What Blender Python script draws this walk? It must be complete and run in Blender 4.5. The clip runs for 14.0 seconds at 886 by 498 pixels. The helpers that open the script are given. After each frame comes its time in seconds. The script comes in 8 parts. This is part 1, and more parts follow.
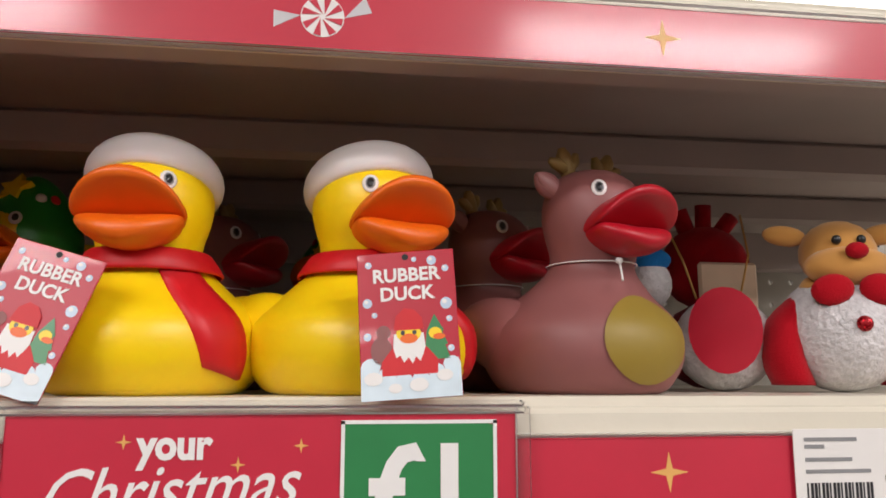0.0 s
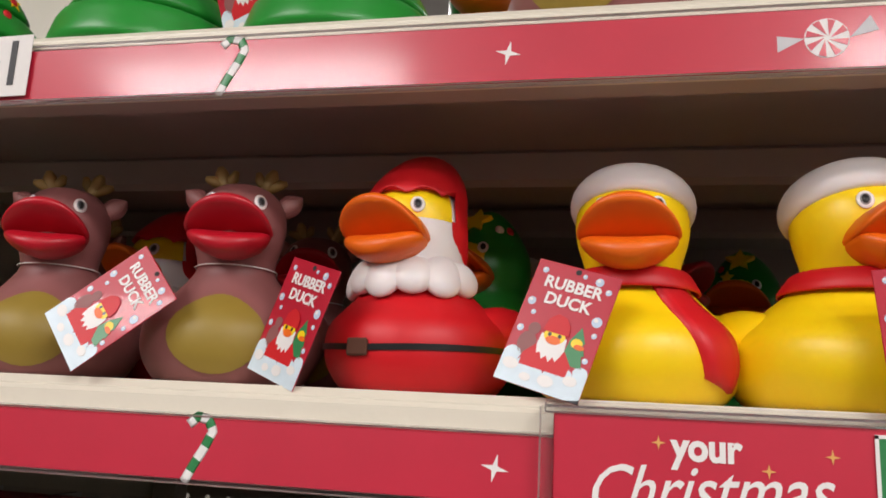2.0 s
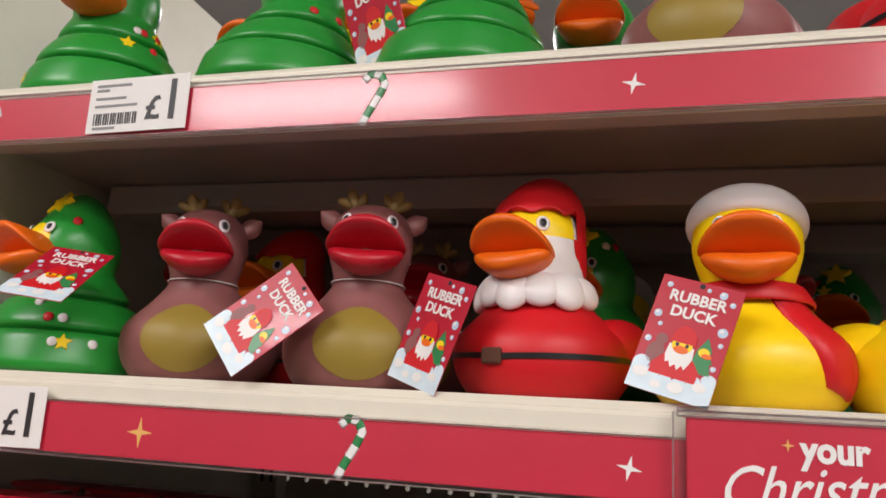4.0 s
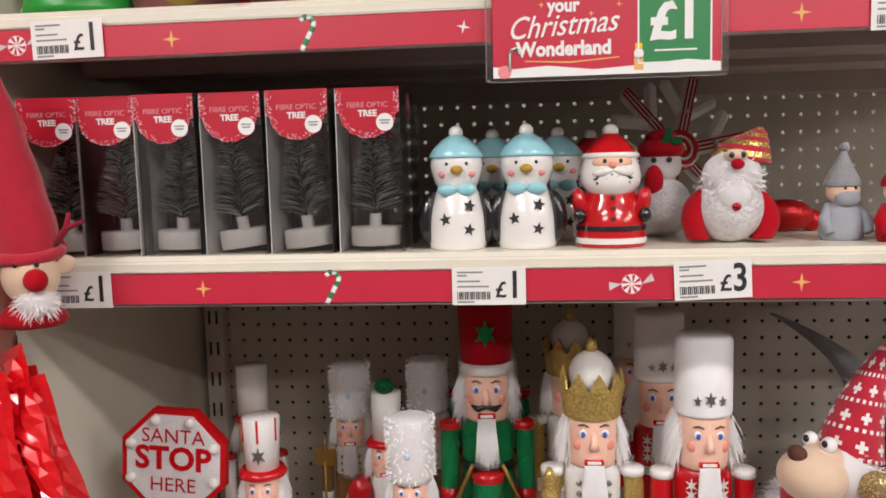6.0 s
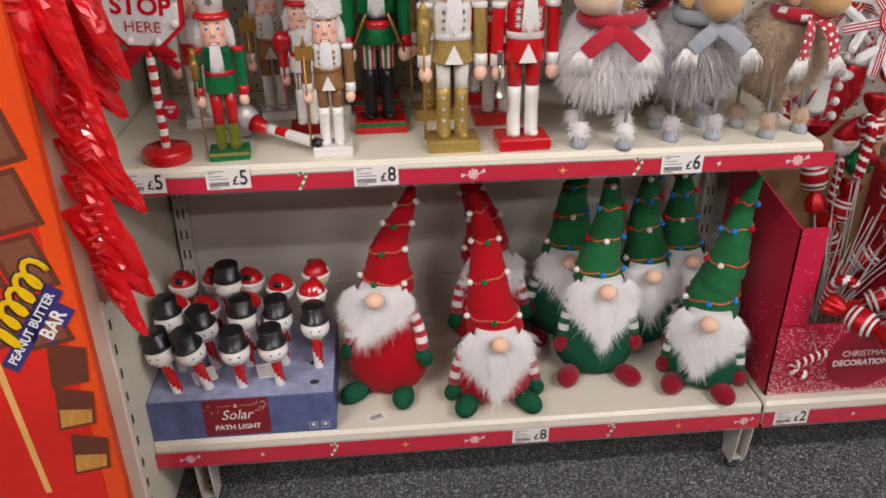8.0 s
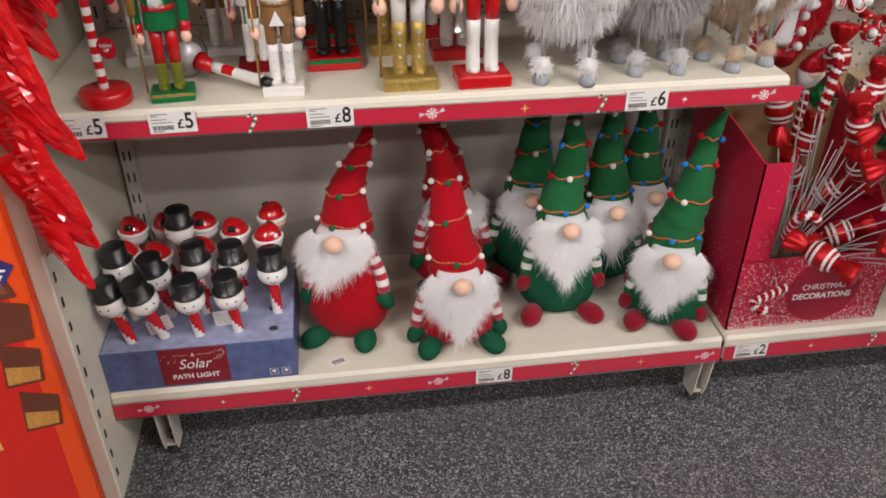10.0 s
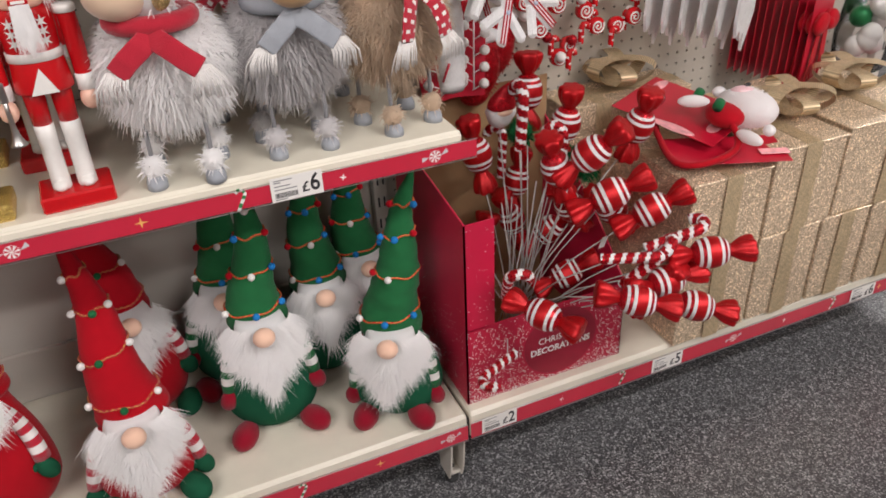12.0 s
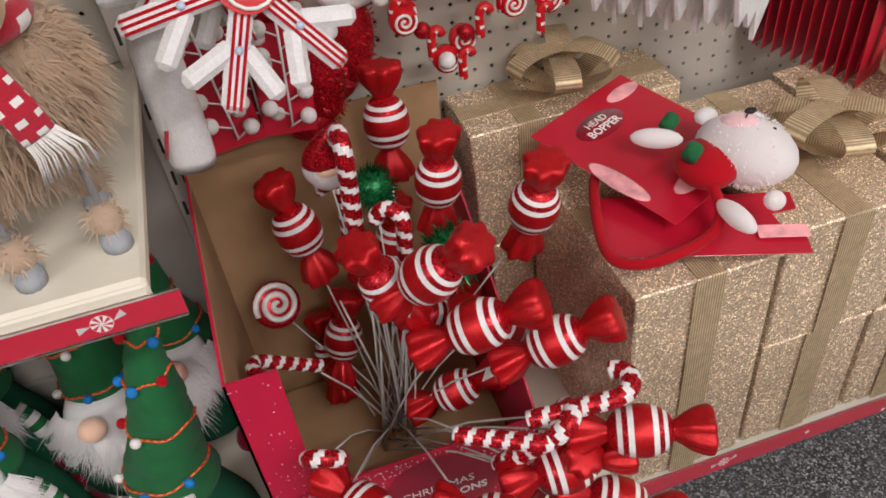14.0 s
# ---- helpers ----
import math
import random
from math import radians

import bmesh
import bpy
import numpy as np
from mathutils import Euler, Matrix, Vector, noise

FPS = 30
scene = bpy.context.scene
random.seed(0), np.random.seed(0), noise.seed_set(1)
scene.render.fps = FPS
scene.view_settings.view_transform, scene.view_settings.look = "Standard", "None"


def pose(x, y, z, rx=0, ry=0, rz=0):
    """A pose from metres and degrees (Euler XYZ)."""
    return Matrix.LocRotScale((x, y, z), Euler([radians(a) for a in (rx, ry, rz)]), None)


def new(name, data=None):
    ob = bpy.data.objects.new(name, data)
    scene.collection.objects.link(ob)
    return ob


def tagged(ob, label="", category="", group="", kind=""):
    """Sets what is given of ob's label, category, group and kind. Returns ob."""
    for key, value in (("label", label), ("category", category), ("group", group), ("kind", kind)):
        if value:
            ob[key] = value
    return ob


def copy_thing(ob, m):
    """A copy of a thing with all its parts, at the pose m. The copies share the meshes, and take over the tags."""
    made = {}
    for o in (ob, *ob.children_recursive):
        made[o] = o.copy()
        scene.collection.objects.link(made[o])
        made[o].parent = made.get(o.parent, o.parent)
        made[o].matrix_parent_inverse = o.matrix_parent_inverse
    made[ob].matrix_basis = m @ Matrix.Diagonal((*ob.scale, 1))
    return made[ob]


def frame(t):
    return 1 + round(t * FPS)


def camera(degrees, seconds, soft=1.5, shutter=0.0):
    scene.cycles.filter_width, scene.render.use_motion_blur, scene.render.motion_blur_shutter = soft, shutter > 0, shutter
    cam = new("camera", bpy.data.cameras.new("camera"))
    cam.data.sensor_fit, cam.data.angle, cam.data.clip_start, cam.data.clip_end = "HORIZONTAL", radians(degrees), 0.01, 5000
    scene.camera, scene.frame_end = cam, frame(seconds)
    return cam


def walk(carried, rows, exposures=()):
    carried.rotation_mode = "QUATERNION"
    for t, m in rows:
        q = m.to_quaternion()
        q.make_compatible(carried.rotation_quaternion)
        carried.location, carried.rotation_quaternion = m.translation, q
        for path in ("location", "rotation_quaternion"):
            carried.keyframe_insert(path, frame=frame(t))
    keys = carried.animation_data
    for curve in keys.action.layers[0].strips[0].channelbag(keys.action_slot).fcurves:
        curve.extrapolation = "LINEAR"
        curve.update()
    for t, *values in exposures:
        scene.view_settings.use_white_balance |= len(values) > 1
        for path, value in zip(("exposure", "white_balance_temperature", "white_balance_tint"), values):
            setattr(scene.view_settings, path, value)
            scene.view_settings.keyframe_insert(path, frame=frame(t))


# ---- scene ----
cam = camera(58.43, 14.0, soft=1.7)
# seconds, eye x y z, yaw, pitch, roll
ROWS = [
    (0.0, 0.6422, -0.4067, 1.5019, -8.08, 9.24, 0.03),
    (0.5, 0.6088, -0.4097, 1.4876, -2.63, 11.35, 0.34),
    (1.0, 0.5848, -0.4116, 1.4856, 3.33, 11.63, 1.12),
    (1.5, 0.5671, -0.4178, 1.4862, 8.23, 11.35, 1.93),
    (2.0, 0.5475, -0.4322, 1.4853, 12.63, 11.63, 2.96),
    (2.5, 0.5259, -0.4526, 1.4828, 16.81, 12.74, 4.12),
    (2.7, 0.5213, -0.4592, 1.4828, 17.86, 13.10, 4.49),
    (4.8, 0.5114, -0.4952, 1.4600, 13.94, 10.09, 2.11),
    (5.0, 0.5095, -0.5264, 1.4336, 12.95, 7.96, 1.55),
    (5.5, 0.5468, -0.6797, 1.3846, 9.89, 0.68, -0.11),
    (6.0, 0.5423, -0.7976, 1.3383, 5.52, -5.87, -1.48),
    (6.5, 0.4713, -0.9519, 1.2819, 0.69, -12.55, -2.09),
    (7.0, 0.4430, -1.0541, 1.2664, -2.49, -19.08, -1.92),
    (7.5, 0.4699, -1.1363, 1.2458, -5.04, -24.29, -0.97),
    (8.0, 0.4880, -1.2141, 1.2386, -5.05, -27.51, -0.53),
    (8.2, 0.4808, -1.2216, 1.2373, -5.25, -28.69, -0.27),
    (10.3, 0.5009, -1.1368, 1.2432, -9.54, -32.75, -0.05),
    (10.5, 0.4946, -1.1061, 1.2452, -11.03, -32.30, -0.11),
    (11.0, 0.4947, -1.0307, 1.2530, -15.08, -31.58, -0.80),
    (11.5, 0.6017, -0.9979, 1.2492, -19.66, -31.09, -1.47),
    (12.0, 0.8101, -0.9636, 1.2319, -22.70, -31.90, -2.58),
    (12.5, 0.9726, -0.8722, 1.2046, -22.84, -33.35, -3.49),
    (13.0, 1.1310, -0.7040, 1.2193, -20.08, -35.05, -4.54),
    (13.5, 1.2906, -0.6018, 1.1964, -14.74, -38.42, -6.82),
    (14.0, 1.3771, -0.5299, 1.1808, -13.00, -40.52, -7.57),
]
walk(cam, [(t, pose(x, y, z, 90 + pitch, 0, yaw) @ pose(0, 0, 0, 0, 0, roll)) for t, x, y, z, yaw, pitch, roll in ROWS],
     exposures=((0.0, -0.06), (2.5, -0.04), (5.0, 0.0), (5.5, 0.10), (6.5, 0.08), (8.0, 0.03), (11.0, 0.06), (12.5, 0.0), (14.0, -0.04)))

# ---------------------------------------------------------------- light
world = bpy.data.worlds.new("store_air")
scene.world = world
world.use_nodes = True
world.node_tree.nodes["Background"].inputs[0].default_value = (1.0, 0.96, 0.9, 1)
world.node_tree.nodes["Background"].inputs[1].default_value = 0.03
scene.view_settings.exposure = 0.0
LAMP_WATTS = 48.0
LAMPS = [(x, y) for y in (-4.3, -3.1, -1.9, 2.4) for x in (-1.2, 2.2, 5.6)]


# ---------------------------------------------------------------- materials
def mat(name, col, rough=0.5, metal=0.0, var=0.12, scale=60.0, bump=0.0, bscale=300.0, coat=0.0, sss=0.0, emit=0.0, glit=0.0, rand=0.0, sheen=0.0):
    m = bpy.data.materials.new(name)
    m.use_nodes = True
    nt = m.node_tree
    n, l = nt.nodes, nt.links
    p = n["Principled BSDF"]
    p.inputs["Roughness"].default_value = rough
    p.inputs["Metallic"].default_value = metal
    p.inputs["Coat Weight"].default_value = coat
    p.inputs["Sheen Weight"].default_value = sheen
    if rough >= 0.85:
        p.inputs["Specular IOR Level"].default_value = 0.12
    if sss:
        p.inputs["Subsurface Weight"].default_value = sss
        p.inputs["Subsurface Radius"].default_value = (0.004, 0.002, 0.001)
    if emit:
        p.inputs["Emission Color"].default_value = (*col, 1)
        p.inputs["Emission Strength"].default_value = emit
    tc = n.new("ShaderNodeTexCoord")
    n1 = n.new("ShaderNodeTexNoise")
    n1.inputs["Scale"].default_value = scale
    n1.inputs["Detail"].default_value = 4
    n2 = n.new("ShaderNodeTexNoise")
    n2.inputs["Scale"].default_value = scale / 9
    l.new(tc.outputs["Object"], n1.inputs["Vector"])
    l.new(tc.outputs["Object"], n2.inputs["Vector"])
    add = n.new("ShaderNodeMath")
    add.operation = "ADD"
    l.new(n1.outputs["Fac"], add.inputs[0])
    l.new(n2.outputs["Fac"], add.inputs[1])
    val = n.new("ShaderNodeMapRange")
    val.inputs["From Min"].default_value, val.inputs["From Max"].default_value = 0.6, 1.4
    val.inputs["To Min"].default_value, val.inputs["To Max"].default_value = 1 - var, 1 + var
    l.new(add.outputs[0], val.inputs["Value"])
    hsv = n.new("ShaderNodeHueSaturation")
    hsv.inputs["Color"].default_value = (*col, 1)
    if rand:
        oi = n.new("ShaderNodeObjectInfo")
        mr = n.new("ShaderNodeMapRange")
        mr.inputs["To Min"].default_value, mr.inputs["To Max"].default_value = 1 - rand, 1 + rand
        l.new(oi.outputs["Random"], mr.inputs["Value"])
        mul = n.new("ShaderNodeMath")
        mul.operation = "MULTIPLY"
        l.new(mr.outputs[0], mul.inputs[0])
        l.new(val.outputs[0], mul.inputs[1])
        l.new(mul.outputs[0], hsv.inputs["Value"])
    else:
        l.new(val.outputs[0], hsv.inputs["Value"])
    l.new(hsv.outputs[0], p.inputs["Base Color"])
    if glit:
        vo = n.new("ShaderNodeTexVoronoi")
        vo.inputs["Scale"].default_value = glit
        l.new(tc.outputs["Object"], vo.inputs["Vector"])
        cr = n.new("ShaderNodeSeparateColor")
        l.new(vo.outputs["Color"], cr.inputs[0])
        r2 = n.new("ShaderNodeMapRange")
        r2.inputs["To Min"].default_value, r2.inputs["To Max"].default_value = max(0.12, rough - 0.3), rough + 0.2
        l.new(cr.outputs[0], r2.inputs["Value"])
        l.new(r2.outputs[0], p.inputs["Roughness"])
        # a few cells brightened in the base colour, standing in for sparkle glints
        pw = n.new("ShaderNodeMath")
        pw.operation = "POWER"
        pw.inputs[1].default_value = 9
        l.new(cr.outputs[2], pw.inputs[0])
        gv = n.new("ShaderNodeMapRange")
        gv.inputs["To Min"].default_value, gv.inputs["To Max"].default_value = (0.78, 3.4) if metal else (0.95, 1.06)
        l.new(pw.outputs[0], gv.inputs["Value"])
        h2 = n.new("ShaderNodeHueSaturation")
        l.new(hsv.outputs[0], h2.inputs["Color"])
        l.new(gv.outputs[0], h2.inputs["Value"])
        l.new(h2.outputs[0], p.inputs["Base Color"])
        nm = n.new("ShaderNodeBump")
        nm.inputs["Strength"].default_value = 1.0
        nm.inputs["Distance"].default_value = 0.002
        l.new(cr.outputs[1], nm.inputs["Height"])
        l.new(nm.outputs[0], p.inputs["Normal"])
    elif bump:
        nb = n.new("ShaderNodeTexNoise")
        nb.inputs["Scale"].default_value = bscale
        nb.inputs["Detail"].default_value = 3
        l.new(tc.outputs["Object"], nb.inputs["Vector"])
        nm = n.new("ShaderNodeBump")
        nm.inputs["Strength"].default_value = bump
        nm.inputs["Distance"].default_value = 0.002
        l.new(nb.outputs["Fac"], nm.inputs["Height"])
        l.new(nm.outputs[0], p.inputs["Normal"])
    return m


def clear(name, tint, rough=0.08, fac=0.12):
    """Thin clear film: mostly see-through, with a gloss."""
    m = bpy.data.materials.new(name)
    m.use_nodes = True
    nt = m.node_tree
    n, l = nt.nodes, nt.links
    n.remove(n["Principled BSDF"])
    tr = n.new("ShaderNodeBsdfTransparent")
    tr.inputs[0].default_value = (*tint, 1)
    gl = n.new("ShaderNodeBsdfGlossy")
    gl.inputs["Roughness"].default_value = rough
    fr = n.new("ShaderNodeFresnel")
    fr.inputs[0].default_value = 1.45
    ad = n.new("ShaderNodeMath")
    ad.operation = "ADD"
    ad.inputs[1].default_value = fac
    l.new(fr.outputs[0], ad.inputs[0])
    mx = n.new("ShaderNodeMixShader")
    l.new(ad.outputs[0], mx.inputs[0])
    l.new(tr.outputs[0], mx.inputs[1])
    l.new(gl.outputs[0], mx.inputs[2])
    l.new(mx.outputs[0], n["Material Output"].inputs[0])
    return m


CREAM = mat("cream_enamel", (0.72, 0.68, 0.56), 0.38, var=0.05, scale=30, bump=0.05)
PANEL = mat("grey_panel", (0.56, 0.52, 0.46), 0.55, var=0.06, scale=12, bump=0.1)
PEG = mat("pegboard", (0.50, 0.46, 0.39), 0.6, var=0.07, scale=14, bump=0.1)
# shelf steel darkened and browned: the shade below a shelf, put into colour
UNDERSHADE = mat("shaded_underside", (0.40, 0.33, 0.30), 0.5, var=0.08, scale=20)
# near-black: the shade inside openings put into colour; also the foot glides
DARK = mat("dark_gap", (0.03, 0.03, 0.03), 0.8)
STRIPRED = mat("ticket_red", (0.54, 0.016, 0.045), 0.42, var=0.08, scale=25, coat=0.85)
STRIPRED.node_tree.nodes["Principled BSDF"].inputs["Coat Roughness"].default_value = 0.14
WHITE = mat("white_print", (0.8, 0.79, 0.76), 0.45, var=0.04)
PAPER = mat("paper", (0.78, 0.76, 0.72), 0.6, var=0.05)
INK = mat("ink", (0.02, 0.02, 0.022), 0.5)
GREYINK = mat("grey_ink", (0.25, 0.25, 0.25), 0.6)
GOLDP = mat("gold_print", (0.75, 0.42, 0.12), 0.4)
GREENP = mat("green_print", (0.03, 0.22, 0.07), 0.35, var=0.06)
CLEARP = clear("clear_plastic", (0.97, 0.97, 0.97), 0.4, 0.0)
FILM = clear("box_film", (0.985, 0.985, 0.985), 0.15, 0.0)
STEEL = mat("galvanised_steel", (0.45, 0.44, 0.42), 0.35, 1.0, var=0.1)
YEL = mat("yellow_vinyl", (0.92, 0.64, 0.003), 0.38, var=0.04, sss=0.12, bump=0.03)
ORA = mat("orange_vinyl", (0.80, 0.14, 0.004), 0.42, var=0.07, sss=0.06)
BRN = mat("brown_vinyl", (0.265, 0.095, 0.09), 0.5, var=0.08)
BRNLIT = mat("pink_brown", (0.36, 0.15, 0.14), 0.4)
REDV = mat("red_vinyl", (0.60, 0.006, 0.012), 0.48, var=0.06, sss=0.04)
REDB = mat("red_bill", (0.45, 0.006, 0.018), 0.38, var=0.1)
OLIVE = mat("olive_gold", (0.29, 0.20, 0.028), 0.5, 0.0, var=0.06)
ANTL = mat("antler_gold", (0.38, 0.25, 0.08), 0.45, var=0.12)
WHV = mat("white_vinyl", (0.78, 0.74, 0.72), 0.4, var=0.04, sss=0.08)
GRNV = mat("green_vinyl", (0.015, 0.27, 0.03), 0.34, var=0.08)
BLK = mat("black_plastic", (0.012, 0.012, 0.013), 0.3)
CARD = mat("red_card", (0.46, 0.006, 0.026), 0.4, var=0.06, coat=0.12)
SNOWP = mat("snow_print", (0.62, 0.74, 0.8), 0.4, var=0.12, scale=90)
BUB = mat("bubble_print", (0.5, 0.62, 0.75), 0.35, var=0.2)
PINKP = mat("rose_print", (0.75, 0.25, 0.25), 0.4)
WOODF = mat("painted_flesh", (0.86, 0.53, 0.40), 0.4, var=0.06)
BLUSH = mat("blush", (0.72, 0.27, 0.2), 0.45)
BLUE = mat("blue_eye", (0.05, 0.12, 0.45), 0.3)
REDL = mat("red_lacquer", (0.52, 0.006, 0.010), 0.26, var=0.06, coat=0.15)
WHL = mat("white_lacquer", (0.76, 0.74, 0.70), 0.3, var=0.04, coat=0.2)
GLGOLD = mat("gold_glitter", (0.72, 0.50, 0.15), 0.42, 0.7, var=0.15, glit=620, scale=500)
GOLDM = mat("gold_paint", (0.42, 0.24, 0.06), 0.38, 0.6, var=0.1)
GLGRN = mat("green_glitter", (0.012, 0.34, 0.11), 0.42, 0.4, var=0.3, glit=900, scale=500)
GLLIME = mat("lime_glitter", (0.36, 0.42, 0.06), 0.42, 0.5, var=0.25, glit=900, scale=500)
GLRED = mat("red_glitter", (0.42, 0.004, 0.012), 0.42, 0.5, var=0.2, glit=800, scale=600)
REDSH = mat("red_satin", (0.46, 0.006, 0.010), 0.38, 0.5, var=0.3, scale=300, bump=0.3, bscale=500)
WHGL = mat("white_glitter", (0.90, 0.89, 0.88), 0.5, 0.0, var=0.12, glit=1300, scale=500)
FLOCK = mat("white_flock", (0.88, 0.87, 0.86), 0.9, var=0.05, scale=200, bump=0.15, bscale=900)
COPPER = mat("bronze_paint", (0.30, 0.16, 0.06), 0.42, 0.4, var=0.1)
FURW = mat("white_fur", (0.93, 0.92, 0.91), 0.8, var=0.04, scale=50, sheen=0.4)
FURG = mat("grey_fur", (0.62, 0.60, 0.60), 0.8, var=0.3, scale=30, sheen=0.3)
FURB = mat("brown_fur", (0.62, 0.48, 0.35), 0.85, var=0.3, scale=30, sheen=0.3)
SUEDE = mat("beige_suede", (0.66, 0.48, 0.34), 0.9, var=0.08, sheen=0.4)
TAN = mat("tan_suede", (0.50, 0.30, 0.13), 0.9, var=0.1, sheen=0.4)
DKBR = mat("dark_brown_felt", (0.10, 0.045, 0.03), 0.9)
KNITR = mat("red_knit", (0.46, 0.02, 0.04), 0.9, var=0.15, bump=0.6, bscale=700, sheen=0.3)
KNITG = mat("grey_knit", (0.28, 0.28, 0.29), 0.9, var=0.2, bump=0.7, bscale=600, sheen=0.3)
SCARFG = mat("grey_scarf", (0.32, 0.34, 0.37), 0.9, var=0.12, bump=0.3)
YARN = mat("white_yarn", (0.74, 0.72, 0.69), 0.9, var=0.06, bump=0.4)
FELTR = mat("red_felt", (0.39, 0.004, 0.012), 0.92, var=0.1, bump=0.35, bscale=900, sheen=0.08)
FELTRD = mat("dark_red_felt", (0.26, 0.006, 0.02), 0.92, var=0.12, bump=0.35, bscale=900, sheen=0.2)
FELTG = mat("green_felt", (0.016, 0.125, 0.042), 0.92, var=0.12, bump=0.4, bscale=900, sheen=0.08)
FELTGD = mat("dark_green_felt", (0.012, 0.09, 0.045), 0.92, var=0.1, bump=0.35, bscale=900)
NOSE = mat("nose_felt", (0.80, 0.52, 0.38), 0.85, var=0.05, sheen=0.3)
POMB = mat("blue_pompom", (0.02, 0.20, 0.55), 0.9, bump=0.6, bscale=900)
CORD = mat("gold_cord", (0.55, 0.26, 0.06), 0.5, 0.3, var=0.3, scale=900)
NIGHT = mat("night_sky_print", (0.10, 0.13, 0.28), 0.5, var=0.45, scale=40)
NIGHT2 = mat("frost_print", (0.33, 0.37, 0.55), 0.5, var=0.35, scale=45)
MAROON = mat("maroon_print", (0.22, 0.012, 0.02), 0.45, var=0.12)
KRAFT = mat("kraft_card", (0.36, 0.22, 0.11), 0.8, var=0.12, scale=30, bump=0.15)
BOXRED = mat("box_red", (0.50, 0.007, 0.045), 0.5, var=0.1, scale=20)
GBOX = mat("champagne_glitter", (0.70, 0.54, 0.37), 0.42, 0.3, var=0.12, glit=620, scale=300)
RIBB = mat("mesh_ribbon", (0.80, 0.62, 0.38), 0.42, 0.45, var=0.25, scale=800, bump=0.5, bscale=900)
nt = RIBB.node_tree
wv = nt.nodes.new("ShaderNodeTexWave")
wv.inputs["Scale"].default_value = 95
tcr = nt.nodes.new("ShaderNodeTexCoord")
nt.links.new(tcr.outputs["Object"], wv.inputs["Vector"])
hr_ = nt.nodes.new("ShaderNodeMix")
hr_.data_type, hr_.blend_type = "RGBA", "MULTIPLY"
hr_.inputs[0].default_value = 0.55
nt.links.new(nt.nodes["Principled BSDF"].inputs["Base Color"].links[0].from_socket, hr_.inputs[6])
nt.links.new(wv.outputs["Color"], hr_.inputs[7])
nt.links.new(hr_.outputs[2], nt.nodes["Principled BSDF"].inputs["Base Color"])
WIRE = mat("grey_wire", (0.55, 0.54, 0.52), 0.5, 0.2)
FLOORM = mat("terrazzo_base", (0.085, 0.085, 0.088), 0.35, var=0.2, scale=300)
nt = FLOORM.node_tree
vo = nt.nodes.new("ShaderNodeTexVoronoi")
vo.inputs["Scale"].default_value = 330
tcf = nt.nodes.new("ShaderNodeTexCoord")
nt.links.new(tcf.outputs["Object"], vo.inputs["Vector"])
sepf = nt.nodes.new("ShaderNodeSeparateColor")
nt.links.new(vo.outputs["Color"], sepf.inputs[0])
rampf = nt.nodes.new("ShaderNodeValToRGB")
rampf.color_ramp.interpolation = "CONSTANT"
rampf.color_ramp.elements[0].color = (0.043, 0.043, 0.045, 1)
rampf.color_ramp.elements[1].position, rampf.color_ramp.elements[1].color = 0.5, (0.115, 0.115, 0.12, 1)
for pos, c in ((0.74, 0.20), (0.9, 0.36)):
    rampf.color_ramp.elements.new(pos).color = (c, c, c, 1)
nt.links.new(sepf.outputs[0], rampf.inputs[0])
nt.links.new(rampf.outputs[0], nt.nodes["Principled BSDF"].inputs["Base Color"])
GREENTINSEL = mat("green_tinsel", (0.008, 0.17, 0.05), 0.35, 0.5, var=0.35, glit=800, scale=500)
SACK = mat("red_foil", (0.66, 0.005, 0.010), 0.22, 0.1, var=0.2, scale=70, coat=0.45, bump=0.35, bscale=45)
ORPANEL = mat("orange_board", (0.76, 0.070, 0.006), 0.4, var=0.06, coat=0.2)
YELP = mat("yellow_print", (0.80, 0.48, 0.0), 0.4)
CHOC = mat("chocolate_print", (0.13, 0.035, 0.018), 0.4, var=0.15)
CHOC2 = mat("chocolate_light", (0.20, 0.065, 0.035), 0.4, var=0.15)
PEANUT = mat("peanut_print", (0.48, 0.23, 0.05), 0.5, var=0.4, scale=160)
NAVY = mat("navy_print", (0.04, 0.03, 0.16), 0.4)
GLASSY = mat("white_ceramic", (0.80, 0.78, 0.74), 0.12, var=0.02, coat=0.5)
CBLUE = mat("blue_ceramic", (0.30, 0.60, 0.66), 0.14, var=0.05, coat=0.5)
CBLACK = mat("black_ceramic", (0.015, 0.015, 0.017), 0.12, coat=0.5)
CRED = mat("red_ceramic", (0.52, 0.008, 0.012), 0.12, var=0.06, coat=0.6)
CFACE = mat("peach_ceramic", (0.80, 0.48, 0.32), 0.2, coat=0.4)
MUSTARD = mat("mustard_ceramic", (0.45, 0.28, 0.03), 0.2, coat=0.4)
ACRYL = mat("crinkled_acrylic", (0.62, 0.60, 0.60), 0.3, var=0.25, scale=260, bump=1.0, bscale=330)
TREEG = mat("dark_bristle", (0.012, 0.035, 0.022), 0.8, var=0.5, scale=200)
FROST = mat("frosted_tip", (0.55, 0.58, 0.58), 0.7)
CREAMB = mat("blind_panel", (0.66, 0.62, 0.54), 0.6, var=0.04, scale=8)
AISLE = mat("unseen_aisle_block", (0.30, 0.26, 0.24), 0.7, var=0.25, scale=6)
CEIL = mat("ceiling_tile", (0.72, 0.71, 0.68), 0.8, var=0.05, scale=6, bump=0.2)
LIT = mat("lamp_face", (1.0, 0.96, 0.9), 0.5, emit=3.0)


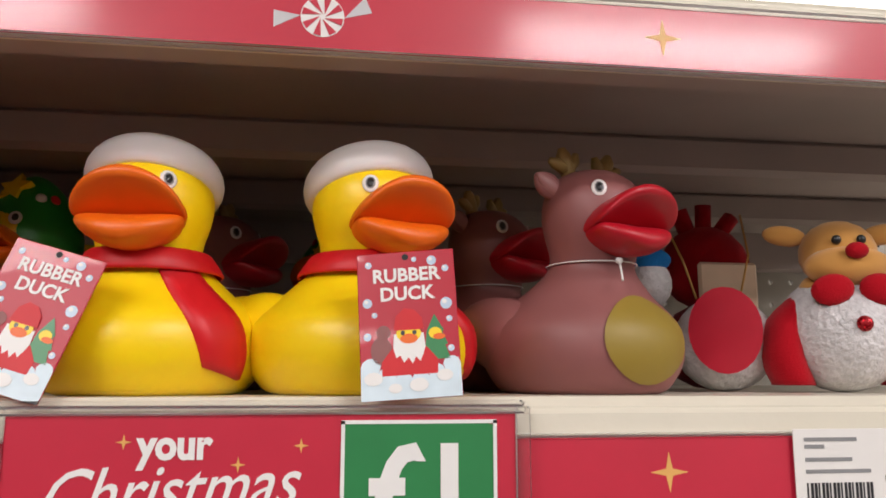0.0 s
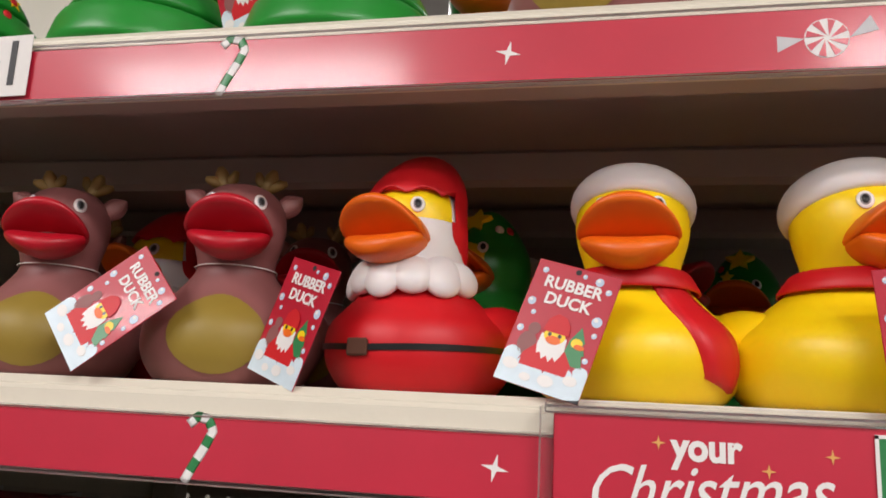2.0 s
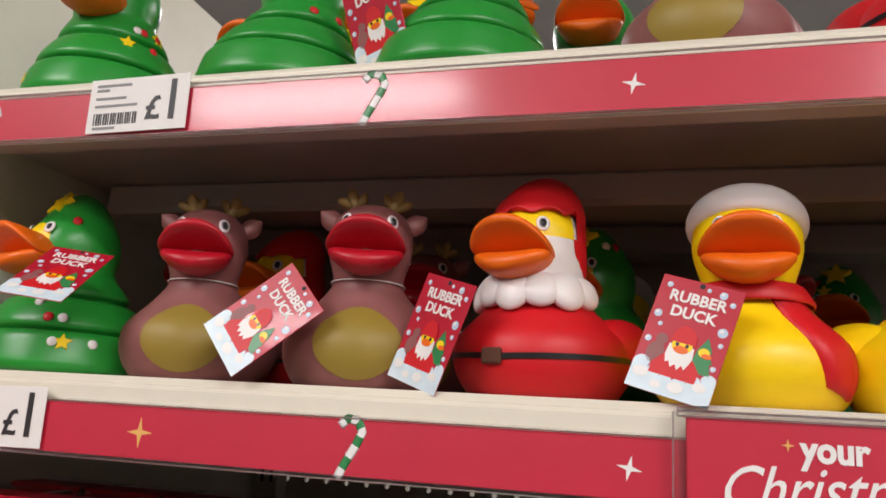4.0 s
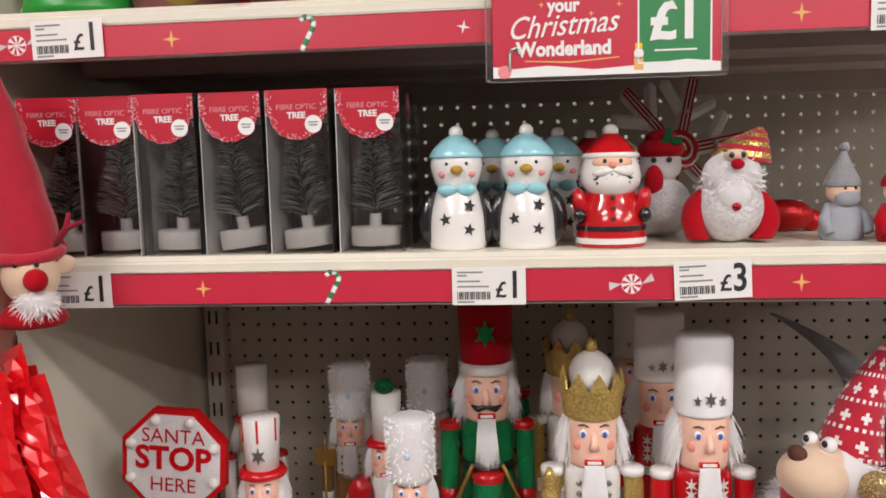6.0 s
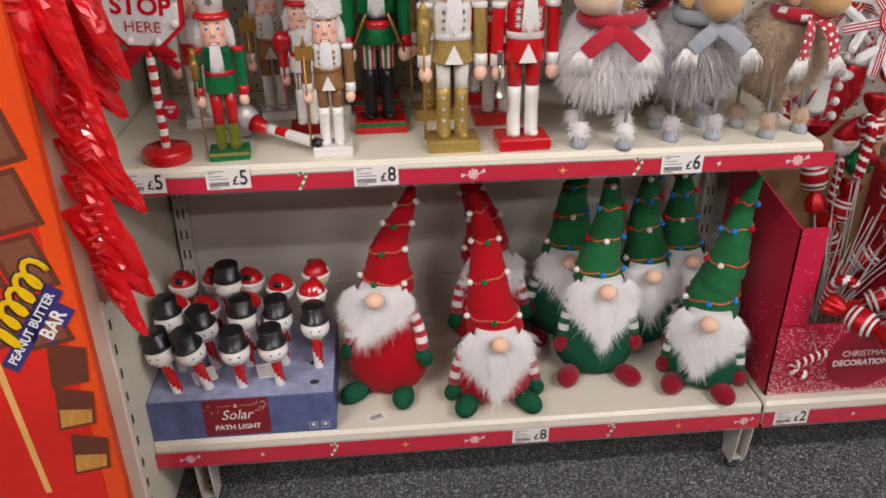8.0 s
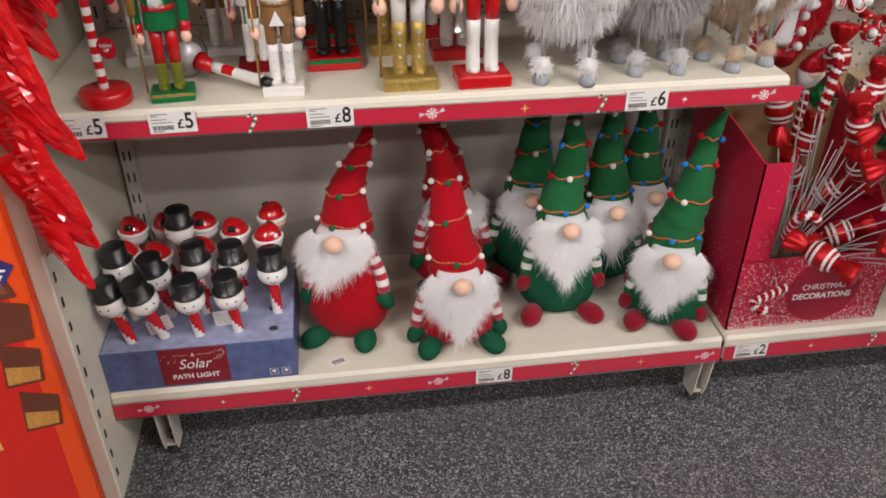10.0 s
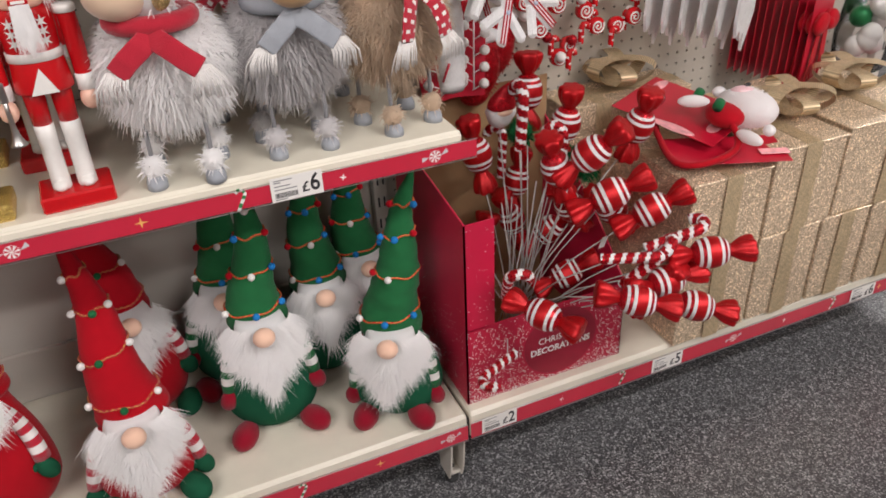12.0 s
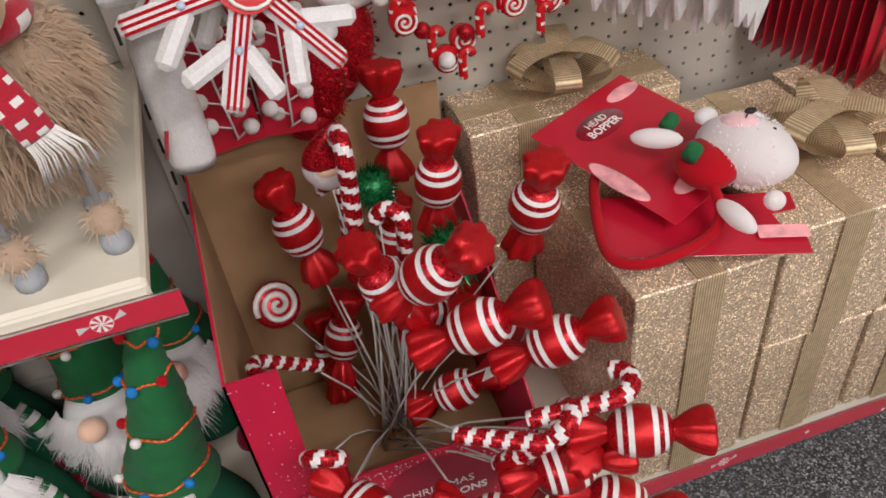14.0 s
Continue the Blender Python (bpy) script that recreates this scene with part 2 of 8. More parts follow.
# ---------------------------------------------------------------- mesh helpers
def soften(m, share):
    """Lets some light through thin hairs."""
    nt = m.node_tree
    n, l = nt.nodes, nt.links
    p, out = n["Principled BSDF"], n["Material Output"]
    tl, mx = n.new("ShaderNodeBsdfTranslucent"), n.new("ShaderNodeMixShader")
    l.new(p.inputs["Base Color"].links[0].from_socket, tl.inputs[0])
    mx.inputs[0].default_value = share
    l.new(p.outputs[0], mx.inputs[1])
    l.new(tl.outputs[0], mx.inputs[2])
    l.new(mx.outputs[0], out.inputs[0])


for fur in (FURW, FURG, FURB):
    soften(fur, 0.4)


class G:
    """Collects faces of one mesh."""

    def __init__(self):
        self.v, self.f, self.k, self.s, self.n = [], [], [], [], {}

    def put(self, vs, fs, mi=0, m=None, smooth=True):
        o = len(self.v)
        if m is not None:
            vs = [m @ Vector(p) for p in vs]
        self.v += [tuple(p) for p in vs]
        for i, f in enumerate(fs):
            self.f.append(tuple(o + q for q in f))
            self.k.append(mi[i] if isinstance(mi, list) else mi)
            self.s.append(smooth)
        return self

    def loft(self, rings, seg=20, mi=0, m=None, fine=0, caps=True, wob=None):
        """rings: (z, cx, cy, rx, ry); mi: a number, or a function of (ring, segment)."""
        if fine:
            rings = spline(rings, fine)
        vs, fs, ks = [], [], []
        for i, (z, cx, cy, rx, ry) in enumerate(rings):
            for j in range(seg):
                a = 2 * math.pi * j / seg
                w = wob(i / max(1, len(rings) - 1), a) if wob else 1
                vs.append((cx + rx * w * math.cos(a), cy + ry * w * math.sin(a), z))
        for i in range(len(rings) - 1):
            for j in range(seg):
                j2 = (j + 1) % seg
                fs.append((i * seg + j, i * seg + j2, (i + 1) * seg + j2, (i + 1) * seg + j))
                ks.append(mi(i, j) if callable(mi) else mi)
        if caps:
            fs.append(tuple(range(seg - 1, -1, -1)))
            ks.append(mi(0, 0) if callable(mi) else mi)
            n = len(rings) - 1
            fs.append(tuple(n * seg + j for j in range(seg)))
            ks.append(mi(n, 0) if callable(mi) else mi)
        return self.put(vs, fs, ks, m)

    def ell(self, c, r, mi=0, m=None, rot=(0, 0, 0), seg=16, n=9):
        rings = []
        for i in range(n + 1):
            t = math.pi * (i + 0.001) / (n + 0.002)
            rings.append((-r[2] * math.cos(t), 0, 0, r[0] * math.sin(t), r[1] * math.sin(t)))
        mm = pose(*c, *rot)
        if m is not None:
            mm = m @ mm
        return self.loft(rings, seg, mi, mm)

    def tube(self, pts, r, seg=8, mi=0, m=None, flat=1.0, up=None):
        pts = [Vector(p) for p in pts]
        vs, fs, ks = [], [], []
        u = Vector(up) if up else Vector((0.31, 0.22, 0.92))
        for i, p in enumerate(pts):
            d = (pts[min(i + 1, len(pts) - 1)] - pts[max(i - 1, 0)]).normalized()
            a = (u - d * u.dot(d)).normalized()
            u = a
            b = d.cross(a)
            rr = r[i] if isinstance(r, (list, tuple)) else r
            for j in range(seg):
                t = 2 * math.pi * j / seg
                vs.append(p + a * (rr * flat * math.cos(t)) + b * (rr * math.sin(t)))
        for i in range(len(pts) - 1):
            for j in range(seg):
                j2 = (j + 1) % seg
                fs.append((i * seg + j, i * seg + j2, (i + 1) * seg + j2, (i + 1) * seg + j))
                ks.append(mi(i, j) if callable(mi) else mi)
        fs += [tuple(range(seg - 1, -1, -1)), tuple((len(pts) - 1) * seg + j for j in range(seg))]
        ks += [mi(0, 0) if callable(mi) else mi, mi(len(pts) - 2, 0) if callable(mi) else mi]
        return self.put(vs, fs, ks, m)

    def box(self, c, size, b=0.002, mi=0, m=None, rot=None):
        """Box with chamfered edges; c is its middle."""
        hx, hy, hz = (q / 2 for q in size)
        b = min(b, hx * 0.9, hy * 0.9, hz * 0.9)
        vs, ix = [], {}
        for sx in (-1, 1):
            for sy in (-1, 1):
                for sz in (-1, 1):
                    for ax in range(3):
                        p = [sx * (hx - b), sy * (hy - b), sz * (hz - b)]
                        p[ax] = (sx, sy, sz)[ax] * (hx, hy, hz)[ax]
                        ix[sx, sy, sz, ax] = len(vs)
                        vs.append(p)
        fs = []
        for ax in range(3):
            o = [q for q in range(3) if q != ax]
            for s in (-1, 1):
                quad = []
                for e in ((-1, -1), (1, -1), (1, 1), (-1, 1)):
                    k = [0, 0, 0]
                    k[ax], k[o[0]], k[o[1]] = s, e[0], e[1]
                    quad.append(ix[(*k, ax)])
                fs.append(tuple(quad if (s > 0) == (ax != 1) else quad[::-1]))
            for e0 in (-1, 1):
                for e1 in (-1, 1):
                    k1, k2 = [0, 0, 0], [0, 0, 0]
                    k1[ax], k2[ax] = -1, 1
                    for k in (k1, k2):
                        k[o[0]], k[o[1]] = e0, e1
                    fs.append((ix[(*k1, o[0])], ix[(*k2, o[0])], ix[(*k2, o[1])], ix[(*k1, o[1])]))
        for sx in (-1, 1):
            for sy in (-1, 1):
                for sz in (-1, 1):
                    fs.append(tuple(ix[sx, sy, sz, a] for a in range(3)))
        mm = pose(*c, *(rot or (0, 0, 0)))
        if m is not None:
            mm = m @ mm
        return self.put(vs, fs, mi, mm, smooth=False)

    def slab(self, outline, th, mi=0, m=None, smooth=False):
        """Flat outline in x and z, th thick towards +y from y = 0."""
        n = len(outline)
        vs = [(x, 0, z) for x, z in outline] + [(x, th, z) for x, z in outline]
        fs = [tuple(range(n)), tuple(range(2 * n - 1, n - 1, -1))]
        fs += [(i, n + i, n + (i + 1) % n, (i + 1) % n) for i in range(n)]
        return self.put(vs, fs, mi, m, smooth)

    def strand(self, p, d, ln, w, droop=0.5, mi=0, lie=None):
        """One hair; lie: the way the coat's surface faces there, for soft shading."""
        p, d = Vector(p), Vector(d).normalized()
        jit = Vector((random.uniform(-1, 1), random.uniform(-1, 1), random.uniform(-1, 1)))
        if lie is None:
            side = d.cross(jit).normalized() * w
        else:
            face = Vector(lie).normalized() + Vector((0, -0.7, 0.45)) + jit * 0.25
            side = d.cross(face).normalized() * w
            flat = (face - d * face.dot(d)).normalized()
            for q in range(5):
                self.n[len(self.v) + q] = flat + Vector(lie).normalized() * 0.6 + Vector((0, -0.35, 0.25))
        a = p + d * ln * 0.5 + Vector((0, 0, -droop * ln * 0.18))
        e = p + d * ln * 0.95 + Vector((0, 0, -droop * ln * 0.7))
        return self.put([p - side, p + side, a + side * 0.8, a - side * 0.8, e], [(0, 1, 2, 3), (3, 2, 4)], mi)


def spline(rings, n):
    out = []
    k = len(rings)
    for i in range(k - 1):
        p0, p1, p2, p3 = rings[max(i - 1, 0)], rings[i], rings[i + 1], rings[min(i + 2, k - 1)]
        for s in range(n):
            t = s / n
            out.append(tuple(0.5 * (2 * b + (c - a) * t + (2 * a - 5 * b + 4 * c - d) * t * t + (3 * b - a - 3 * c + d) * t ** 3) for a, b, c, d in zip(p0, p1, p2, p3)))
    out.append(tuple(rings[-1]))
    return [tuple(q if i < 3 else max(q, 0.0002) for i, q in enumerate(r)) if len(r) == 5 else r for r in out]


def part(name, g, mats, parent=None, label="", at=None):
    me = bpy.data.meshes.new(name)
    me.from_pydata(g.v, [], g.f)
    for m in mats if isinstance(mats, (list, tuple)) else [mats]:
        me.materials.append(m)
    me.polygons.foreach_set("material_index", g.k)
    me.polygons.foreach_set("use_smooth", g.s)
    me.update()
    if g.n:
        ns = [tuple(v.normal) for v in me.vertices]
        for q, w in g.n.items():
            ns[q] = tuple(Vector(w).normalized())
        me.normals_split_custom_set_from_vertices(ns)
    ob = new(name, me)
    if parent is not None:
        ob.parent = parent
    if at is not None:
        ob.matrix_basis = at
    return tagged(ob, label)


def thing(name, label, category, at, group=""):
    ob = new(name)
    ob.empty_display_size = 0.02
    ob.matrix_basis = at
    return tagged(ob, label, category, group)


def text(name, words, size, mats, parent, at, align="CENTER", bold=0.0, shear=0.0, squeeze=1.0):
    """Flat lettering that reads from -y, standing on its line."""
    cu = bpy.data.curves.new(name, "FONT")
    cu.body, cu.size, cu.align_x, cu.align_y = words, size, align, "CENTER"
    cu.offset, cu.shear, cu.extrude, cu.resolution_u = bold, shear, 0.00015, 3
    tmp = bpy.data.objects.new(name, cu)
    scene.collection.objects.link(tmp)
    me = bpy.data.meshes.new_from_object(tmp.evaluated_get(bpy.context.evaluated_depsgraph_get()))
    bpy.data.objects.remove(tmp)
    me.materials.clear()
    me.materials.append(mats)
    ob = new(name, me)
    ob.parent = parent
    ob.matrix_basis = at @ pose(0, 0, 0, 90) @ Matrix.Diagonal((squeeze, 1, 1, 1))
    return ob


def star(r, r2, n=4, turn=0.0):
    return [((r if i % 2 == 0 else r2) * math.sin(math.pi * i / n + turn), (r if i % 2 == 0 else r2) * math.cos(math.pi * i / n + turn)) for i in range(2 * n)]


def oval(rx, rz, n=20, cx=0.0, cz=0.0):
    return [(cx + rx * math.cos(2 * math.pi * i / n), cz + rz * math.sin(2 * math.pi * i / n)) for i in range(n)]


def rect(x0, z0, x1, z1):
    return [(x0, z0), (x1, z0), (x1, z1), (x0, z1)]


# ---------------------------------------------------------------- the store round the shelving
def setting(name, g, mats, label):
    return tagged(part(name, g, mats), label, kind="structure")


setting("floor", G().box((1.5, 0.0, -0.05), (14, 12, 0.1), 0.001), FLOORM, "dark grey speckled terrazzo shop floor")
setting("ceiling", G().box((1.5, 0.0, 3.15), (14, 12, 0.1), 0.001), CEIL, "off-white tiled shop ceiling")
for i, (c, s) in enumerate([((-5.55, 0, 1.55), (0.1, 12, 3.1)), ((8.55, 0, 1.55), (0.1, 12, 3.1)), ((1.5, -6.05, 1.55), (14, 0.1, 3.1)), ((1.5, 6.05, 1.55), (14, 0.1, 3.1))]):
    setting("wall_" + ("west", "east", "south", "north")[i], G().box(c, s, 0.001), CREAMB, "plain off-white shop wall")
# unseen block; its dark colour keeps bounced light out of the shelves
setting("wall_aisle", G().box((1.5, -2.55, 0.9), (9, 0.5, 1.8), 0.01), AISLE, "unseen plain dark block for stock across the aisle, cutting bounced light")

# pale chips in the floor, only where it is passed close by
g = G()
rng = random.Random(5)
for i in range(9000):
    x, y = rng.uniform(-0.1, 3.2), rng.uniform(-1.3, 0.12)
    r, a0 = rng.uniform(0.0006, 0.0021), rng.uniform(0, 6.28)
    g.put([(x + r * math.cos(a0 + k * 1.257) * rng.uniform(0.6, 1.3), y + r * math.sin(a0 + k * 1.257), 0.0004) for k in range(5)], [(0, 1, 2, 3, 4)], rng.choice((0, 0, 1, 1, 2)))
chips = tagged(part("floor_chips", g, [mat("chip_grey", (0.26, 0.26, 0.26), 0.4), mat("chip_dim", (0.16, 0.16, 0.165), 0.4), mat("chip_pale", (0.48, 0.47, 0.45), 0.4)]), "pale stone chips set in dark terrazzo", "floor chips", kind="stuff")

lamp0 = None
for x, y in LAMPS:
    at = pose(x, y, 3.1)
    if lamp0 is None:
        lamp0 = thing("ceiling_light", "long white fluorescent ceiling light fixture", "light", at, "ceiling lights")
        part("housing", G().box((0, 0, -0.02), (1.6, 0.24, 0.04), 0.005), WHL, lamp0)
        part("diffuser", G().box((0, 0, -0.045), (1.54, 0.18, 0.012), 0.004), LIT, lamp0, "glowing white diffuser")
    else:
        copy_thing(lamp0, at)
    li = bpy.data.lights.new("tube_light", "AREA")
    li.shape, li.size, li.size_y, li.energy, li.color = "RECTANGLE", 1.5, 0.2, LAMP_WATTS, (1.0, 0.94, 0.945)
    ob = new("tube_light", li)
    ob.matrix_basis = pose(x, y, 3.03)

# ---------------------------------------------------------------- shelving
YT, YD, YM, YN, YB = -0.087, -0.076, -0.060, 0.0, 0.012
ZT, ZD, ZM, ZN, ZB = 1.679, 1.494, 1.258, 0.771, 0.203
BACK = 0.43
X0, X1, X2 = 0.032, 1.252, 2.62


def pegboard(name, x0, x1, z0, z1, y, label):
    """Sheet with a grid of real round holes, 25 mm apart."""
    g = G()
    st = 0.0254
    nx, nz = int((x1 - x0) / st), int((z1 - z0) / st)
    sx, sz = (x1 - x0) / nx, (z1 - z0) / nz
    for i in range(nx):
        for k in range(nz):
            cx, cz = x0 + (i + 0.5) * sx, z0 + (k + 0.5) * sz
            vs, fs = [], []
            for j in range(8):
                a = math.pi * (2 * j + 1) / 8
                q = max(abs(math.cos(a)), abs(math.sin(a)))
                vs.append((cx + math.cos(a) / q * sx / 2, y, cz + math.sin(a) / q * sz / 2))
            for j in range(8):
                a = math.pi * (2 * j + 1) / 8
                vs.append((cx + 0.0031 * math.cos(a), y, cz + 0.0031 * math.sin(a)))
            for j in range(8):
                a = math.pi * (2 * j + 1) / 8
                vs.append((cx + 0.0031 * math.cos(a), y + 0.004, cz + 0.0031 * math.sin(a)))
            for j in range(8):
                k2 = (j + 1) % 8
                fs += [(j, k2, 8 + k2, 8 + j), (8 + j, 8 + k2, 16 + k2, 16 + j)]
            g.put(vs, fs, 0, smooth=False)
            # corner fillers
            for (j, qx, qz) in ((0, 1, 1), (2, -1, 1), (4, -1, -1), (6, 1, -1)):
                g.put([vs[j], (cx + qx * sx / 2, y, cz + qz * sz / 2), vs[j + 1]], [(0, 1, 2)], 0, smooth=False)
    return setting(name, g, PEG, label)


pegboard("wall_pegboard_left", X0, X1, ZN, 1.70, BACK, "beige perforated pegboard back panel behind shelves")
pegboard("wall_pegboard_right", X1, X2, 0.30, 1.70, BACK, "beige perforated pegboard back panel with hooks")
setting("wall_back_low", G().box(((X0 + X1) / 2, BACK + 0.006, (ZB + ZN) / 2), (X1 - X0, 0.012, ZN - ZB - 0.01), 0.001), PANEL, "plain grey steel back panel")
setting("trim_back", G().box(((X0 + X1) / 2, BACK - 0.006, 0.26), (X1 - X0 - 0.03, 0.01, 0.11), 0.002), PANEL, "grey steel lower back strip")
# black sheet added so that the lower peg holes show dark
setting("wall_backing", G().box(((X0 + X2) / 2, BACK + 0.035, 0.62), (X2 - X0, 0.02, 1.24), 0.001), DARK, "black sheet added behind the pegboard to darken its holes")
g = G().box((0.016, 0.19, 0.95), (0.03, 0.52, 1.9), 0.003)
setting("wall_end_panel", g, CREAM, "plain grey steel end panel of shelving")
# raised near-black boxes stand in for the shade in each slot
g = G()
for i in range(34):
    g.box((0.0316, -0.052, 0.07 + i * 0.05), (0.0012, 0.007, 0.019), 0.0003)
setting("trim_slots", g, DARK, "row of dark bracket slots in the panel edge")
for x in (0.055, X1, X2):
    g = G()
    g.box((x, BACK - 0.012, 0.95), (0.03, 0.024, 1.88), 0.002)
    up = tagged(part("shelf_upright", g, PANEL), "grey slotted steel shelving upright", "upright", "shelving uprights")
    s = G()
    for k in range(36):
        for dx in (-0.006, 0.006):
            s.box((x + dx, BACK - 0.0245, 0.06 + k * 0.05), (0.004, 0.001, 0.022), 0.0003)
    tagged(part("slot_strip", s, DARK, up), kind="stuff")

CANE_PTS = [(-0.006, -0.012), (-0.003, -0.006), (0.001, 0.001), (0.0035, 0.0065), (0.0015, 0.0105), (-0.003, 0.0115), (-0.0062, 0.0085)]


def strip_prints(strip, x0, x1, zc, y, off, turned=False):
    """Printed sweets, canes and stars along a red ticket strip."""
    k = int((x0 - off) / 0.56) - 1
    while off + k * 0.56 < x1:
        b = off + k * 0.56
        k += 1
        for dx, kind in ((-0.012, "white"), (0.13, "cane"), (0.27, "gold"), (0.409, "candy")) if turned else ((0.0, "gold"), (0.13, "cane"), (0.27, "white"), (0.409, "candy")):
            x = b + dx
            if not x0 + 0.012 < x < x1 - 0.012:
                continue
            at = pose(x, y - 0.0012, zc)
            if kind == "gold":
                part("star_print", G().slab(star(0.0085, 0.0021), 0.0004), GOLDP, strip, at=at)
            elif kind == "white":
                part("star_print", G().slab(star(0.0062, 0.0016, turn=0.2), 0.0004), WHITE, strip, at=at)
            elif kind == "cane":
                g = G()
                pts = [(a, 0.0002, c) for a, c in CANE_PTS]
                pts = [tuple(Vector(p) * (1 - t) + Vector(q) * t) for p, q in zip(pts, pts[1:]) for t in (0, 0.33, 0.66)] + [pts[-1]]
                g.tube(pts, 0.0020, 5, lambda i, j: (i // 2) % 2, flat=1.0, up=(0, 1, 0.01))
                for v in range(len(g.v)):
                    g.v[v] = (g.v[v][0], g.v[v][1] * 0.15, g.v[v][2])
                part("candy_cane_print", g, [WHITE, GREENP], strip, at=at @ Matrix.Scale(1.3, 4))
            else:
                g = G().slab(oval(0.0092, 0.0092, 24), 0.0004)
                for q in range(8):
                    a = q * math.pi / 4
                    g.slab([(0.0012 * math.cos(a), 0.0012 * math.sin(a)), (0.0088 * math.cos(a + 0.35), 0.0088 * math.sin(a + 0.35)), (0.0088 * math.cos(a + 0.72), 0.0088 * math.sin(a + 0.72))], 0.0002, 1, pose(0, -0.0003, 0))
                for sgn in (-1, 1):
                    g.slab([(sgn * 0.009, -0.002 * sgn), (sgn * 0.021, 0.0045 - 0.006 * sgn * sgn), (sgn * 0.0195, 0.006)][::sgn], 0.0003, 2, pose(0, 0, 0, 0, -12))
                part("sweet_print", g, [WHITE, STRIPRED, mat("grey_print", (0.55, 0.55, 0.56), 0.5) if "grey_print" not in bpy.data.materials else bpy.data.materials["grey_print"]], strip, at=at)


def shelf(label, x0, x1, yf, zt, s0, s1, off, overhang=0.0, ribs=True):
    """Steel shelf: board, rolled front lip, red ticket strip with a clear cover."""
    ob = thing("shelf", label, "shelf", pose(0, 0, 0), "shelves")
    cx, w = (x0 + x1) / 2, x1 - x0
    part("board", G().box((cx, (yf + 0.004 + BACK) / 2, zt - 0.009), (w, BACK - yf - 0.004, 0.018), 0.004), CREAM, ob)
    part("front_lip", G().box((cx, yf + 0.006, (zt - 0.004 + s0) / 2), (w, 0.008, zt - 0.004 - s0), 0.003), CREAM, ob)
    if ribs:
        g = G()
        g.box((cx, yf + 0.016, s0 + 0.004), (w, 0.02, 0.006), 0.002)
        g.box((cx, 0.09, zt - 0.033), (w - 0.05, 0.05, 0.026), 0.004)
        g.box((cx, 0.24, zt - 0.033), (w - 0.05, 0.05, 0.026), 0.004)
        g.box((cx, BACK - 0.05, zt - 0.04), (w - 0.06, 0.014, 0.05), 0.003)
        part("under_rib", g, UNDERSHADE, ob)
        # thin sheet added below the board to carry that shade colour
        part("under_shade_sheet", G().box((cx, (yf + 0.03 + BACK) / 2, zt - 0.0195), (w - 0.01, BACK - yf - 0.04, 0.003), 0.001), UNDERSHADE, ob)
    st = part("ticket_strip", G().box((cx + overhang / 2, yf, (s0 + s1) / 2), (w + overhang, 0.002, s1 - s0), 0.0006), STRIPRED, ob, "glossy red festive ticket strip")
    strip_prints(st, x0, x1 + overhang, (s0 + s1) / 2, yf, off, not ribs)
    part("strip_rim", G().box((cx + overhang / 2, yf - 0.001, s0 - 0.001), (w + overhang, 0.004, 0.0022), 0.0008).box((cx + overhang / 2, yf - 0.001, s1 + 0.0012), (w + overhang, 0.004, 0.0018), 0.0006), CLEARP, ob, "clear plastic rim")
    return ob


shelf("cream steel shelf with red festive ticket strip, top", X0, X1, YT, ZT, 1.638, 1.667, 0.227)
shelf("cream steel shelf carrying rubber ducks", X0, X1, YD, ZD, 1.448, 1.477, 0.226)
shelf("cream steel shelf carrying ceramic figures and tree boxes", X0, X1, YM, ZM, 1.212, 1.242, 0.236)
shelf("cream steel shelf carrying nutcrackers and plush moose", X0, X1, YN, ZN, 0.728, 0.755, 0.238, 0.022)
base_shelf = shelf("cream steel base shelf carrying gnomes", X0, X1, YB, ZB, 0.144, 0.181, 0.248, ribs=False)
shelf("cream steel base shelf with gold boxes", X1 + 0.006, X2, YB, ZB, 0.144, 0.181, 1.465, ribs=False)
for x in (0.10, 1.225):
    g = G().slab([(0.0, 0.145), (0.075, 0.145), (0.062, 0.022), (0.020, 0.022), (0.010, 0.05)], 0.003, 0, pose(x, 0.022, 0, 0, 0, 90)).slab([(0.0, 0.145), (0.075, 0.145), (0.062, 0.022), (0.020, 0.022), (0.010, 0.05)], 0.003, 0, pose(x + 0.026, 0.022, 0, 0, 0, 90))
    g.box((x + 0.011, 0.060, 0.030), (0.026, 0.034, 0.008), 0.002).loft([(0.0, x + 0.011, 0.062, 0.014, 0.014), (0.008, x + 0.011, 0.062, 0.014, 0.014), (0.010, x + 0.011, 0.062, 0.006, 0.006), (0.034, x + 0.011, 0.062, 0.006, 0.006)], 14, 1)
    part("foot", g, [PANEL, DARK], base_shelf, "grey steel levelling foot")


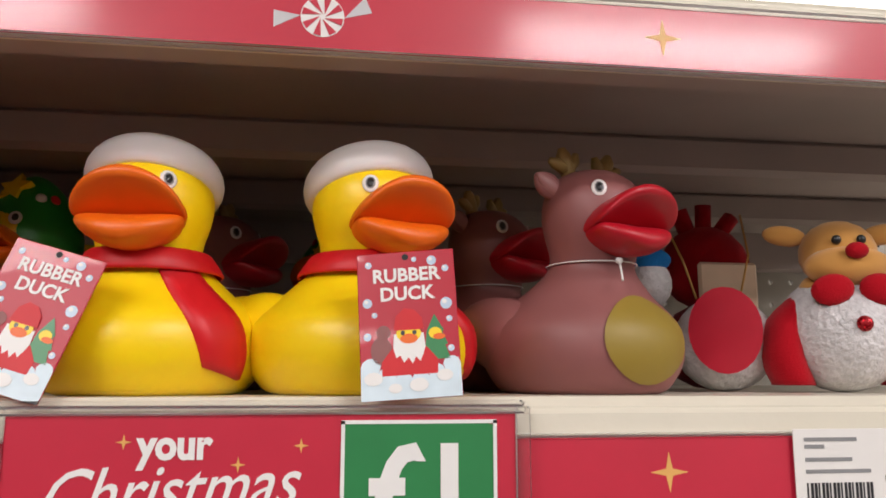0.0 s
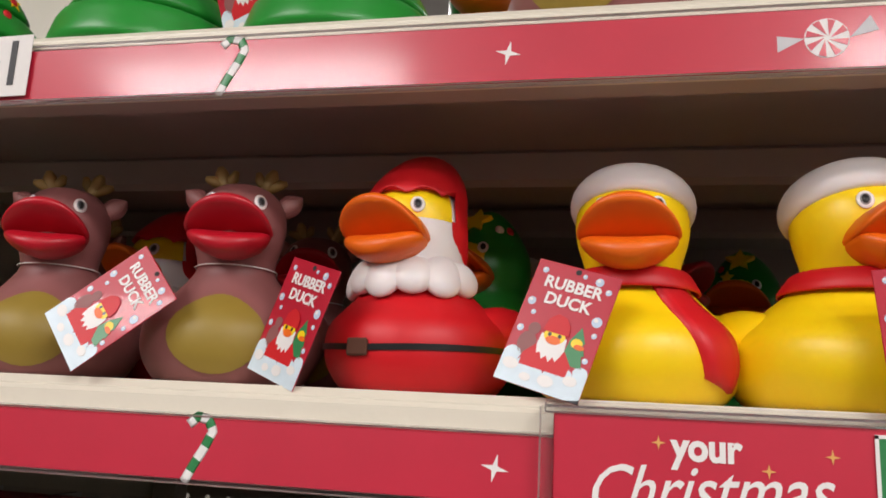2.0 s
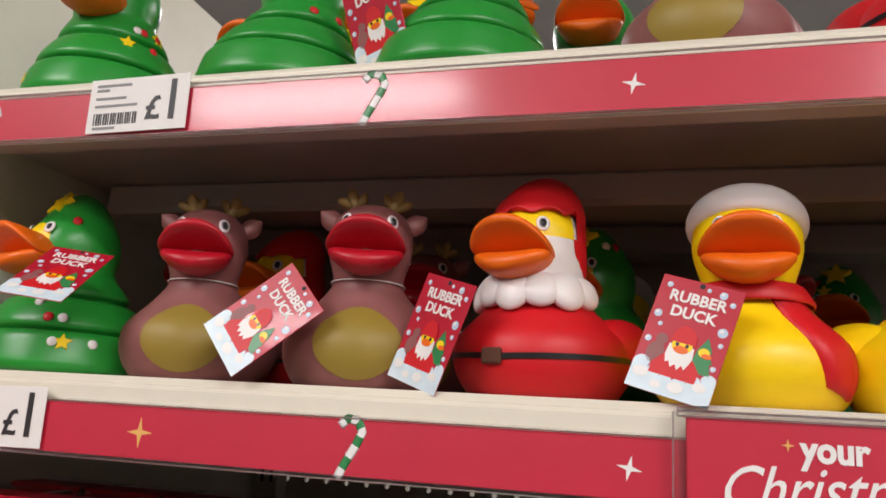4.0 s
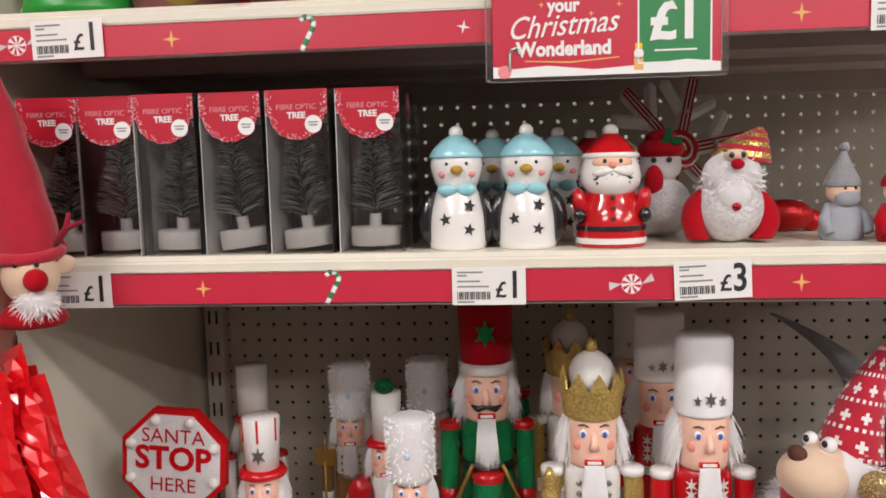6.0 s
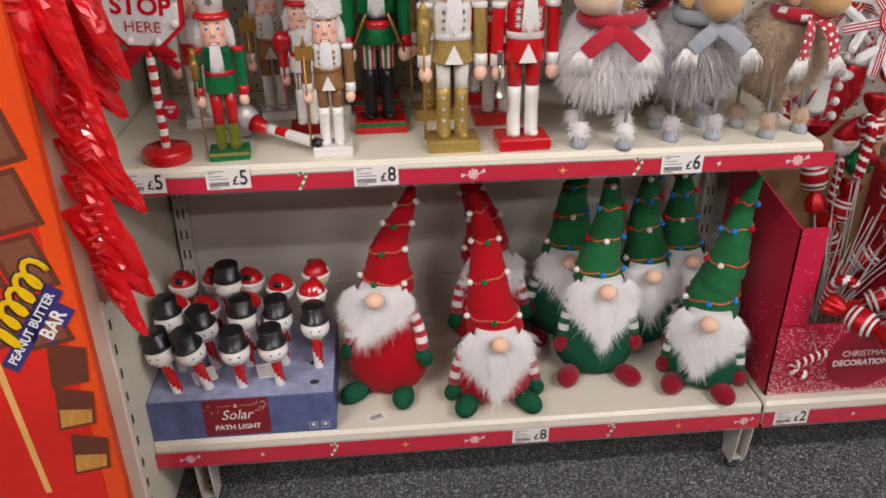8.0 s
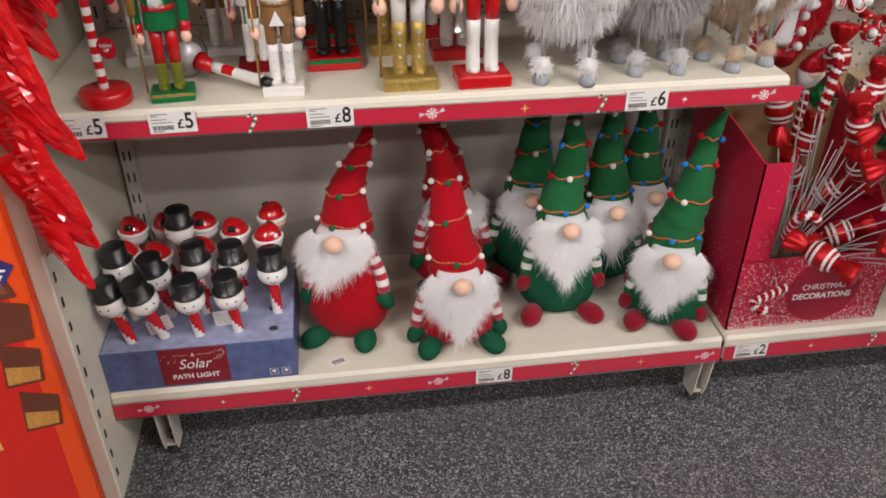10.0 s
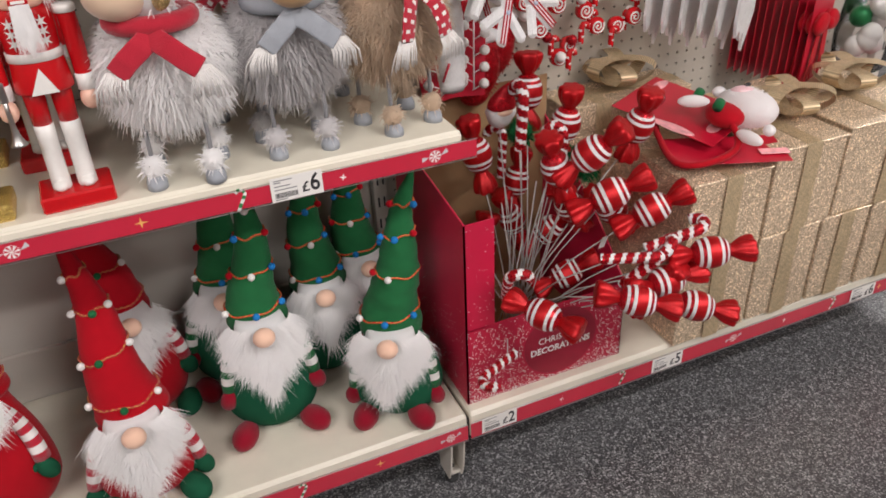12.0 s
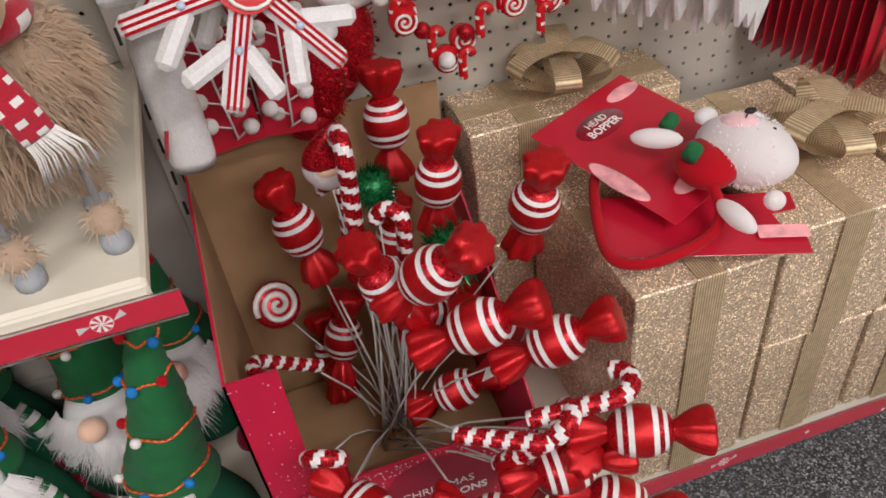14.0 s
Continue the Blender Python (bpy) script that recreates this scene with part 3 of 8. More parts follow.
def price_label(x0, x1, ztop, y, num, tilt=0.0, shown=True):
    w, h = x1 - x0, 0.0355
    ob = thing("price_label", "white paper price label in the ticket strip, black figures", "price label", pose((x0 + x1) / 2, y - 0.003, ztop - h / 2, 0, tilt, 0), "price labels")
    part("paper", G().box((0, 0, 0), (w, 0.0006, h), 0.0002), PAPER, ob)
    text("number", num, 0.036, INK, ob, pose(w * 0.35, -0.0006, 0.000), bold=0.0006, squeeze=0.8)
    text("pound_sign", "£", 0.021, INK, ob, pose(w * 0.16, -0.0006, -0.004), bold=0.0003)
    g = G()
    for i in range(18):
        g.slab(rect(-w * 0.43 + i * 0.00175, -0.0125, -w * 0.43 + i * 0.00175 + (0.0012 if i % 3 else 0.0007), -0.005), 0.0002)
    tagged(part("barcode", g, INK, ob, at=pose(0, -0.0006, 0)), kind="stuff")
    g = G()
    for z, a, b in ((0.0125, -0.43, -0.08), (0.0095, -0.43, -0.3), (0.004, -0.43, -0.12), (-0.001, -0.43, 0.0), (-0.0155, -0.43, -0.2)):
        g.slab(rect(w * a, z, w * b, z + 0.0016), 0.0002)
    part("small_print", g, GREYINK, ob, at=pose(0, -0.0006, 0))


for x0, x1, zt, y, num, tilt in [(0.166, 0.237, 1.675, YT, "1", -1), (0.091, 0.161, 1.484, YD, "1", -1), (0.842, 0.913, 1.480, YD, "1", 0), (0.074, 0.144, 1.245, YM, "1", 0), (0.479, 0.548, 1.2445, YM, "1", 0),
                                (0.683, 0.752, 1.248, YM, "3", -2.5), (0.078, 0.150, 0.768, YN, "5", 0), (0.213, 0.284, 0.770, YN, "5", -0.8), (0.450, 0.523, 0.765, YN, "8", -0.4),
                                (0.966, 1.038, 0.763, YN, "6", 0), (0.733, 0.807, 0.183, YB, "8", 0.6), (1.280, 1.353, 0.184, YB, "2", 0), (1.664, 1.739, 0.182, YB, "5", 0), (2.205, 2.278, 0.182, YB, "6", 0)]:
    price_label(x0, x1, zt, y, num, tilt)

# the large festive price card hung on the duck shelf
ob = thing("price_card", "red festive price card in clear plastic sleeve", "price card", pose(0.62, YD - 0.006, 1.4515))
W, H2 = 0.205, 0.078
part("card", G().box((0, 0.001, 0), (W - 0.008, 0.0008, H2 - 0.006), 0.0003), STRIPRED, ob)
g = G()
for c, sz in (((0, 0, H2 / 2 - 0.001), (W, 0.003, 0.004)), ((0, 0, 0.001 - H2 / 2), (W, 0.003, 0.004)), ((W / 2 - 0.001, 0, 0), (0.006, 0.003, H2)), ((0.001 - W / 2, 0, 0), (0.006, 0.003, H2))):
    g.box(c, sz, 0.0008)
part("sleeve", g, CLEARP, ob, "clear plastic sleeve rim")
part("hinge", G().box((0, 0.003, H2 / 2 + 0.001), (W, 0.006, 0.003), 0.001), CLEARP, ob)
text("small_lettering", "your", 0.0160, WHITE, ob, pose(-0.036, 0.0003, 0.0245), bold=0.0006, squeeze=0.9)
text("script_lettering", "Christmas", 0.0270, WHITE, ob, pose(-0.038, 0.0003, 0.0075, 0, -3, 0), bold=0.0001, shear=0.42, squeeze=0.86)
text("serif_lettering", "Wonderland", 0.0172, WHITE, ob, pose(-0.036, 0.0003, -0.0125), bold=0.0007, squeeze=0.93)
g = G().slab([(0.0285, -0.026), (0.0285, 0.0318), (0.0345, 0.0330), (0.058, 0.0322), (0.084, 0.0330), (0.0895, 0.0315), (0.0895, -0.026), (0.083, -0.0270), (0.058, -0.0262), (0.035, -0.0270)][::-1], 0.0003)
sq = part("price_square", g, GREENP, ob, at=pose(0, 0.0001, 0))
g = G()
for a in (rect(0.0275, -0.0270, 0.0290, 0.0335), rect(0.0890, -0.0270, 0.0905, 0.0335), rect(0.0275, 0.0322, 0.0905, 0.0337), rect(0.0275, -0.0280, 0.0905, -0.0265), rect(0.042, -0.0175, 0.078, -0.0160)):
    g.slab(a, 0.0002)
part("square_rim", g, WHITE, sq, at=pose(0, -0.0003, 0))
text("price", "£1", 0.043, WHITE, sq, pose(0.0595, -0.0003, 0.0065), bold=0.0015)
g = G().slab([(-0.098, -0.036), (0.098, -0.036), (0.098, -0.028), (0.07, -0.025), (0.03, -0.0285), (-0.01, -0.031), (-0.05, -0.0265), (-0.08, -0.0285), (-0.098, -0.026)], 0.0002)
part("snow_print", g, WHITE, ob, at=pose(0, 0, 0))
g = G().slab([(-0.07, -0.0215), (-0.03, -0.0235), (0.012, -0.0205), (0.012, -0.0215), (-0.03, -0.0248), (-0.07, -0.0225)], 0.0002)
part("gold_swirl", g, GOLDP, ob, at=pose(0, 0.0002, 0))
for cx, cz in ((-0.055, 0.026), (0.012, 0.024), (-0.012, 0.017), (-0.07, -0.01)):
    part("gold_star", G().slab(star(0.003, 0.0008), 0.0002), GOLDP, ob, at=pose(cx, 0.0002, cz))
g = G().tube([(-0.083, 0, -0.030), (-0.083, 0, -0.015), (-0.081, 0, -0.0115), (-0.078, 0, -0.0105), (-0.0755, 0, -0.012), (-0.075, 0, -0.016)], 0.0014, 5, lambda i, j: (i + j) % 2, up=(0, 1, 0.01)).slab(oval(0.006, 0.006, 14, -0.088, -0.031), 0.0002, 2)
part("sweet_print", g, [WHITE, GREENP, PINKP], ob, at=pose(0, -0.0002, 0))
g = G().slab(rect(0.0245, -0.033, 0.0325, -0.022), 0.0002, 0).slab(oval(0.0042, 0.005, 12, 0.0285, -0.019), 0.0002, 1).slab(rect(0.0255, -0.015, 0.0315, -0.010), 0.0002, 2)
part("figure_print", g, [GOLDP, WHITE, YELP], ob, at=pose(0, -0.0001, 0))


# ---------------------------------------------------------------- rubber ducks
def duck_tag(duck, at):
    card = part("swing_tag", G().box((0, 0, 0), (0.041, 0.0007, 0.062), 0.0003), CARD, duck, "red swing tag with festive duck picture", at)
    pic = pose(0, -0.0006, 0) @ Matrix.Diagonal((0.92, 1, 0.94, 1))
    text("lettering", "RUBBER\nDUCK", 0.0080, WHITE, card, pose(0.0, -0.0006, 0.0165), bold=0.00022)
    cloud = [(-0.0222, -0.0328), (0.0222, -0.0328)]
    for k, (cx, cz, r) in enumerate(((0.0185, -0.0195, 0.0042), (0.0115, -0.0222, 0.0040), (0.0045, -0.0245, 0.0038), (-0.0030, -0.0248, 0.0038), (-0.0100, -0.0225, 0.0042), (-0.0175, -0.0190, 0.0046))):
        cloud += [(max(-0.0222, min(0.0222, cx + r * math.cos(a))), cz + r * math.sin(a)) for a in (0.25, 0.8, 1.35, 1.9, 2.45, 2.9)]
    part("snow_print", G().slab(cloud, 0.0002), SNOWP, card, at=pic)
    g = G()
    for cx, cz, r in ((-0.0165, -0.0235, 0.0042), (0.0035, -0.0270, 0.0042), (0.0150, -0.0235, 0.0036), (-0.0070, -0.0280, 0.003)):
        g.slab(oval(r, r * 0.7, 12, cx, cz), 0.0001)
    part("cloud_print", g, WHITE, card, at=pic @ pose(0, -0.0003, 0))
    g = G().slab([(-0.0125, -0.0225), (0.012, -0.0225), (0.0125, -0.0165), (0.0075, -0.0105), (-0.0075, -0.0105), (-0.0125, -0.0165)], 0.0001)
    part("coat_print", g, REDV, card, at=pic @ pose(0, -0.0001, 0))
    g = G().slab([(-0.0066, -0.0045), (-0.0072, -0.0105), (-0.0060, -0.0150), (-0.0042, -0.0140), (-0.0026, -0.0172), (-0.0006, -0.0150), (0.0012, -0.0178), (0.0028, -0.0148), (0.0046, -0.0168), (0.0060, -0.0140), (0.0072, -0.0105), (0.0066, -0.0045)], 0.0001)
    part("beard_print", g, WHITE, card, at=pic @ pose(0, -0.0002, 0))
    g = G().slab(oval(0.0056, 0.0040, 14, 0, -0.0045), 0.0001, 0).slab([(-0.0068, -0.0030), (0.0068, -0.0030), (0.0062, 0.0022), (0.0030, 0.0058), (-0.0015, 0.0068), (-0.0055, 0.0034)], 0.0001, 1, pose(0, -0.0001, 0)).slab(oval(0.0040, 0.0022, 12, 0, -0.0068), 0.0001, 2, pose(0, -0.0001, 0))
    for s in (-1, 1):
        g.slab(oval(0.0010, 0.0011, 8, s * 0.0026, -0.0042), 0.0001, 3, pose(0, -0.0001, 0))
    part("face_print", g, [YEL, REDV, ORA, BLK], card, at=pic @ pose(0, -0.0003, 0))
    g = G().slab(oval(0.0048, 0.0062, 14, -0.0125, -0.0115), 0.0001).slab(oval(0.0032, 0.0032, 12, -0.0112, -0.0035), 0.0001, 0, pose(0, -0.0001, 0))
    part("reindeer_print", g, BRN, card, at=pic)
    g = G().slab([(0.0065, -0.0165), (0.0180, -0.0165), (0.0160, -0.0105), (0.0172, -0.0100), (0.0150, -0.0045), (0.0158, -0.0040), (0.0118, 0.0035), (0.0080, -0.0040)], 0.0001, 0).slab(oval(0.0030, 0.0026, 10, 0.0118, -0.0050), 0.0001, 1, pose(0, -0.0001, 0)).slab(oval(0.0028, 0.0014, 10, 0.0135, -0.0066), 0.0001, 2, pose(0, -0.0002, 0))
    part("tree_duck_print", g, [GREENP, YEL, ORA], card, at=pic)
    g = G()
    for cx, cz, r in ((-0.017, 0.0275, 0.0016), (0.012, 0.028, 0.0022), (0.018, 0.024, 0.0016), (-0.018, 0.010, 0.0022), (-0.015, 0.0045, 0.0013), (0.0175, 0.008, 0.0027), (0.0185, 0.001, 0.0014), (0.004, 0.029, 0.0012), (-0.0185, -0.005, 0.0018), (0.0185, -0.012, 0.0015)):
        g.slab(oval(r, r, 12, cx, cz), 0.0001, 0).slab(oval(r * 0.45, r * 0.4, 8, cx - r * 0.25, cz + r * 0.3), 0.0001, 1, pose(0, -0.0001, 0))
    tagged(part("bubble_print", g, [BUB, WHITE], card, at=pic), kind="stuff")
    part("tag_hole", G().slab(oval(0.0014, 0.0014, 10, 0, 0.0285), 0.0001), DARK, card, at=pose(0, -0.0006, 0))


LOWER = [(0.0, 0, 0.004, 0.040, 0.044), (0.003, 0, 0.004, 0.0465, 0.050), (0.014, 0, 0.004, 0.0535, 0.0575), (0.026, 0, 0.004, 0.0550, 0.0590), (0.036, 0, 0.003, 0.0515, 0.054), (0.048, 0, 0.0, 0.0385, 0.039)]
UPPER = [(0.0575, 0, -0.004, 0.0310, 0.0305), (0.0635, 0, -0.006, 0.0262, 0.0262), (0.070, 0, -0.008, 0.0262, 0.0268), (0.080, 0, -0.009, 0.0295, 0.0305), (0.090, 0, -0.009, 0.0312, 0.0325), (0.100, 0, -0.009, 0.0298, 0.0310), (0.108, 0, -0.008, 0.0245, 0.0255), (0.1135, 0, -0.0075, 0.0155, 0.016), (0.1155, 0, -0.0075, 0.004, 0.004)]
HEADS = dict(hat=0.94, rein=0.85, santa=0.86, tree=1.0)
GIRTH = dict(hat=1.0, rein=0.92, santa=0.93, tree=1.0)


def duck_rings(kind):
    k = HEADS[kind]
    w = GIRTH[kind]
    return [(z, cx, cy, rx * w, ry * w) for z, cx, cy, rx, ry in LOWER] + [(z, cx, cy, rx * k, ry * k) for z, cx, cy, rx, ry in UPPER]


TREEBODY = [(0.0, 0, 0.002, 0.052, 0.056), (0.004, 0, 0.002, 0.058, 0.061), (0.016, 0, 0.002, 0.056, 0.059), (0.026, 0, 0.002, 0.0535, 0.0555), (0.0275, 0, 0.002, 0.0465, 0.049), (0.031, 0, 0.001, 0.051, 0.053), (0.041, 0, 0.0, 0.047, 0.048), (0.049, 0, -0.001, 0.041, 0.041), (0.051, 0, -0.002, 0.035, 0.035),
            (0.055, 0, -0.002, 0.039, 0.038), (0.064, 0, -0.004, 0.034, 0.033), (0.072, 0, -0.006, 0.029, 0.029), (0.084, 0, -0.006, 0.0305, 0.031), (0.096, 0, -0.006, 0.030, 0.030), (0.108, 0, -0.005, 0.0245, 0.0245), (0.120, 0, -0.004, 0.0165, 0.0165), (0.128, 0, -0.004, 0.008, 0.008), (0.1305, 0, -0.004, 0.002, 0.002)]


def on_duck(kind, a, z, off):
    """A point on a duck's skin, a radians round from the front."""
    fine = spline(TREEBODY if kind == "tree" else duck_rings(kind), 6)
    for p, q in zip(fine, fine[1:]):
        if p[0] <= z <= q[0]:
            t = (z - p[0]) / max(1e-6, q[0] - p[0])
            r = [u * (1 - t) + v * t for u, v in zip(p, q)]
            return (r[1] + (r[3] + off) * math.sin(a), r[2] - (r[4] + off) * math.cos(a), z)
    return (0, 0, z)


def patch(half, hz, zc):
    """An oval lying on the front of a duck's body."""
    vs, fs = [on_duck("rein", 0, zc, 0.0009)], []
    for i in range(1, 9):
        for j in range(28):
            t = 2 * math.pi * j / 28
            vs.append(on_duck("rein", half * i / 8 * math.cos(t), zc + hz * i / 8 * math.sin(t), 0.0009))
    for j in range(28):
        fs.append((0, 1 + j, 1 + (j + 1) % 28))
        for i in range(7):
            a, b = 1 + i * 28, 1 + (i + 1) * 28
            fs.append((a + j, b + j, b + (j + 1) % 28, a + (j + 1) % 28))
    return G().put(vs, fs)


def bill(duck, colour, s=1.0, y=-0.030, z=0.0865):
    """Broad upper bill with drooping corners that closes on a full lower lip."""
    g = G()
    m = pose(0, 0, 0, 90 - 20, 0, 0)
    g.loft([(-0.010, 0, 0, 0.0215, 0.0105), (0.004, 0, 0, 0.0255, 0.0090), (0.013, 0, 0, 0.0278, 0.0072), (0.022, 0, 0, 0.0262, 0.0056), (0.029, 0, 0, 0.0205, 0.0040), (0.0325, 0, 0, 0.0130, 0.0030), (0.034, 0, 0, 0.005, 0.001)], 28, 0, m, fine=3)
    g.v = [(a, b, c - 10.0 * a * a - 6000.0 * a ** 4) for a, b, c in g.v]
    part("upper_bill", g, colour, duck, at=pose(0, y, z) @ Matrix.Scale(s, 4))
    g = G()
    m = pose(0, 0, 0, 90 + 4, 0, 0)
    g.loft([(-0.010, 0, 0, 0.0200, 0.0080), (0.006, 0, 0, 0.0255, 0.0088), (0.014, 0, 0, 0.0258, 0.0084), (0.021, 0, 0, 0.0205, 0.0064), (0.0258, 0, 0, 0.0130, 0.0044), (0.0275, 0, 0, 0.005, 0.0015)], 26, 0, m, fine=3)
    g.v = [(a, b, c + 9.0 * a * a) for a, b, c in g.v]
    part("lower_bill", g, colour, duck, at=pose(0, y - 0.001 * s, z - 0.0150 * s) @ Matrix.Scale(s, 4))


def duck_eyes(duck, kind, a, z, off=0.0):
    for s in (-1, 1):
        p = on_duck(kind, s * a, z, off)
        e = part("eye", G().ell((0, 0, 0), (0.0040, 0.0009, 0.0047), 0, seg=14, n=6), WHV, duck, at=pose(*p, -14, 0, s * math.degrees(a)))
        part("eye_ring", G().ell((0, -0.0004, 0), (0.0026, 0.0009, 0.0033), 0, seg=12, n=6), GREYINK, e)
        part("pupil", G().ell((0, -0.0009, 0), (0.0018, 0.0008, 0.0025), 0, seg=10, n=5), BLK, e)


def duck(kind, x, y, z, rz, label, tag=None, group="rubber ducks", scale=1.0):
    d = thing("rubber_duck", label, "rubber duck", pose(x, y, z, 0, 0, rz) @ Matrix.Scale(scale, 4), group)
    base = dict(hat=YEL, rein=BRN, santa=REDV, tree=GRNV)[kind]
    g = G()
    if kind == "tree":
        g.loft(TREEBODY, 32, 0, fine=3)
    else:
        g.loft(duck_rings(kind), 32, 0, fine=3)
        for s in (-1, 1):
            part("wing", G().ell((s * 0.0395 * GIRTH[kind], 0.018, 0.029), (0.0165, 0.036, 0.020), 0, rot=(12, s * 10, s * -8), seg=20, n=12), base, d)
        part("tail", G().ell((0, 0.054, 0.041), (0.02, 0.018, 0.012), 0, rot=(35, 0, 0)), base, d)
    if kind == "santa":
        for i, f in enumerate(g.f):
            c = [sum(g.v[q][n] for q in f) / len(f) for n in range(3)]
            if c[2] > 0.062:
                g.k[i] = 2 if 0.0915 < c[2] and abs(math.atan2(c[0], -c[1] - 0.008)) < 1.35 else 1
    part("body", g, [base, WHV, YEL], d)
    if kind == "rein":
        bill(d, REDB, 0.86, -0.0275, 0.0875)
    elif kind == "santa":
        bill(d, ORA, 0.88, -0.0290, 0.0860)
    elif kind == "hat":
        bill(d, ORA, 0.90, -0.0300, 0.0855)
    else:
        bill(d, ORA, 0.88, -0.0330, 0.0860)
    if kind == "hat":
        hm = pose(0, -0.006, 0.0995, -19, 0, 0)
        g = G().loft([(-0.0045, 0, 0, 0.0265, 0.0275), (-0.0040, 0, 0, 0.0300, 0.0310), (0.0005, 0, 0, 0.0325, 0.0332), (0.0065, 0, 0, 0.0322, 0.0328), (0.0125, 0, 0, 0.0285, 0.0290), (0.0170, 0, 0.001, 0.0215, 0.0220), (0.0192, 0, 0.002, 0.0130, 0.0130)], 34, 0, hm, fine=3)
        part("hat_brim", g, WHV, d, "off-white rolled hat brim")
        g = G().loft([(0.0170, 0, 0.004, 0.0160, 0.0160), (0.0202, 0, 0.005, 0.0135, 0.0135), (0.0225, 0, 0.006, 0.0080, 0.0080), (0.0232, 0, 0.006, 0.003, 0.003)], 22, lambda i, j: 1 if i in (3, 4) else 0, hm, fine=3)
        part("hat_top", g, [REDV, WHV], d, "red and white hat top")
        part("hat_bobble", G().ell((0.002, 0.008, 0.0245), (0.0062, 0.0062, 0.0052), 0, hm), REDV, d, "red moulded bobble")
        g = G().loft([(0.0560, 0, -0.0045, 0.0335, 0.0330), (0.0572, 0, -0.0048, 0.0345, 0.0340), (0.0655, 0, -0.0065, 0.0292, 0.0296), (0.0668, 0, -0.007, 0.0268, 0.027)], 28, 0, fine=2, caps=False)
        part("scarf", g, REDV, d, "red moulded scarf")
        cols = []
        for i in range(15):
            t = i / 14
            a, zz, hw = 0.62 + 0.26 * t, 0.0655 - 0.0560 * t, 0.36 - 0.13 * t
            cols.append([on_duck("hat", a + q * hw + 0.05 * t, zz - 0.003 * q, o) for q, o in ((-1, -0.001), (-0.9, 0.0022), (-0.4, 0.0030), (0.4, 0.0030), (0.9, 0.0022), (1, -0.001))])
        vs = [p for c in cols for p in c]
        fs = [(i * 6 + j, i * 6 + j + 1, i * 6 + j + 7, i * 6 + j + 6) for i in range(14) for j in range(5)] + [tuple(84 + j for j in range(6))]
        part("scarf_tail", G().put(vs, fs), REDV, d)
    elif kind == "rein":
        for s in (-1, 1):
            leaf = [(-0.005, 0, 0, 0.0015, 0.0012), (-0.002, 0, 0, 0.0052, 0.0030), (0.004, 0, 0, 0.0068, 0.0036), (0.009, 0, 0, 0.0050, 0.0028), (0.0125, 0, 0, 0.0012, 0.0010)]
            ear = part("ear", G().loft(leaf, 14, 0, fine=3), BRN, d, at=pose(s * 0.0238, -0.006, 0.1035, 0, s * 52, s * 10))
            part("ear_lining", G().loft([(z, cx, -0.0022, rx * 0.66, ry * 0.6) for z, cx, cy, rx, ry in leaf], 12, 0, fine=2), BRNLIT, ear)
            g = G().tube([(s * 0.0105, 0.0, 0.108), (s * 0.0125, 0.0, 0.117), (s * 0.0150, 0.0, 0.1235), (s * 0.0160, 0, 0.1275)], [0.0040, 0.0042, 0.0042, 0.0020], 8)
            g.tube([(s * 0.0125, 0, 0.1155), (s * 0.0075, 0, 0.1215), (s * 0.0065, 0, 0.1255)], [0.0034, 0.0032, 0.0018], 8).tube([(s * 0.0130, 0, 0.1155), (s * 0.0205, 0, 0.1190), (s * 0.0240, 0, 0.1200)], [0.0034, 0.0032, 0.0016], 8)
            part("antler", g, ANTL, d, "moulded gold antler", pose(0, -0.004, 0))
        part("belly_patch", patch(0.52, 0.0215, 0.0260), OLIVE, d, "olive gold belly patch")
        part("tag_string", G().tube([(0.0232 * math.cos(a), -0.0065 + 0.0236 * math.sin(a), 0.0650) for a in [k * 0.3142 for k in range(21)]], 0.0004, 5), WHITE, d)
    elif kind == "santa":
        n = 60
        rings = spline([(0.1025, 0, -0.0080, 0.0272, 0.0282), (0.1055, 0, -0.0075, 0.0274, 0.0284), (0.1110, 0, -0.0060, 0.0262, 0.0275), (0.1190, 0, -0.0025, 0.0225, 0.0238), (0.1275, 0, 0.0005, 0.0158, 0.0168), (0.1325, 0, 0.0025, 0.0082, 0.0087), (0.1342, 0, 0.0030, 0.002, 0.002)], 4)
        g = G().loft(rings, n, 0)
        g.v = [(a, b, c + 0.0044 * abs(math.cos(4.5 * math.atan2(a, -b - 0.008))) * max(0, 1 - (c - 0.1025) / 0.006)) for a, b, c in g.v]
        b = G().loft(spline([(0.066, 0, 0.001, 0.0250, 0.0230), (0.080, 0, -0.004, 0.0276, 0.0276), (0.1000, 0, -0.0080, 0.0280, 0.0290), (0.1085, 0, -0.0068, 0.0272, 0.0284)], 4), n, 0, caps=False)
        keep = [i for i, f in enumerate(b.f) if abs(math.atan2(sum(b.v[q][0] for q in f), -sum(b.v[q][1] for q in f) - 0.03)) > 1.35]
        g.put(b.v, [b.f[i] for i in keep])
        part("hood", g, REDV, d, "red moulded hood")
        g = G().loft([(0.0560, 0, -0.0045, 0.0300, 0.0300), (0.0600, 0, -0.0055, 0.0318, 0.0322), (0.0670, 0, -0.0070, 0.0284, 0.0292), (0.0760, 0, -0.0085, 0.0270, 0.0280), (0.0905, 0, -0.0088, 0.0268, 0.0278)], 36, 0, fine=4)
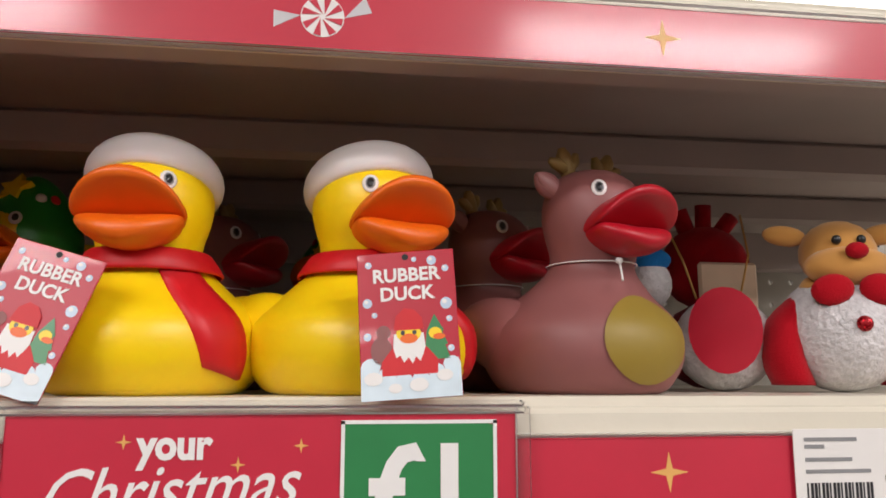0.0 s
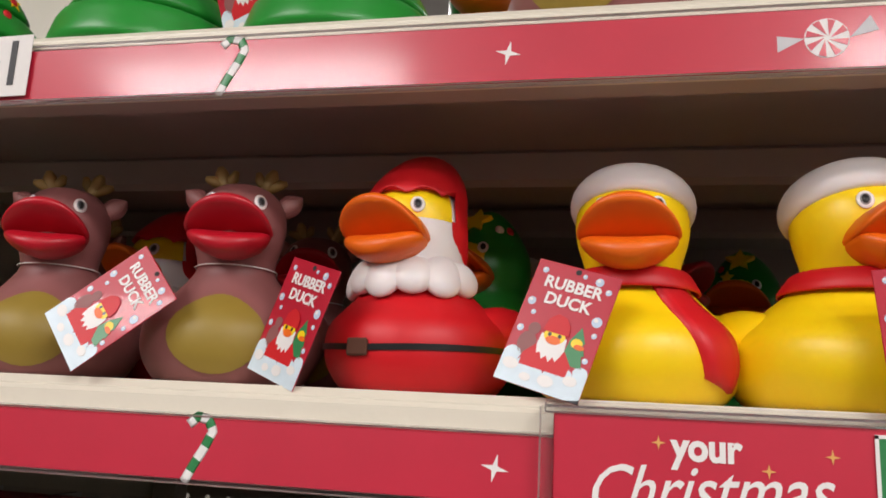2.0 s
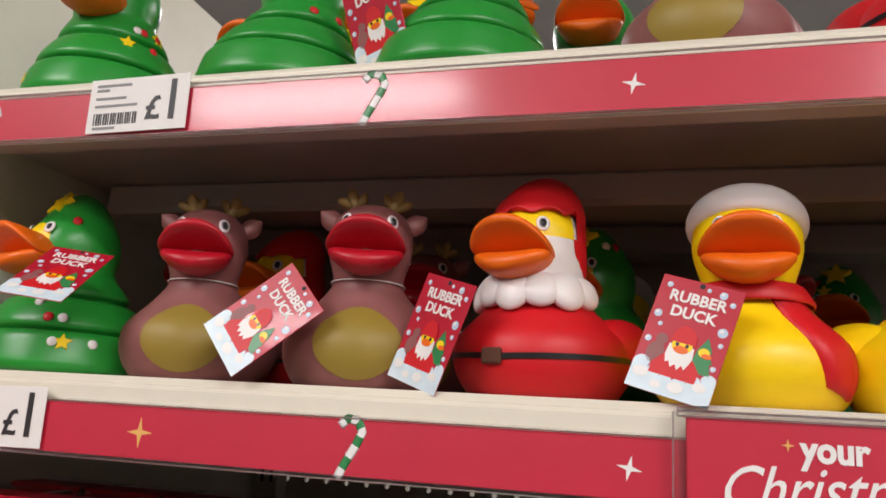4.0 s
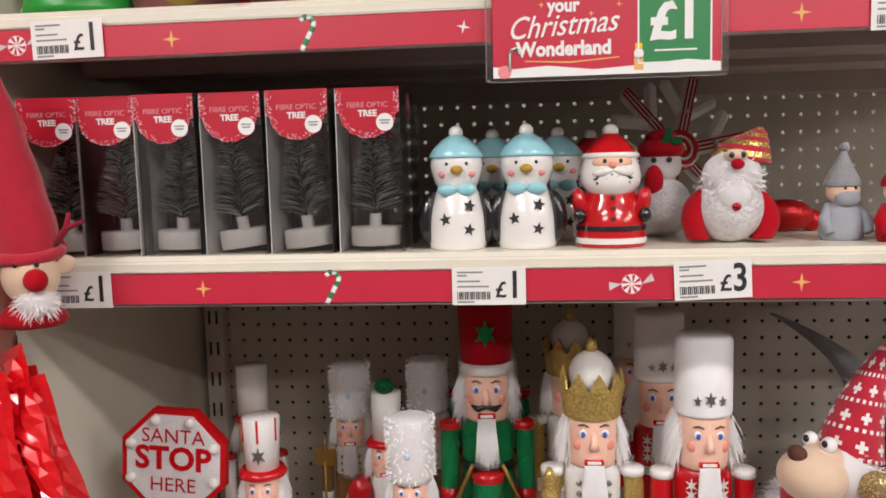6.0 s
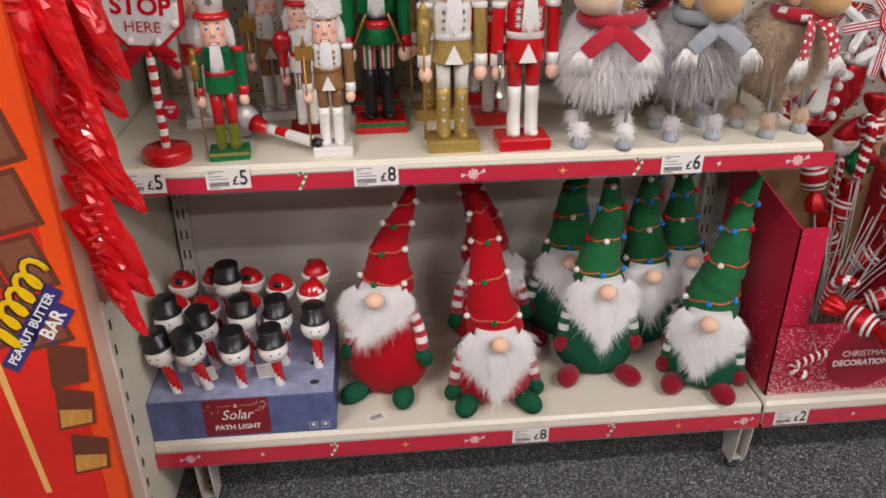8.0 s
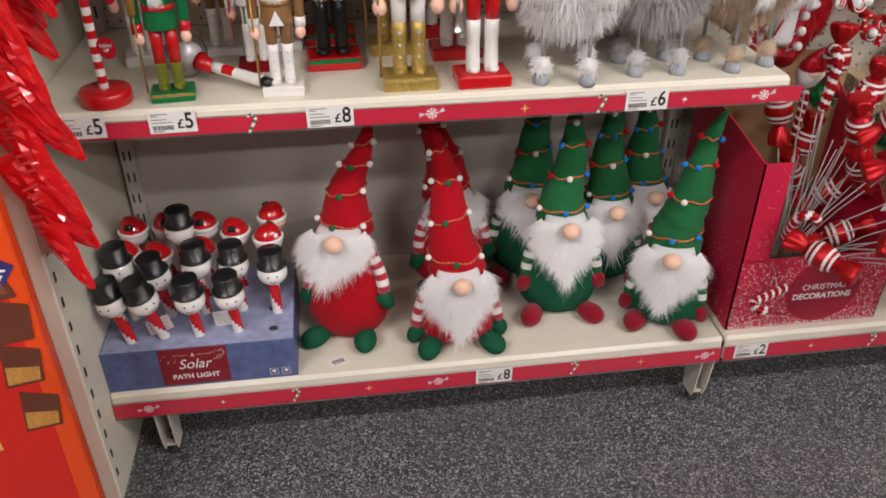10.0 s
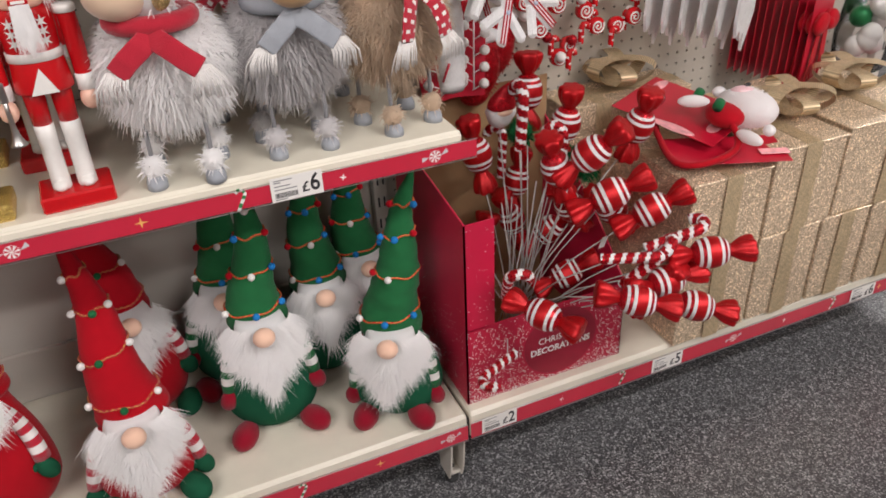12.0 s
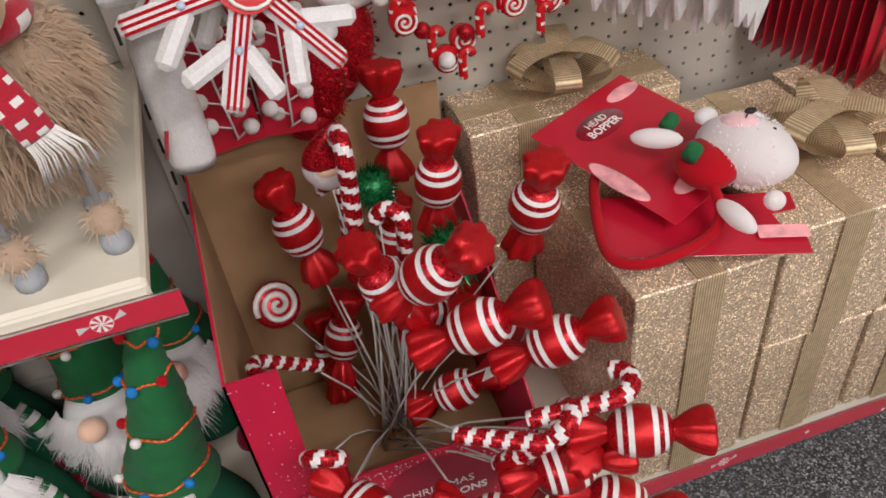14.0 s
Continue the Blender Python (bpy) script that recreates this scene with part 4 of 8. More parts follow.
        for k in range(7):
            a = (k - 3) * 0.50
            ln = (0.0125, 0.0150, 0.0130, 0.0165, 0.0135, 0.0150, 0.0120)[k]
            g.ell((0.0300 * math.sin(a), -0.0050 - 0.0300 * math.cos(a), 0.0600), (0.0120, 0.0062, ln * 0.85), 0, rot=(-24, 0, math.degrees(a)), seg=16, n=12)
        part("beard", g, WHV, d, "white moulded scalloped beard")
        part("belt", G().put([on_duck("santa", a, zz + 0.004 * abs(math.sin(a * 0.5)) , 0.0007) for a in [k * 0.1309 for k in range(49)] for zz in (0.0190, 0.0222)], [(2 * i, 2 * i + 2, 2 * i + 3, 2 * i + 1) for i in range(48)]), BLK, d, "black belt")
        part("buckle", G().box(on_duck("santa", -0.06, 0.0208, 0.0008), (0.0120, 0.003, 0.0088), 0.001), DKBR, d)
    else:
        g = G().ell((0, -0.0125, 0.0905), (0.0240, 0.0262, 0.0195), 0, seg=26, n=14)
        part("face", g, YEL, d, "yellow face")
        rr = random.Random(int(x * 1000))
        for k in range(15):
            a, zz = rr.uniform(-1.9, 1.9), rr.choice((0.013, 0.02, 0.036, 0.046, 0.060, 0.105, 0.113))
            p = on_duck("tree", a, zz, 0.0004)
            part("bauble", G().ell((0, 0, 0), (0.0033, 0.0012, 0.0033), 0, seg=8, n=5) if k % 3 else G().slab(star(0.006, 0.0028, 5), 0.0012, 0, pose(0, -0.0004, 0)), (WHV, REDV, WHV)[k % 3] if k % 3 else YEL, d, at=pose(*p, -18, 0, math.degrees(a)))
        part("star", G().slab(star(0.0115, 0.0056, 5), 0.004), YEL, d, "yellow moulded star", pose(0, -0.0225, 0.1205, -33, 0, 0))
    if kind == "tree":
        for s in (-1, 1):
            e = part("eye", G().ell((0, 0, 0), (0.0038, 0.0010, 0.0045), 0, seg=14, n=6), WHV, d, at=pose(s * 0.0135, -0.0335, 0.0985, -22, 0, s * 32))
            part("pupil", G().ell((0, -0.0008, 0), (0.0019, 0.0008, 0.0026), 0, seg=10, n=5), BLK, e)
    else:
        duck_eyes(d, kind, *dict(hat=(0.52, 0.0970), rein=(0.60, 0.1010), santa=(0.60, 0.0970))[kind])
    if tag:
        duck_tag(d, tag)
    return d


YDK = YD + 0.066
TAGL = pose(-0.030, -0.064, 0.0315, -14, 16, -8)
duck("tree", 0.107, YDK + 0.002, ZD, -20, "green Christmas tree rubber duck with yellow face and star", pose(0.066, -0.050, 0.060, -52, 6, 34))
duck("rein", 0.211, YDK + 0.003, ZD, 20, "brown reindeer rubber duck with gold belly and antlers")
duck("rein", 0.331, YDK, ZD, 16, "brown reindeer rubber duck with red swing tag", pose(-0.054, -0.048, 0.036, -24, 46, -34))
duck("santa", 0.441, YDK, ZD, -17, "red Santa rubber duck with white beard and black belt", pose(-0.034, -0.064, 0.032, -10, 16, -14))
duck("hat", 0.556, YDK + 0.004, ZD, -4, "yellow rubber duck in white hat and red scarf", TAGL)
duck("hat", 0.658, YDK, ZD, 24, "yellow rubber duck in white hat turned aside", pose(-0.014, -0.071, 0.030, -8, -4, -34))
ob = duck("rein", 0.774, YDK + 0.004, ZD, 22, "brown reindeer rubber duck turned aside with string", None)
part("string_knot", G().ell((-0.006, -0.034, 0.0645), (0.0022, 0.0018, 0.0018), seg=10, n=6).tube([(-0.006, -0.034, 0.0645), (-0.009, -0.0385, 0.059), (-0.012, -0.0425, 0.0535)], 0.0006, 5), WHITE, ob, "knotted pale string")
BK = "rubber ducks in the back row"
duck("rein", 0.150, YDK + 0.13, ZD, -30, "dark reindeer rubber duck standing in shade behind", None, BK)
duck("santa", 0.218, YDK + 0.12, ZD, -24, "red Santa rubber duck standing in shade behind", None, BK)
duck("rein", 0.325, YDK + 0.14, ZD, 12, "dark reindeer rubber duck standing in shade behind", None, BK)
duck("tree", 0.462, YDK + 0.115, ZD, -22, "green tree rubber duck standing in shade behind", None, BK)
duck("tree", 0.648, YDK + 0.245, ZD, -16, "green tree rubber duck standing in shade behind", None, BK)
duck("rein", 0.560, YDK + 0.15, ZD, 62, "dark reindeer rubber duck turned aside behind", None, BK)
duck("rein", 0.738, YDK + 0.110, ZD, 40, "dark reindeer rubber duck standing in shade behind", pose(-0.030, -0.062, 0.030, -20, 60, -34), BK)
duck("hat", 0.470, YDK + 0.245, ZD, -20, "yellow hatted rubber duck at the back of shelf", None, BK)
TP = "rubber ducks on the top shelf"
for k, (kx, kk, rz) in enumerate(((0.115, "tree", 10), (0.262, "tree", 150), (0.388, "tree", 160), (0.535, "rein", -10), (0.665, "santa", 20))):
    duck(kk, kx, YT + 0.07, ZT, rz, ("green Christmas tree rubber duck on top shelf", "brown reindeer rubber duck on top shelf", "red Santa rubber duck on top shelf")[0 if kk == "tree" else 1 if kk == "rein" else 2], pose(0.03, 0.058, 0.04, 15, -10, 180) if k == 2 else None, TP)
for kx in (0.19, 0.325, 0.46):
    duck("tree", kx, YT + 0.17, ZT, 0, "green Christmas tree rubber duck behind on top shelf", None, TP)


# ---------------------------------------------------------------- ornaments on the duck shelf
def fuzz(g, c, r, n, ln, w, droop=0.6, mi=0, rnd=None, cond=None, spread=0.5):
    """Hair standing on an ellipsoid."""
    rnd = rnd or random
    for _ in range(n):
        while True:
            d = Vector((rnd.gauss(0, 1), rnd.gauss(0, 1), rnd.gauss(0, 1))).normalized()
            if not cond or cond(d):
                break
        p = Vector(c) + Vector((d.x * r[0], d.y * r[1], d.z * r[2]))
        e = d + Vector((rnd.uniform(-spread, spread), rnd.uniform(-spread, spread), rnd.uniform(-spread, spread)))
        g.strand(p, e, ln * rnd.uniform(0.6, 1.2), w * rnd.uniform(0.6, 1.3), droop, mi, d)
    return g


ob = thing("snowman_ornament", "round crinkled acrylic ornament with red label, lying behind duck", "ornament", pose(0.872, 0.035, ZD), "light-up ornaments")
part("globe", G().ell((0, 0, 0.028), (0.029, 0.029, 0.028), seg=24, n=14), ACRYL, ob)
part("label", G().slab(oval(0.020, 0.024, 24), 0.0006), CARD, ob, "round red label", pose(-0.014, -0.029, 0.034, 4, 0, -40))
part("head", G().ell((-0.032, 0.03, 0.066), (0.014, 0.014, 0.016)), ACRYL, ob)
part("cap", G().ell((-0.032, 0.03, 0.081), (0.014, 0.014, 0.008)), POMB, ob, "blue cap")
ob = thing("felt_ornament", "red felt hat with white and peach face lying behind", "ornament", pose(0.905, 0.12, ZD), "light-up ornaments")
part("hat", G().ell((0, 0, 0.085), (0.032, 0.025, 0.03)).tube([(-0.012, 0, 0.11), (-0.018, 0, 0.126)], 0.006).tube([(0, 0, 0.11), (0.001, 0, 0.13)], 0.006).tube([(0.012, 0, 0.11), (0.022, 0, 0.122)], 0.006), FELTR, ob)
part("face", G().box((0.002, -0.028, 0.06), (0.042, 0.004, 0.05), 0.002), SUEDE, ob)
part("body", G().ell((0, 0, 0.03), (0.034, 0.03, 0.03)), FELTRD, ob)
for q in ([(-0.022, -0.03, 0.06), (-0.03, -0.03, 0.085), (-0.034, -0.02, 0.105)], [(0.01, -0.03, 0.065), (0.017, -0.03, 0.09), (0.018, -0.02, 0.12)]):
    part("loop", G().tube(q, 0.0008, 5), GOLDP, ob, "gold hanging thread")


def light_orn(kind, x, y, z, rz, label, s=1.0):
    ob = thing("light_up_ornament", label, "ornament", pose(x, y, z, 0, 0, rz) @ Matrix.Scale(s, 4), "light-up ornaments")
    part("globe", G().ell((0, 0, 0.033), (0.034, 0.033, 0.033), seg=28, n=16), ACRYL, ob, "crinkled clear acrylic globe")
    if kind in ("reindeer", "santa"):
        for sg in (-1, 1):
            part("arm", G().loft([(0.004, sg * 0.029, -0.006, 0.011, 0.014), (0.02, sg * 0.034, -0.006, 0.0115, 0.016), (0.04, sg * 0.031, -0.003, 0.0095, 0.014), (0.056, sg * 0.018, 0, 0.005, 0.008)], 14, fine=3), FELTR, ob, "red felt arm")
        part("button", G().ell((0, -0.0335, 0.036), (0.0042, 0.003, 0.0042)), GLRED, ob)
    if kind == "reindeer":
        h = part("head", G().ell((0, -0.004, 0.077), (0.021, 0.018, 0.019)).ell((0, -0.017, 0.068), (0.0235, 0.013, 0.0115)).ell((0, -0.004, 0.058), (0.022, 0.018, 0.01)), mat("mustard_felt", (0.55, 0.27, 0.07), 0.9, sheen=0.3), ob, "mustard felt reindeer head")
        for sg in (-1, 1):
            part("ear", G().ell((0, 0, 0), (0.0125, 0.005, 0.006)), bpy.data.materials["mustard_felt"], ob, at=pose(sg * 0.027, 0, 0.0885, 0, -sg * 8, 0))
            part("eye", G().ell((0, 0, 0), (0.0026, 0.0018, 0.0026)), BLK, h, at=pose(sg * 0.0065, -0.0215, 0.0825))
            part("bow_loop", G().ell((0, 0, 0), (0.0115, 0.005, 0.0085)), FELTR, ob, at=pose(sg * 0.0125, -0.027, 0.0545, 0, sg * 10, 0))
        part("nose", G().ell((0, -0.031, 0.075), (0.006, 0.004, 0.0045)), FELTR, h)
    elif kind == "santa":
        part("beard", fuzz(G().ell((0, -0.012, 0.064), (0.028, 0.02, 0.024)).ell((0, -0.022, 0.046), (0.018, 0.014, 0.02)), (0, -0.014, 0.06), (0.026, 0.02, 0.024), 350, 0.008, 0.0005, 0.4), FURW, ob, "white plush beard")
        part("nose", G().ell((0, -0.036, 0.075), (0.0062, 0.005, 0.005)), FELTR, ob)
        part("brow", G().ell((0, -0.028, 0.083), (0.011, 0.008, 0.006)), SUEDE, ob)
        for sg in (-1, 1):
            part("eye", G().ell((sg * 0.005, -0.0345, 0.0835), (0.0028, 0.0015, 0.0028)), BLK, ob)
        part("hat", G().loft([(0.079, 0, 0, 0.028, 0.024), (0.088, 0, 0, 0.026, 0.022), (0.098, 0.004, 0, 0.019, 0.017), (0.106, 0.010, 0, 0.010, 0.010), (0.112, 0.013, 0, 0.003, 0.003)], 20, lambda i, j: (i // 2) % 2, pose(0, 0, 0, 0, 8, 0), fine=4), [KNITR, GLGOLD], ob, "red and gold striped knit hat")
    else:
        part("head", G().ell((0, 0, 0.078), (0.022, 0.021, 0.02)), FURW, ob)
        part("hat", G().ell((0, 0, 0.096), (0.025, 0.024, 0.014)).ell((0, 0, 0.106), (0.018, 0.018, 0.012)), FELTR, ob, "red felt hat")
        part("holly", G().box((0.006, -0.02, 0.109), (0.008, 0.003, 0.016), 0.001, rot=(0, 25, 0)).box((0.015, -0.02, 0.104), (0.012, 0.003, 0.008), 0.001), FELTG, ob)
        part("scarf", G().ell((-0.008, -0.024, 0.062), (0.01, 0.006, 0.017)), FELTR, ob)
        for sg in (-1, 1):
            part("eye", G().ell((sg * 0.008, -0.021, 0.084), (0.003, 0.002, 0.003)), BLK, ob)
    return ob


light_orn("reindeer", 0.926, 0.004, ZD, -14, "felt reindeer light-up ornament with red bow and clear belly")
light_orn("santa", 0.748, 0.005, ZM, -2, "felt Santa light-up ornament with striped knit hat", 1.02)
light_orn("snowman", 0.695, 0.075, ZM, -8, "snowman light-up ornament in red felt hat", 0.98)


# ---------------------------------------------------------------- fibre optic tree boxes
BOXFILM = clear("hazy_box_film", (0.98, 0.975, 0.975), 0.2, 0.018)


def tree_box(x, y, rz, group, tree_rot, label):
    ob = thing("tree_box", label, "boxed tree", pose(x, y, ZM, 0, 0, rz), group)
    w, d, h = 0.062, 0.062, 0.158
    part("side_panel", G().box((-w / 2, 0, h / 2), (0.0012, d, h), 0.0004), WHITE, ob, "white card side")
    part("back_panel", G().box((0, d / 2, h / 2), (w, 0.0006, h), 0.0002), BOXFILM, ob, "clear plastic back")
    part("window", G().box((0, -d / 2, h / 2), (w, 0.0006, h), 0.0002), BOXFILM, ob, "clear plastic window")
    part("window", G().box((w / 2, 0, h / 2), (0.0006, d, h), 0.0002), BOXFILM, ob)
    part("top_flap", G().box((0, -d * 0.25, h), (w, d * 0.5, 0.0012), 0.0004), CARD, ob)
    out = [(-0.0305, 0.0), (-0.0305, -0.024)] + [(0.027 * math.cos(a) * (1 + 0.03 * math.cos(14 * a)), -0.024 + 0.0235 * math.sin(a) * (1 + 0.03 * math.cos(14 * a))) for a in [math.pi + math.pi * k / 28 for k in range(29)]] + [(0.0305, -0.024), (0.0305, 0.0)]
    hd = part("header", G().slab(out, 0.0006), CARD, ob, "red header card", pose(0, -d / 2 - 0.0012, h))
    text("product_name", "FIBRE OPTIC", 0.0072, mat("rose_ink", (0.72, 0.28, 0.3), 0.4) if "rose_ink" not in bpy.data.materials else bpy.data.materials["rose_ink"], hd, pose(0, -0.0004, -0.0165))
    text("product_kind", "TREE", 0.0082, WHITE, hd, pose(0, -0.0004, -0.0245), bold=0.0003)
    part("badge", G().slab(oval(0.0085, 0.0085, 18, 0.0165, -0.033), 0.0002), WHITE, hd, "white round badge", pose(0, -0.0005, 0))
    part("badge_print", G().slab(rect(0.0115, -0.0318, 0.0215, -0.0305), 0.0002).slab(rect(0.0125, -0.0345, 0.0205, -0.0332), 0.0002), GREYINK, hd, at=pose(0, -0.0009, 0))
    rr = random.Random(int(x * 613))
    g = G()
    for _ in range(150):
        a = rr.uniform(math.pi * 1.0, math.pi * 2.0)
        f = 1 - 0.22 * rr.random() ** 2
        cx, cz = 0.0268 * f * math.cos(a), -0.024 + 0.0233 * f * math.sin(a)
        if rr.random() < 0.45:
            cx, cz = rr.choice((-1, 1)) * (0.0300 - 0.006 * rr.random() ** 2), rr.uniform(-0.024, -0.002)
        if (cx - 0.0165) ** 2 + (cz + 0.033) ** 2 > 0.00009:
            g.slab(star(rr.uniform(0.0004, 0.0009), 0.0003, 4), 0.0001, 0, pose(cx, -0.0004, cz))
    tagged(part("snow_specks", g, WHITE, hd, "printed white snow border"), kind="stuff")
    tr = part("tree_base", G().loft([(0.003, 0, 0, 0.0245, 0.0245), (0.005, 0, 0, 0.0255, 0.0255), (0.020, 0, 0, 0.0255, 0.0255), (0.022, 0, 0, 0.024, 0.024), (0.0222, 0, 0, 0.006, 0.006), (0.034, 0, 0, 0.006, 0.006)], 20), WHL, ob, "white plastic tree base", tree_rot)
    rr = random.Random(int(x * 997))
    g = G()
    for i in range(3200):
        t = rr.random() ** 0.8
        z, a = 0.034 + 0.096 * t, rr.uniform(0, 6.283)
        ln = (0.0300 * (1 - t) + 0.008) * rr.uniform(0.75, 1.05)
        g.strand((0, 0, z), (math.cos(a), math.sin(a), 0.35), ln, 0.00055, 0.1, 0 if rr.random() < 0.6 else 1)
    g.tube([(0, 0, 0.03), (0, 0, 0.122)], 0.0012, 5)
    part("bristle_tree", g, [TREEG, FROST], tr, "frosted dark green bristle tree")


TB = "boxed trees in a row"
for k, (x, rz) in enumerate(((0.078, 3), (0.137, 2), (0.199, 0), (0.265, -1), (0.333, -2), (0.399, 2))):
    tree_box(x, -0.014 + 0.004 * (k % 2), rz, TB, pose(0, 0, 0.002, 0, (2, -1, 1, -7, -6, 0)[k], 0), "clear plastic box holding frosted mini fibre optic tree" if k < 5 else "clear boxed fibre optic tree at the row's end")
for k in range(6):
    tree_box(0.070 + k * 0.066, 0.066, 0, TB, pose(0, 0, 0.002), "clear boxed fibre optic tree standing in second row")


# ---------------------------------------------------------------- ceramic tealight figures
def stars_on(ob, mt, spots, ry):
    for x, z in spots:
        # solid star coloured near-black for the shade inside a cut-out
        part("star_hole", G().slab(star(0.0062, 0.0027, 5), 0.002), mt, ob, "dark star-shaped cut-out", pose(x, -ry * math.sqrt(max(0.05, 1 - (x / 0.03) ** 2)) - 0.0006, z, 0, 12 * (1 if x > 0 else -1), math.degrees(math.asin(max(-0.9, min(0.9, x / 0.03)))) * 0.8))


def penguin(x, y, rz, label):
    ob = thing("penguin_tealight", label, "ceramic penguin", pose(x, y, ZM, 0, 0, rz), "ceramic penguins")
    part("body", G().loft([(0, 0, 0, 0.026, 0.026), (0.004, 0, 0, 0.0285, 0.0275), (0.03, 0, 0, 0.0290, 0.028), (0.050, 0, 0, 0.0235, 0.0235), (0.060, 0, 0, 0.0195, 0.0195), (0.066, 0, 0, 0.022, 0.0215), (0.082, 0, 0, 0.026, 0.0245), (0.095, 0, 0, 0.0215, 0.0215), (0.102, 0, 0, 0.010, 0.010)], 26, fine=3), GLASSY, ob, "glossy white ceramic body")
    part("back", G().loft([(0.001, 0, 0.008, 0.030, 0.024), (0.03, 0, 0.008, 0.0312, 0.024), (0.052, 0, 0.008, 0.0255, 0.019), (0.064, 0, 0.008, 0.0225, 0.0175), (0.082, 0, 0.008, 0.0265, 0.019), (0.097, 0, 0.006, 0.02, 0.016)], 24, fine=2), CBLACK, ob, "glossy black back")
    for s in (-1, 1):
        part("wing", G().loft([(-0.030, -s * 0.003, 0, 0.003, 0.006), (-0.022, 0, 0, 0.0070, 0.0120), (-0.004, s * 0.001, 0, 0.0080, 0.0150), (0.012, -s * 0.002, 0, 0.0065, 0.0120), (0.020, -s * 0.006, 0, 0.003, 0.006)], 14, fine=3), CBLACK, ob, "glossy black wing", pose(s * 0.0300, -0.002, 0.036))
        part("eye", G().ell((s * 0.0095, -0.0228, 0.0835), (0.0016, 0.001, 0.0018)), BLK, ob)
        part("cheek", G().ell((s * 0.0145, -0.0195, 0.0735), (0.0038, 0.0015, 0.003)), PINKP, ob)
        part("bow_loop", G().ell((s * 0.0095, -0.0205, 0.0585), (0.0098, 0.0045, 0.0062)), CBLUE, ob)
    part("beak", G().ell((0, -0.0262, 0.0775), (0.0062, 0.005, 0.0045)), MUSTARD, ob)
    hat = part("hat", G().loft([(0.089, 0, 0, 0.0255, 0.0245), (0.091, 0, 0, 0.0272, 0.0258), (0.099, 0, 0, 0.0225, 0.0225), (0.108, 0, 0, 0.0125, 0.0125), (0.112, 0, 0, 0.005, 0.005)], 22, fine=3), CBLUE, ob, "pale blue ceramic hat")
    part("bobble", G().ell((0, 0, 0.114), (0.0072, 0.0072, 0.0068)), GLASSY, hat)
    stars_on(ob, DARK, ((-0.012, 0.030), (0.012, 0.043), (0.011, 0.020)), 0.028)


def ceramic_santa(x, y, rz, label):
    ob = thing("santa_tealight", label, "ceramic Santa", pose(x, y, ZM, 0, 0, rz))
    part("coat", G().loft([(0, 0, 0, 0.032, 0.030), (0.003, 0, 0, 0.0335, 0.0315), (0.010, 0, 0, 0.0335, 0.0315), (0.030, 0, 0, 0.0305, 0.029), (0.052, 0, 0, 0.023, 0.022), (0.062, 0, 0, 0.020, 0.02)], 26, fine=3), CRED, ob, "glossy red coat")
    part("hem", G().loft([(0.004, 0, 0, 0.0345, 0.0325), (0.0095, 0, 0, 0.0345, 0.0325)], 30, caps=False), GLASSY, ob)
    part("belt", G().loft([(0.0165, 0, 0, 0.0342, 0.0322), (0.021, 0, 0, 0.0336, 0.0316)], 30, caps=False), CBLACK, ob)
    for z in (0.028, 0.038, 0.048):
        part("button", G().ell((0, -0.029 + (z - 0.028) * 0.25, z), (0.0026, 0.0014, 0.0026)), DKBR, ob)
    for s in (-1, 1):
        part("arm", G().ell((s * 0.029, -0.006, 0.041), (0.008, 0.011, 0.017), rot=(20, s * 14, 0)), CRED, ob)
        part("glove", G().ell((s * 0.0305, -0.0175, 0.031), (0.0062, 0.0055, 0.007)), CBLACK, ob)
    part("head", G().loft([(0.050, 0, -0.002, 0.019, 0.02), (0.060, 0, -0.002, 0.0275, 0.0262), (0.072, 0, -0.001, 0.0285, 0.0265), (0.084, 0, 0, 0.0255, 0.0245), (0.095, 0, 0, 0.020, 0.02)], 26, fine=3), GLASSY, ob, "white ceramic beard and head")
    part("face", G().ell((0, -0.0165, 0.0805), (0.0195, 0.0105, 0.0088)), CFACE, ob, "peach face")
    part("nose", G().ell((0, -0.0268, 0.0785), (0.0042, 0.0032, 0.0034)), BLUSH, ob)
    for s in (-1, 1):
        part("eye", G().ell((s * 0.0075, -0.0262, 0.0825), (0.0018, 0.0012, 0.0022)), BLK, ob)
        part("moustache", G().ell((s * 0.009, -0.0255, 0.0725), (0.0105, 0.0045, 0.0042), rot=(0, s * 12, 0)), GLASSY, ob)
    hat = part("hat", G().loft([(0.087, 0, 0, 0.0262, 0.025), (0.098, 0, 0, 0.0185, 0.0185), (0.107, 0, 0, 0.0095, 0.0095), (0.110, 0, 0, 0.005, 0.005)], 22, fine=3), CRED, ob, "glossy red hat")
    part("hat_trim", G().loft([(0.0845, 0, 0, 0.0255, 0.0245), (0.0875, 0, 0, 0.028, 0.0265), (0.0905, 0, 0, 0.0258, 0.0245)], 24, fine=2), GLASSY, hat)
    part("bobble", G().ell((0, 0, 0.1115), (0.0078, 0.0078, 0.0066)), GLASSY, hat)
    stars_on(ob, DARK, ((-0.013, 0.065), (0.0, 0.0655), (0.014, 0.066)), 0.0272)


penguin(0.482, -0.012, 4, "white and black ceramic penguin tealight holder, blue hat")
penguin(0.551, -0.012, -2, "white and black ceramic penguin tealight holder, blue hat")
for x, y in ((0.515, 0.07), (0.585, 0.07), (0.545, 0.15)):
    penguin(x, y, 0, "ceramic penguin tealight holder standing behind the others")
ceramic_santa(0.632, -0.012, -2, "glossy red ceramic Santa tealight holder with star holes")
ceramic_santa(0.622, 0.10, 0, "glossy red ceramic Santa tealight standing behind")


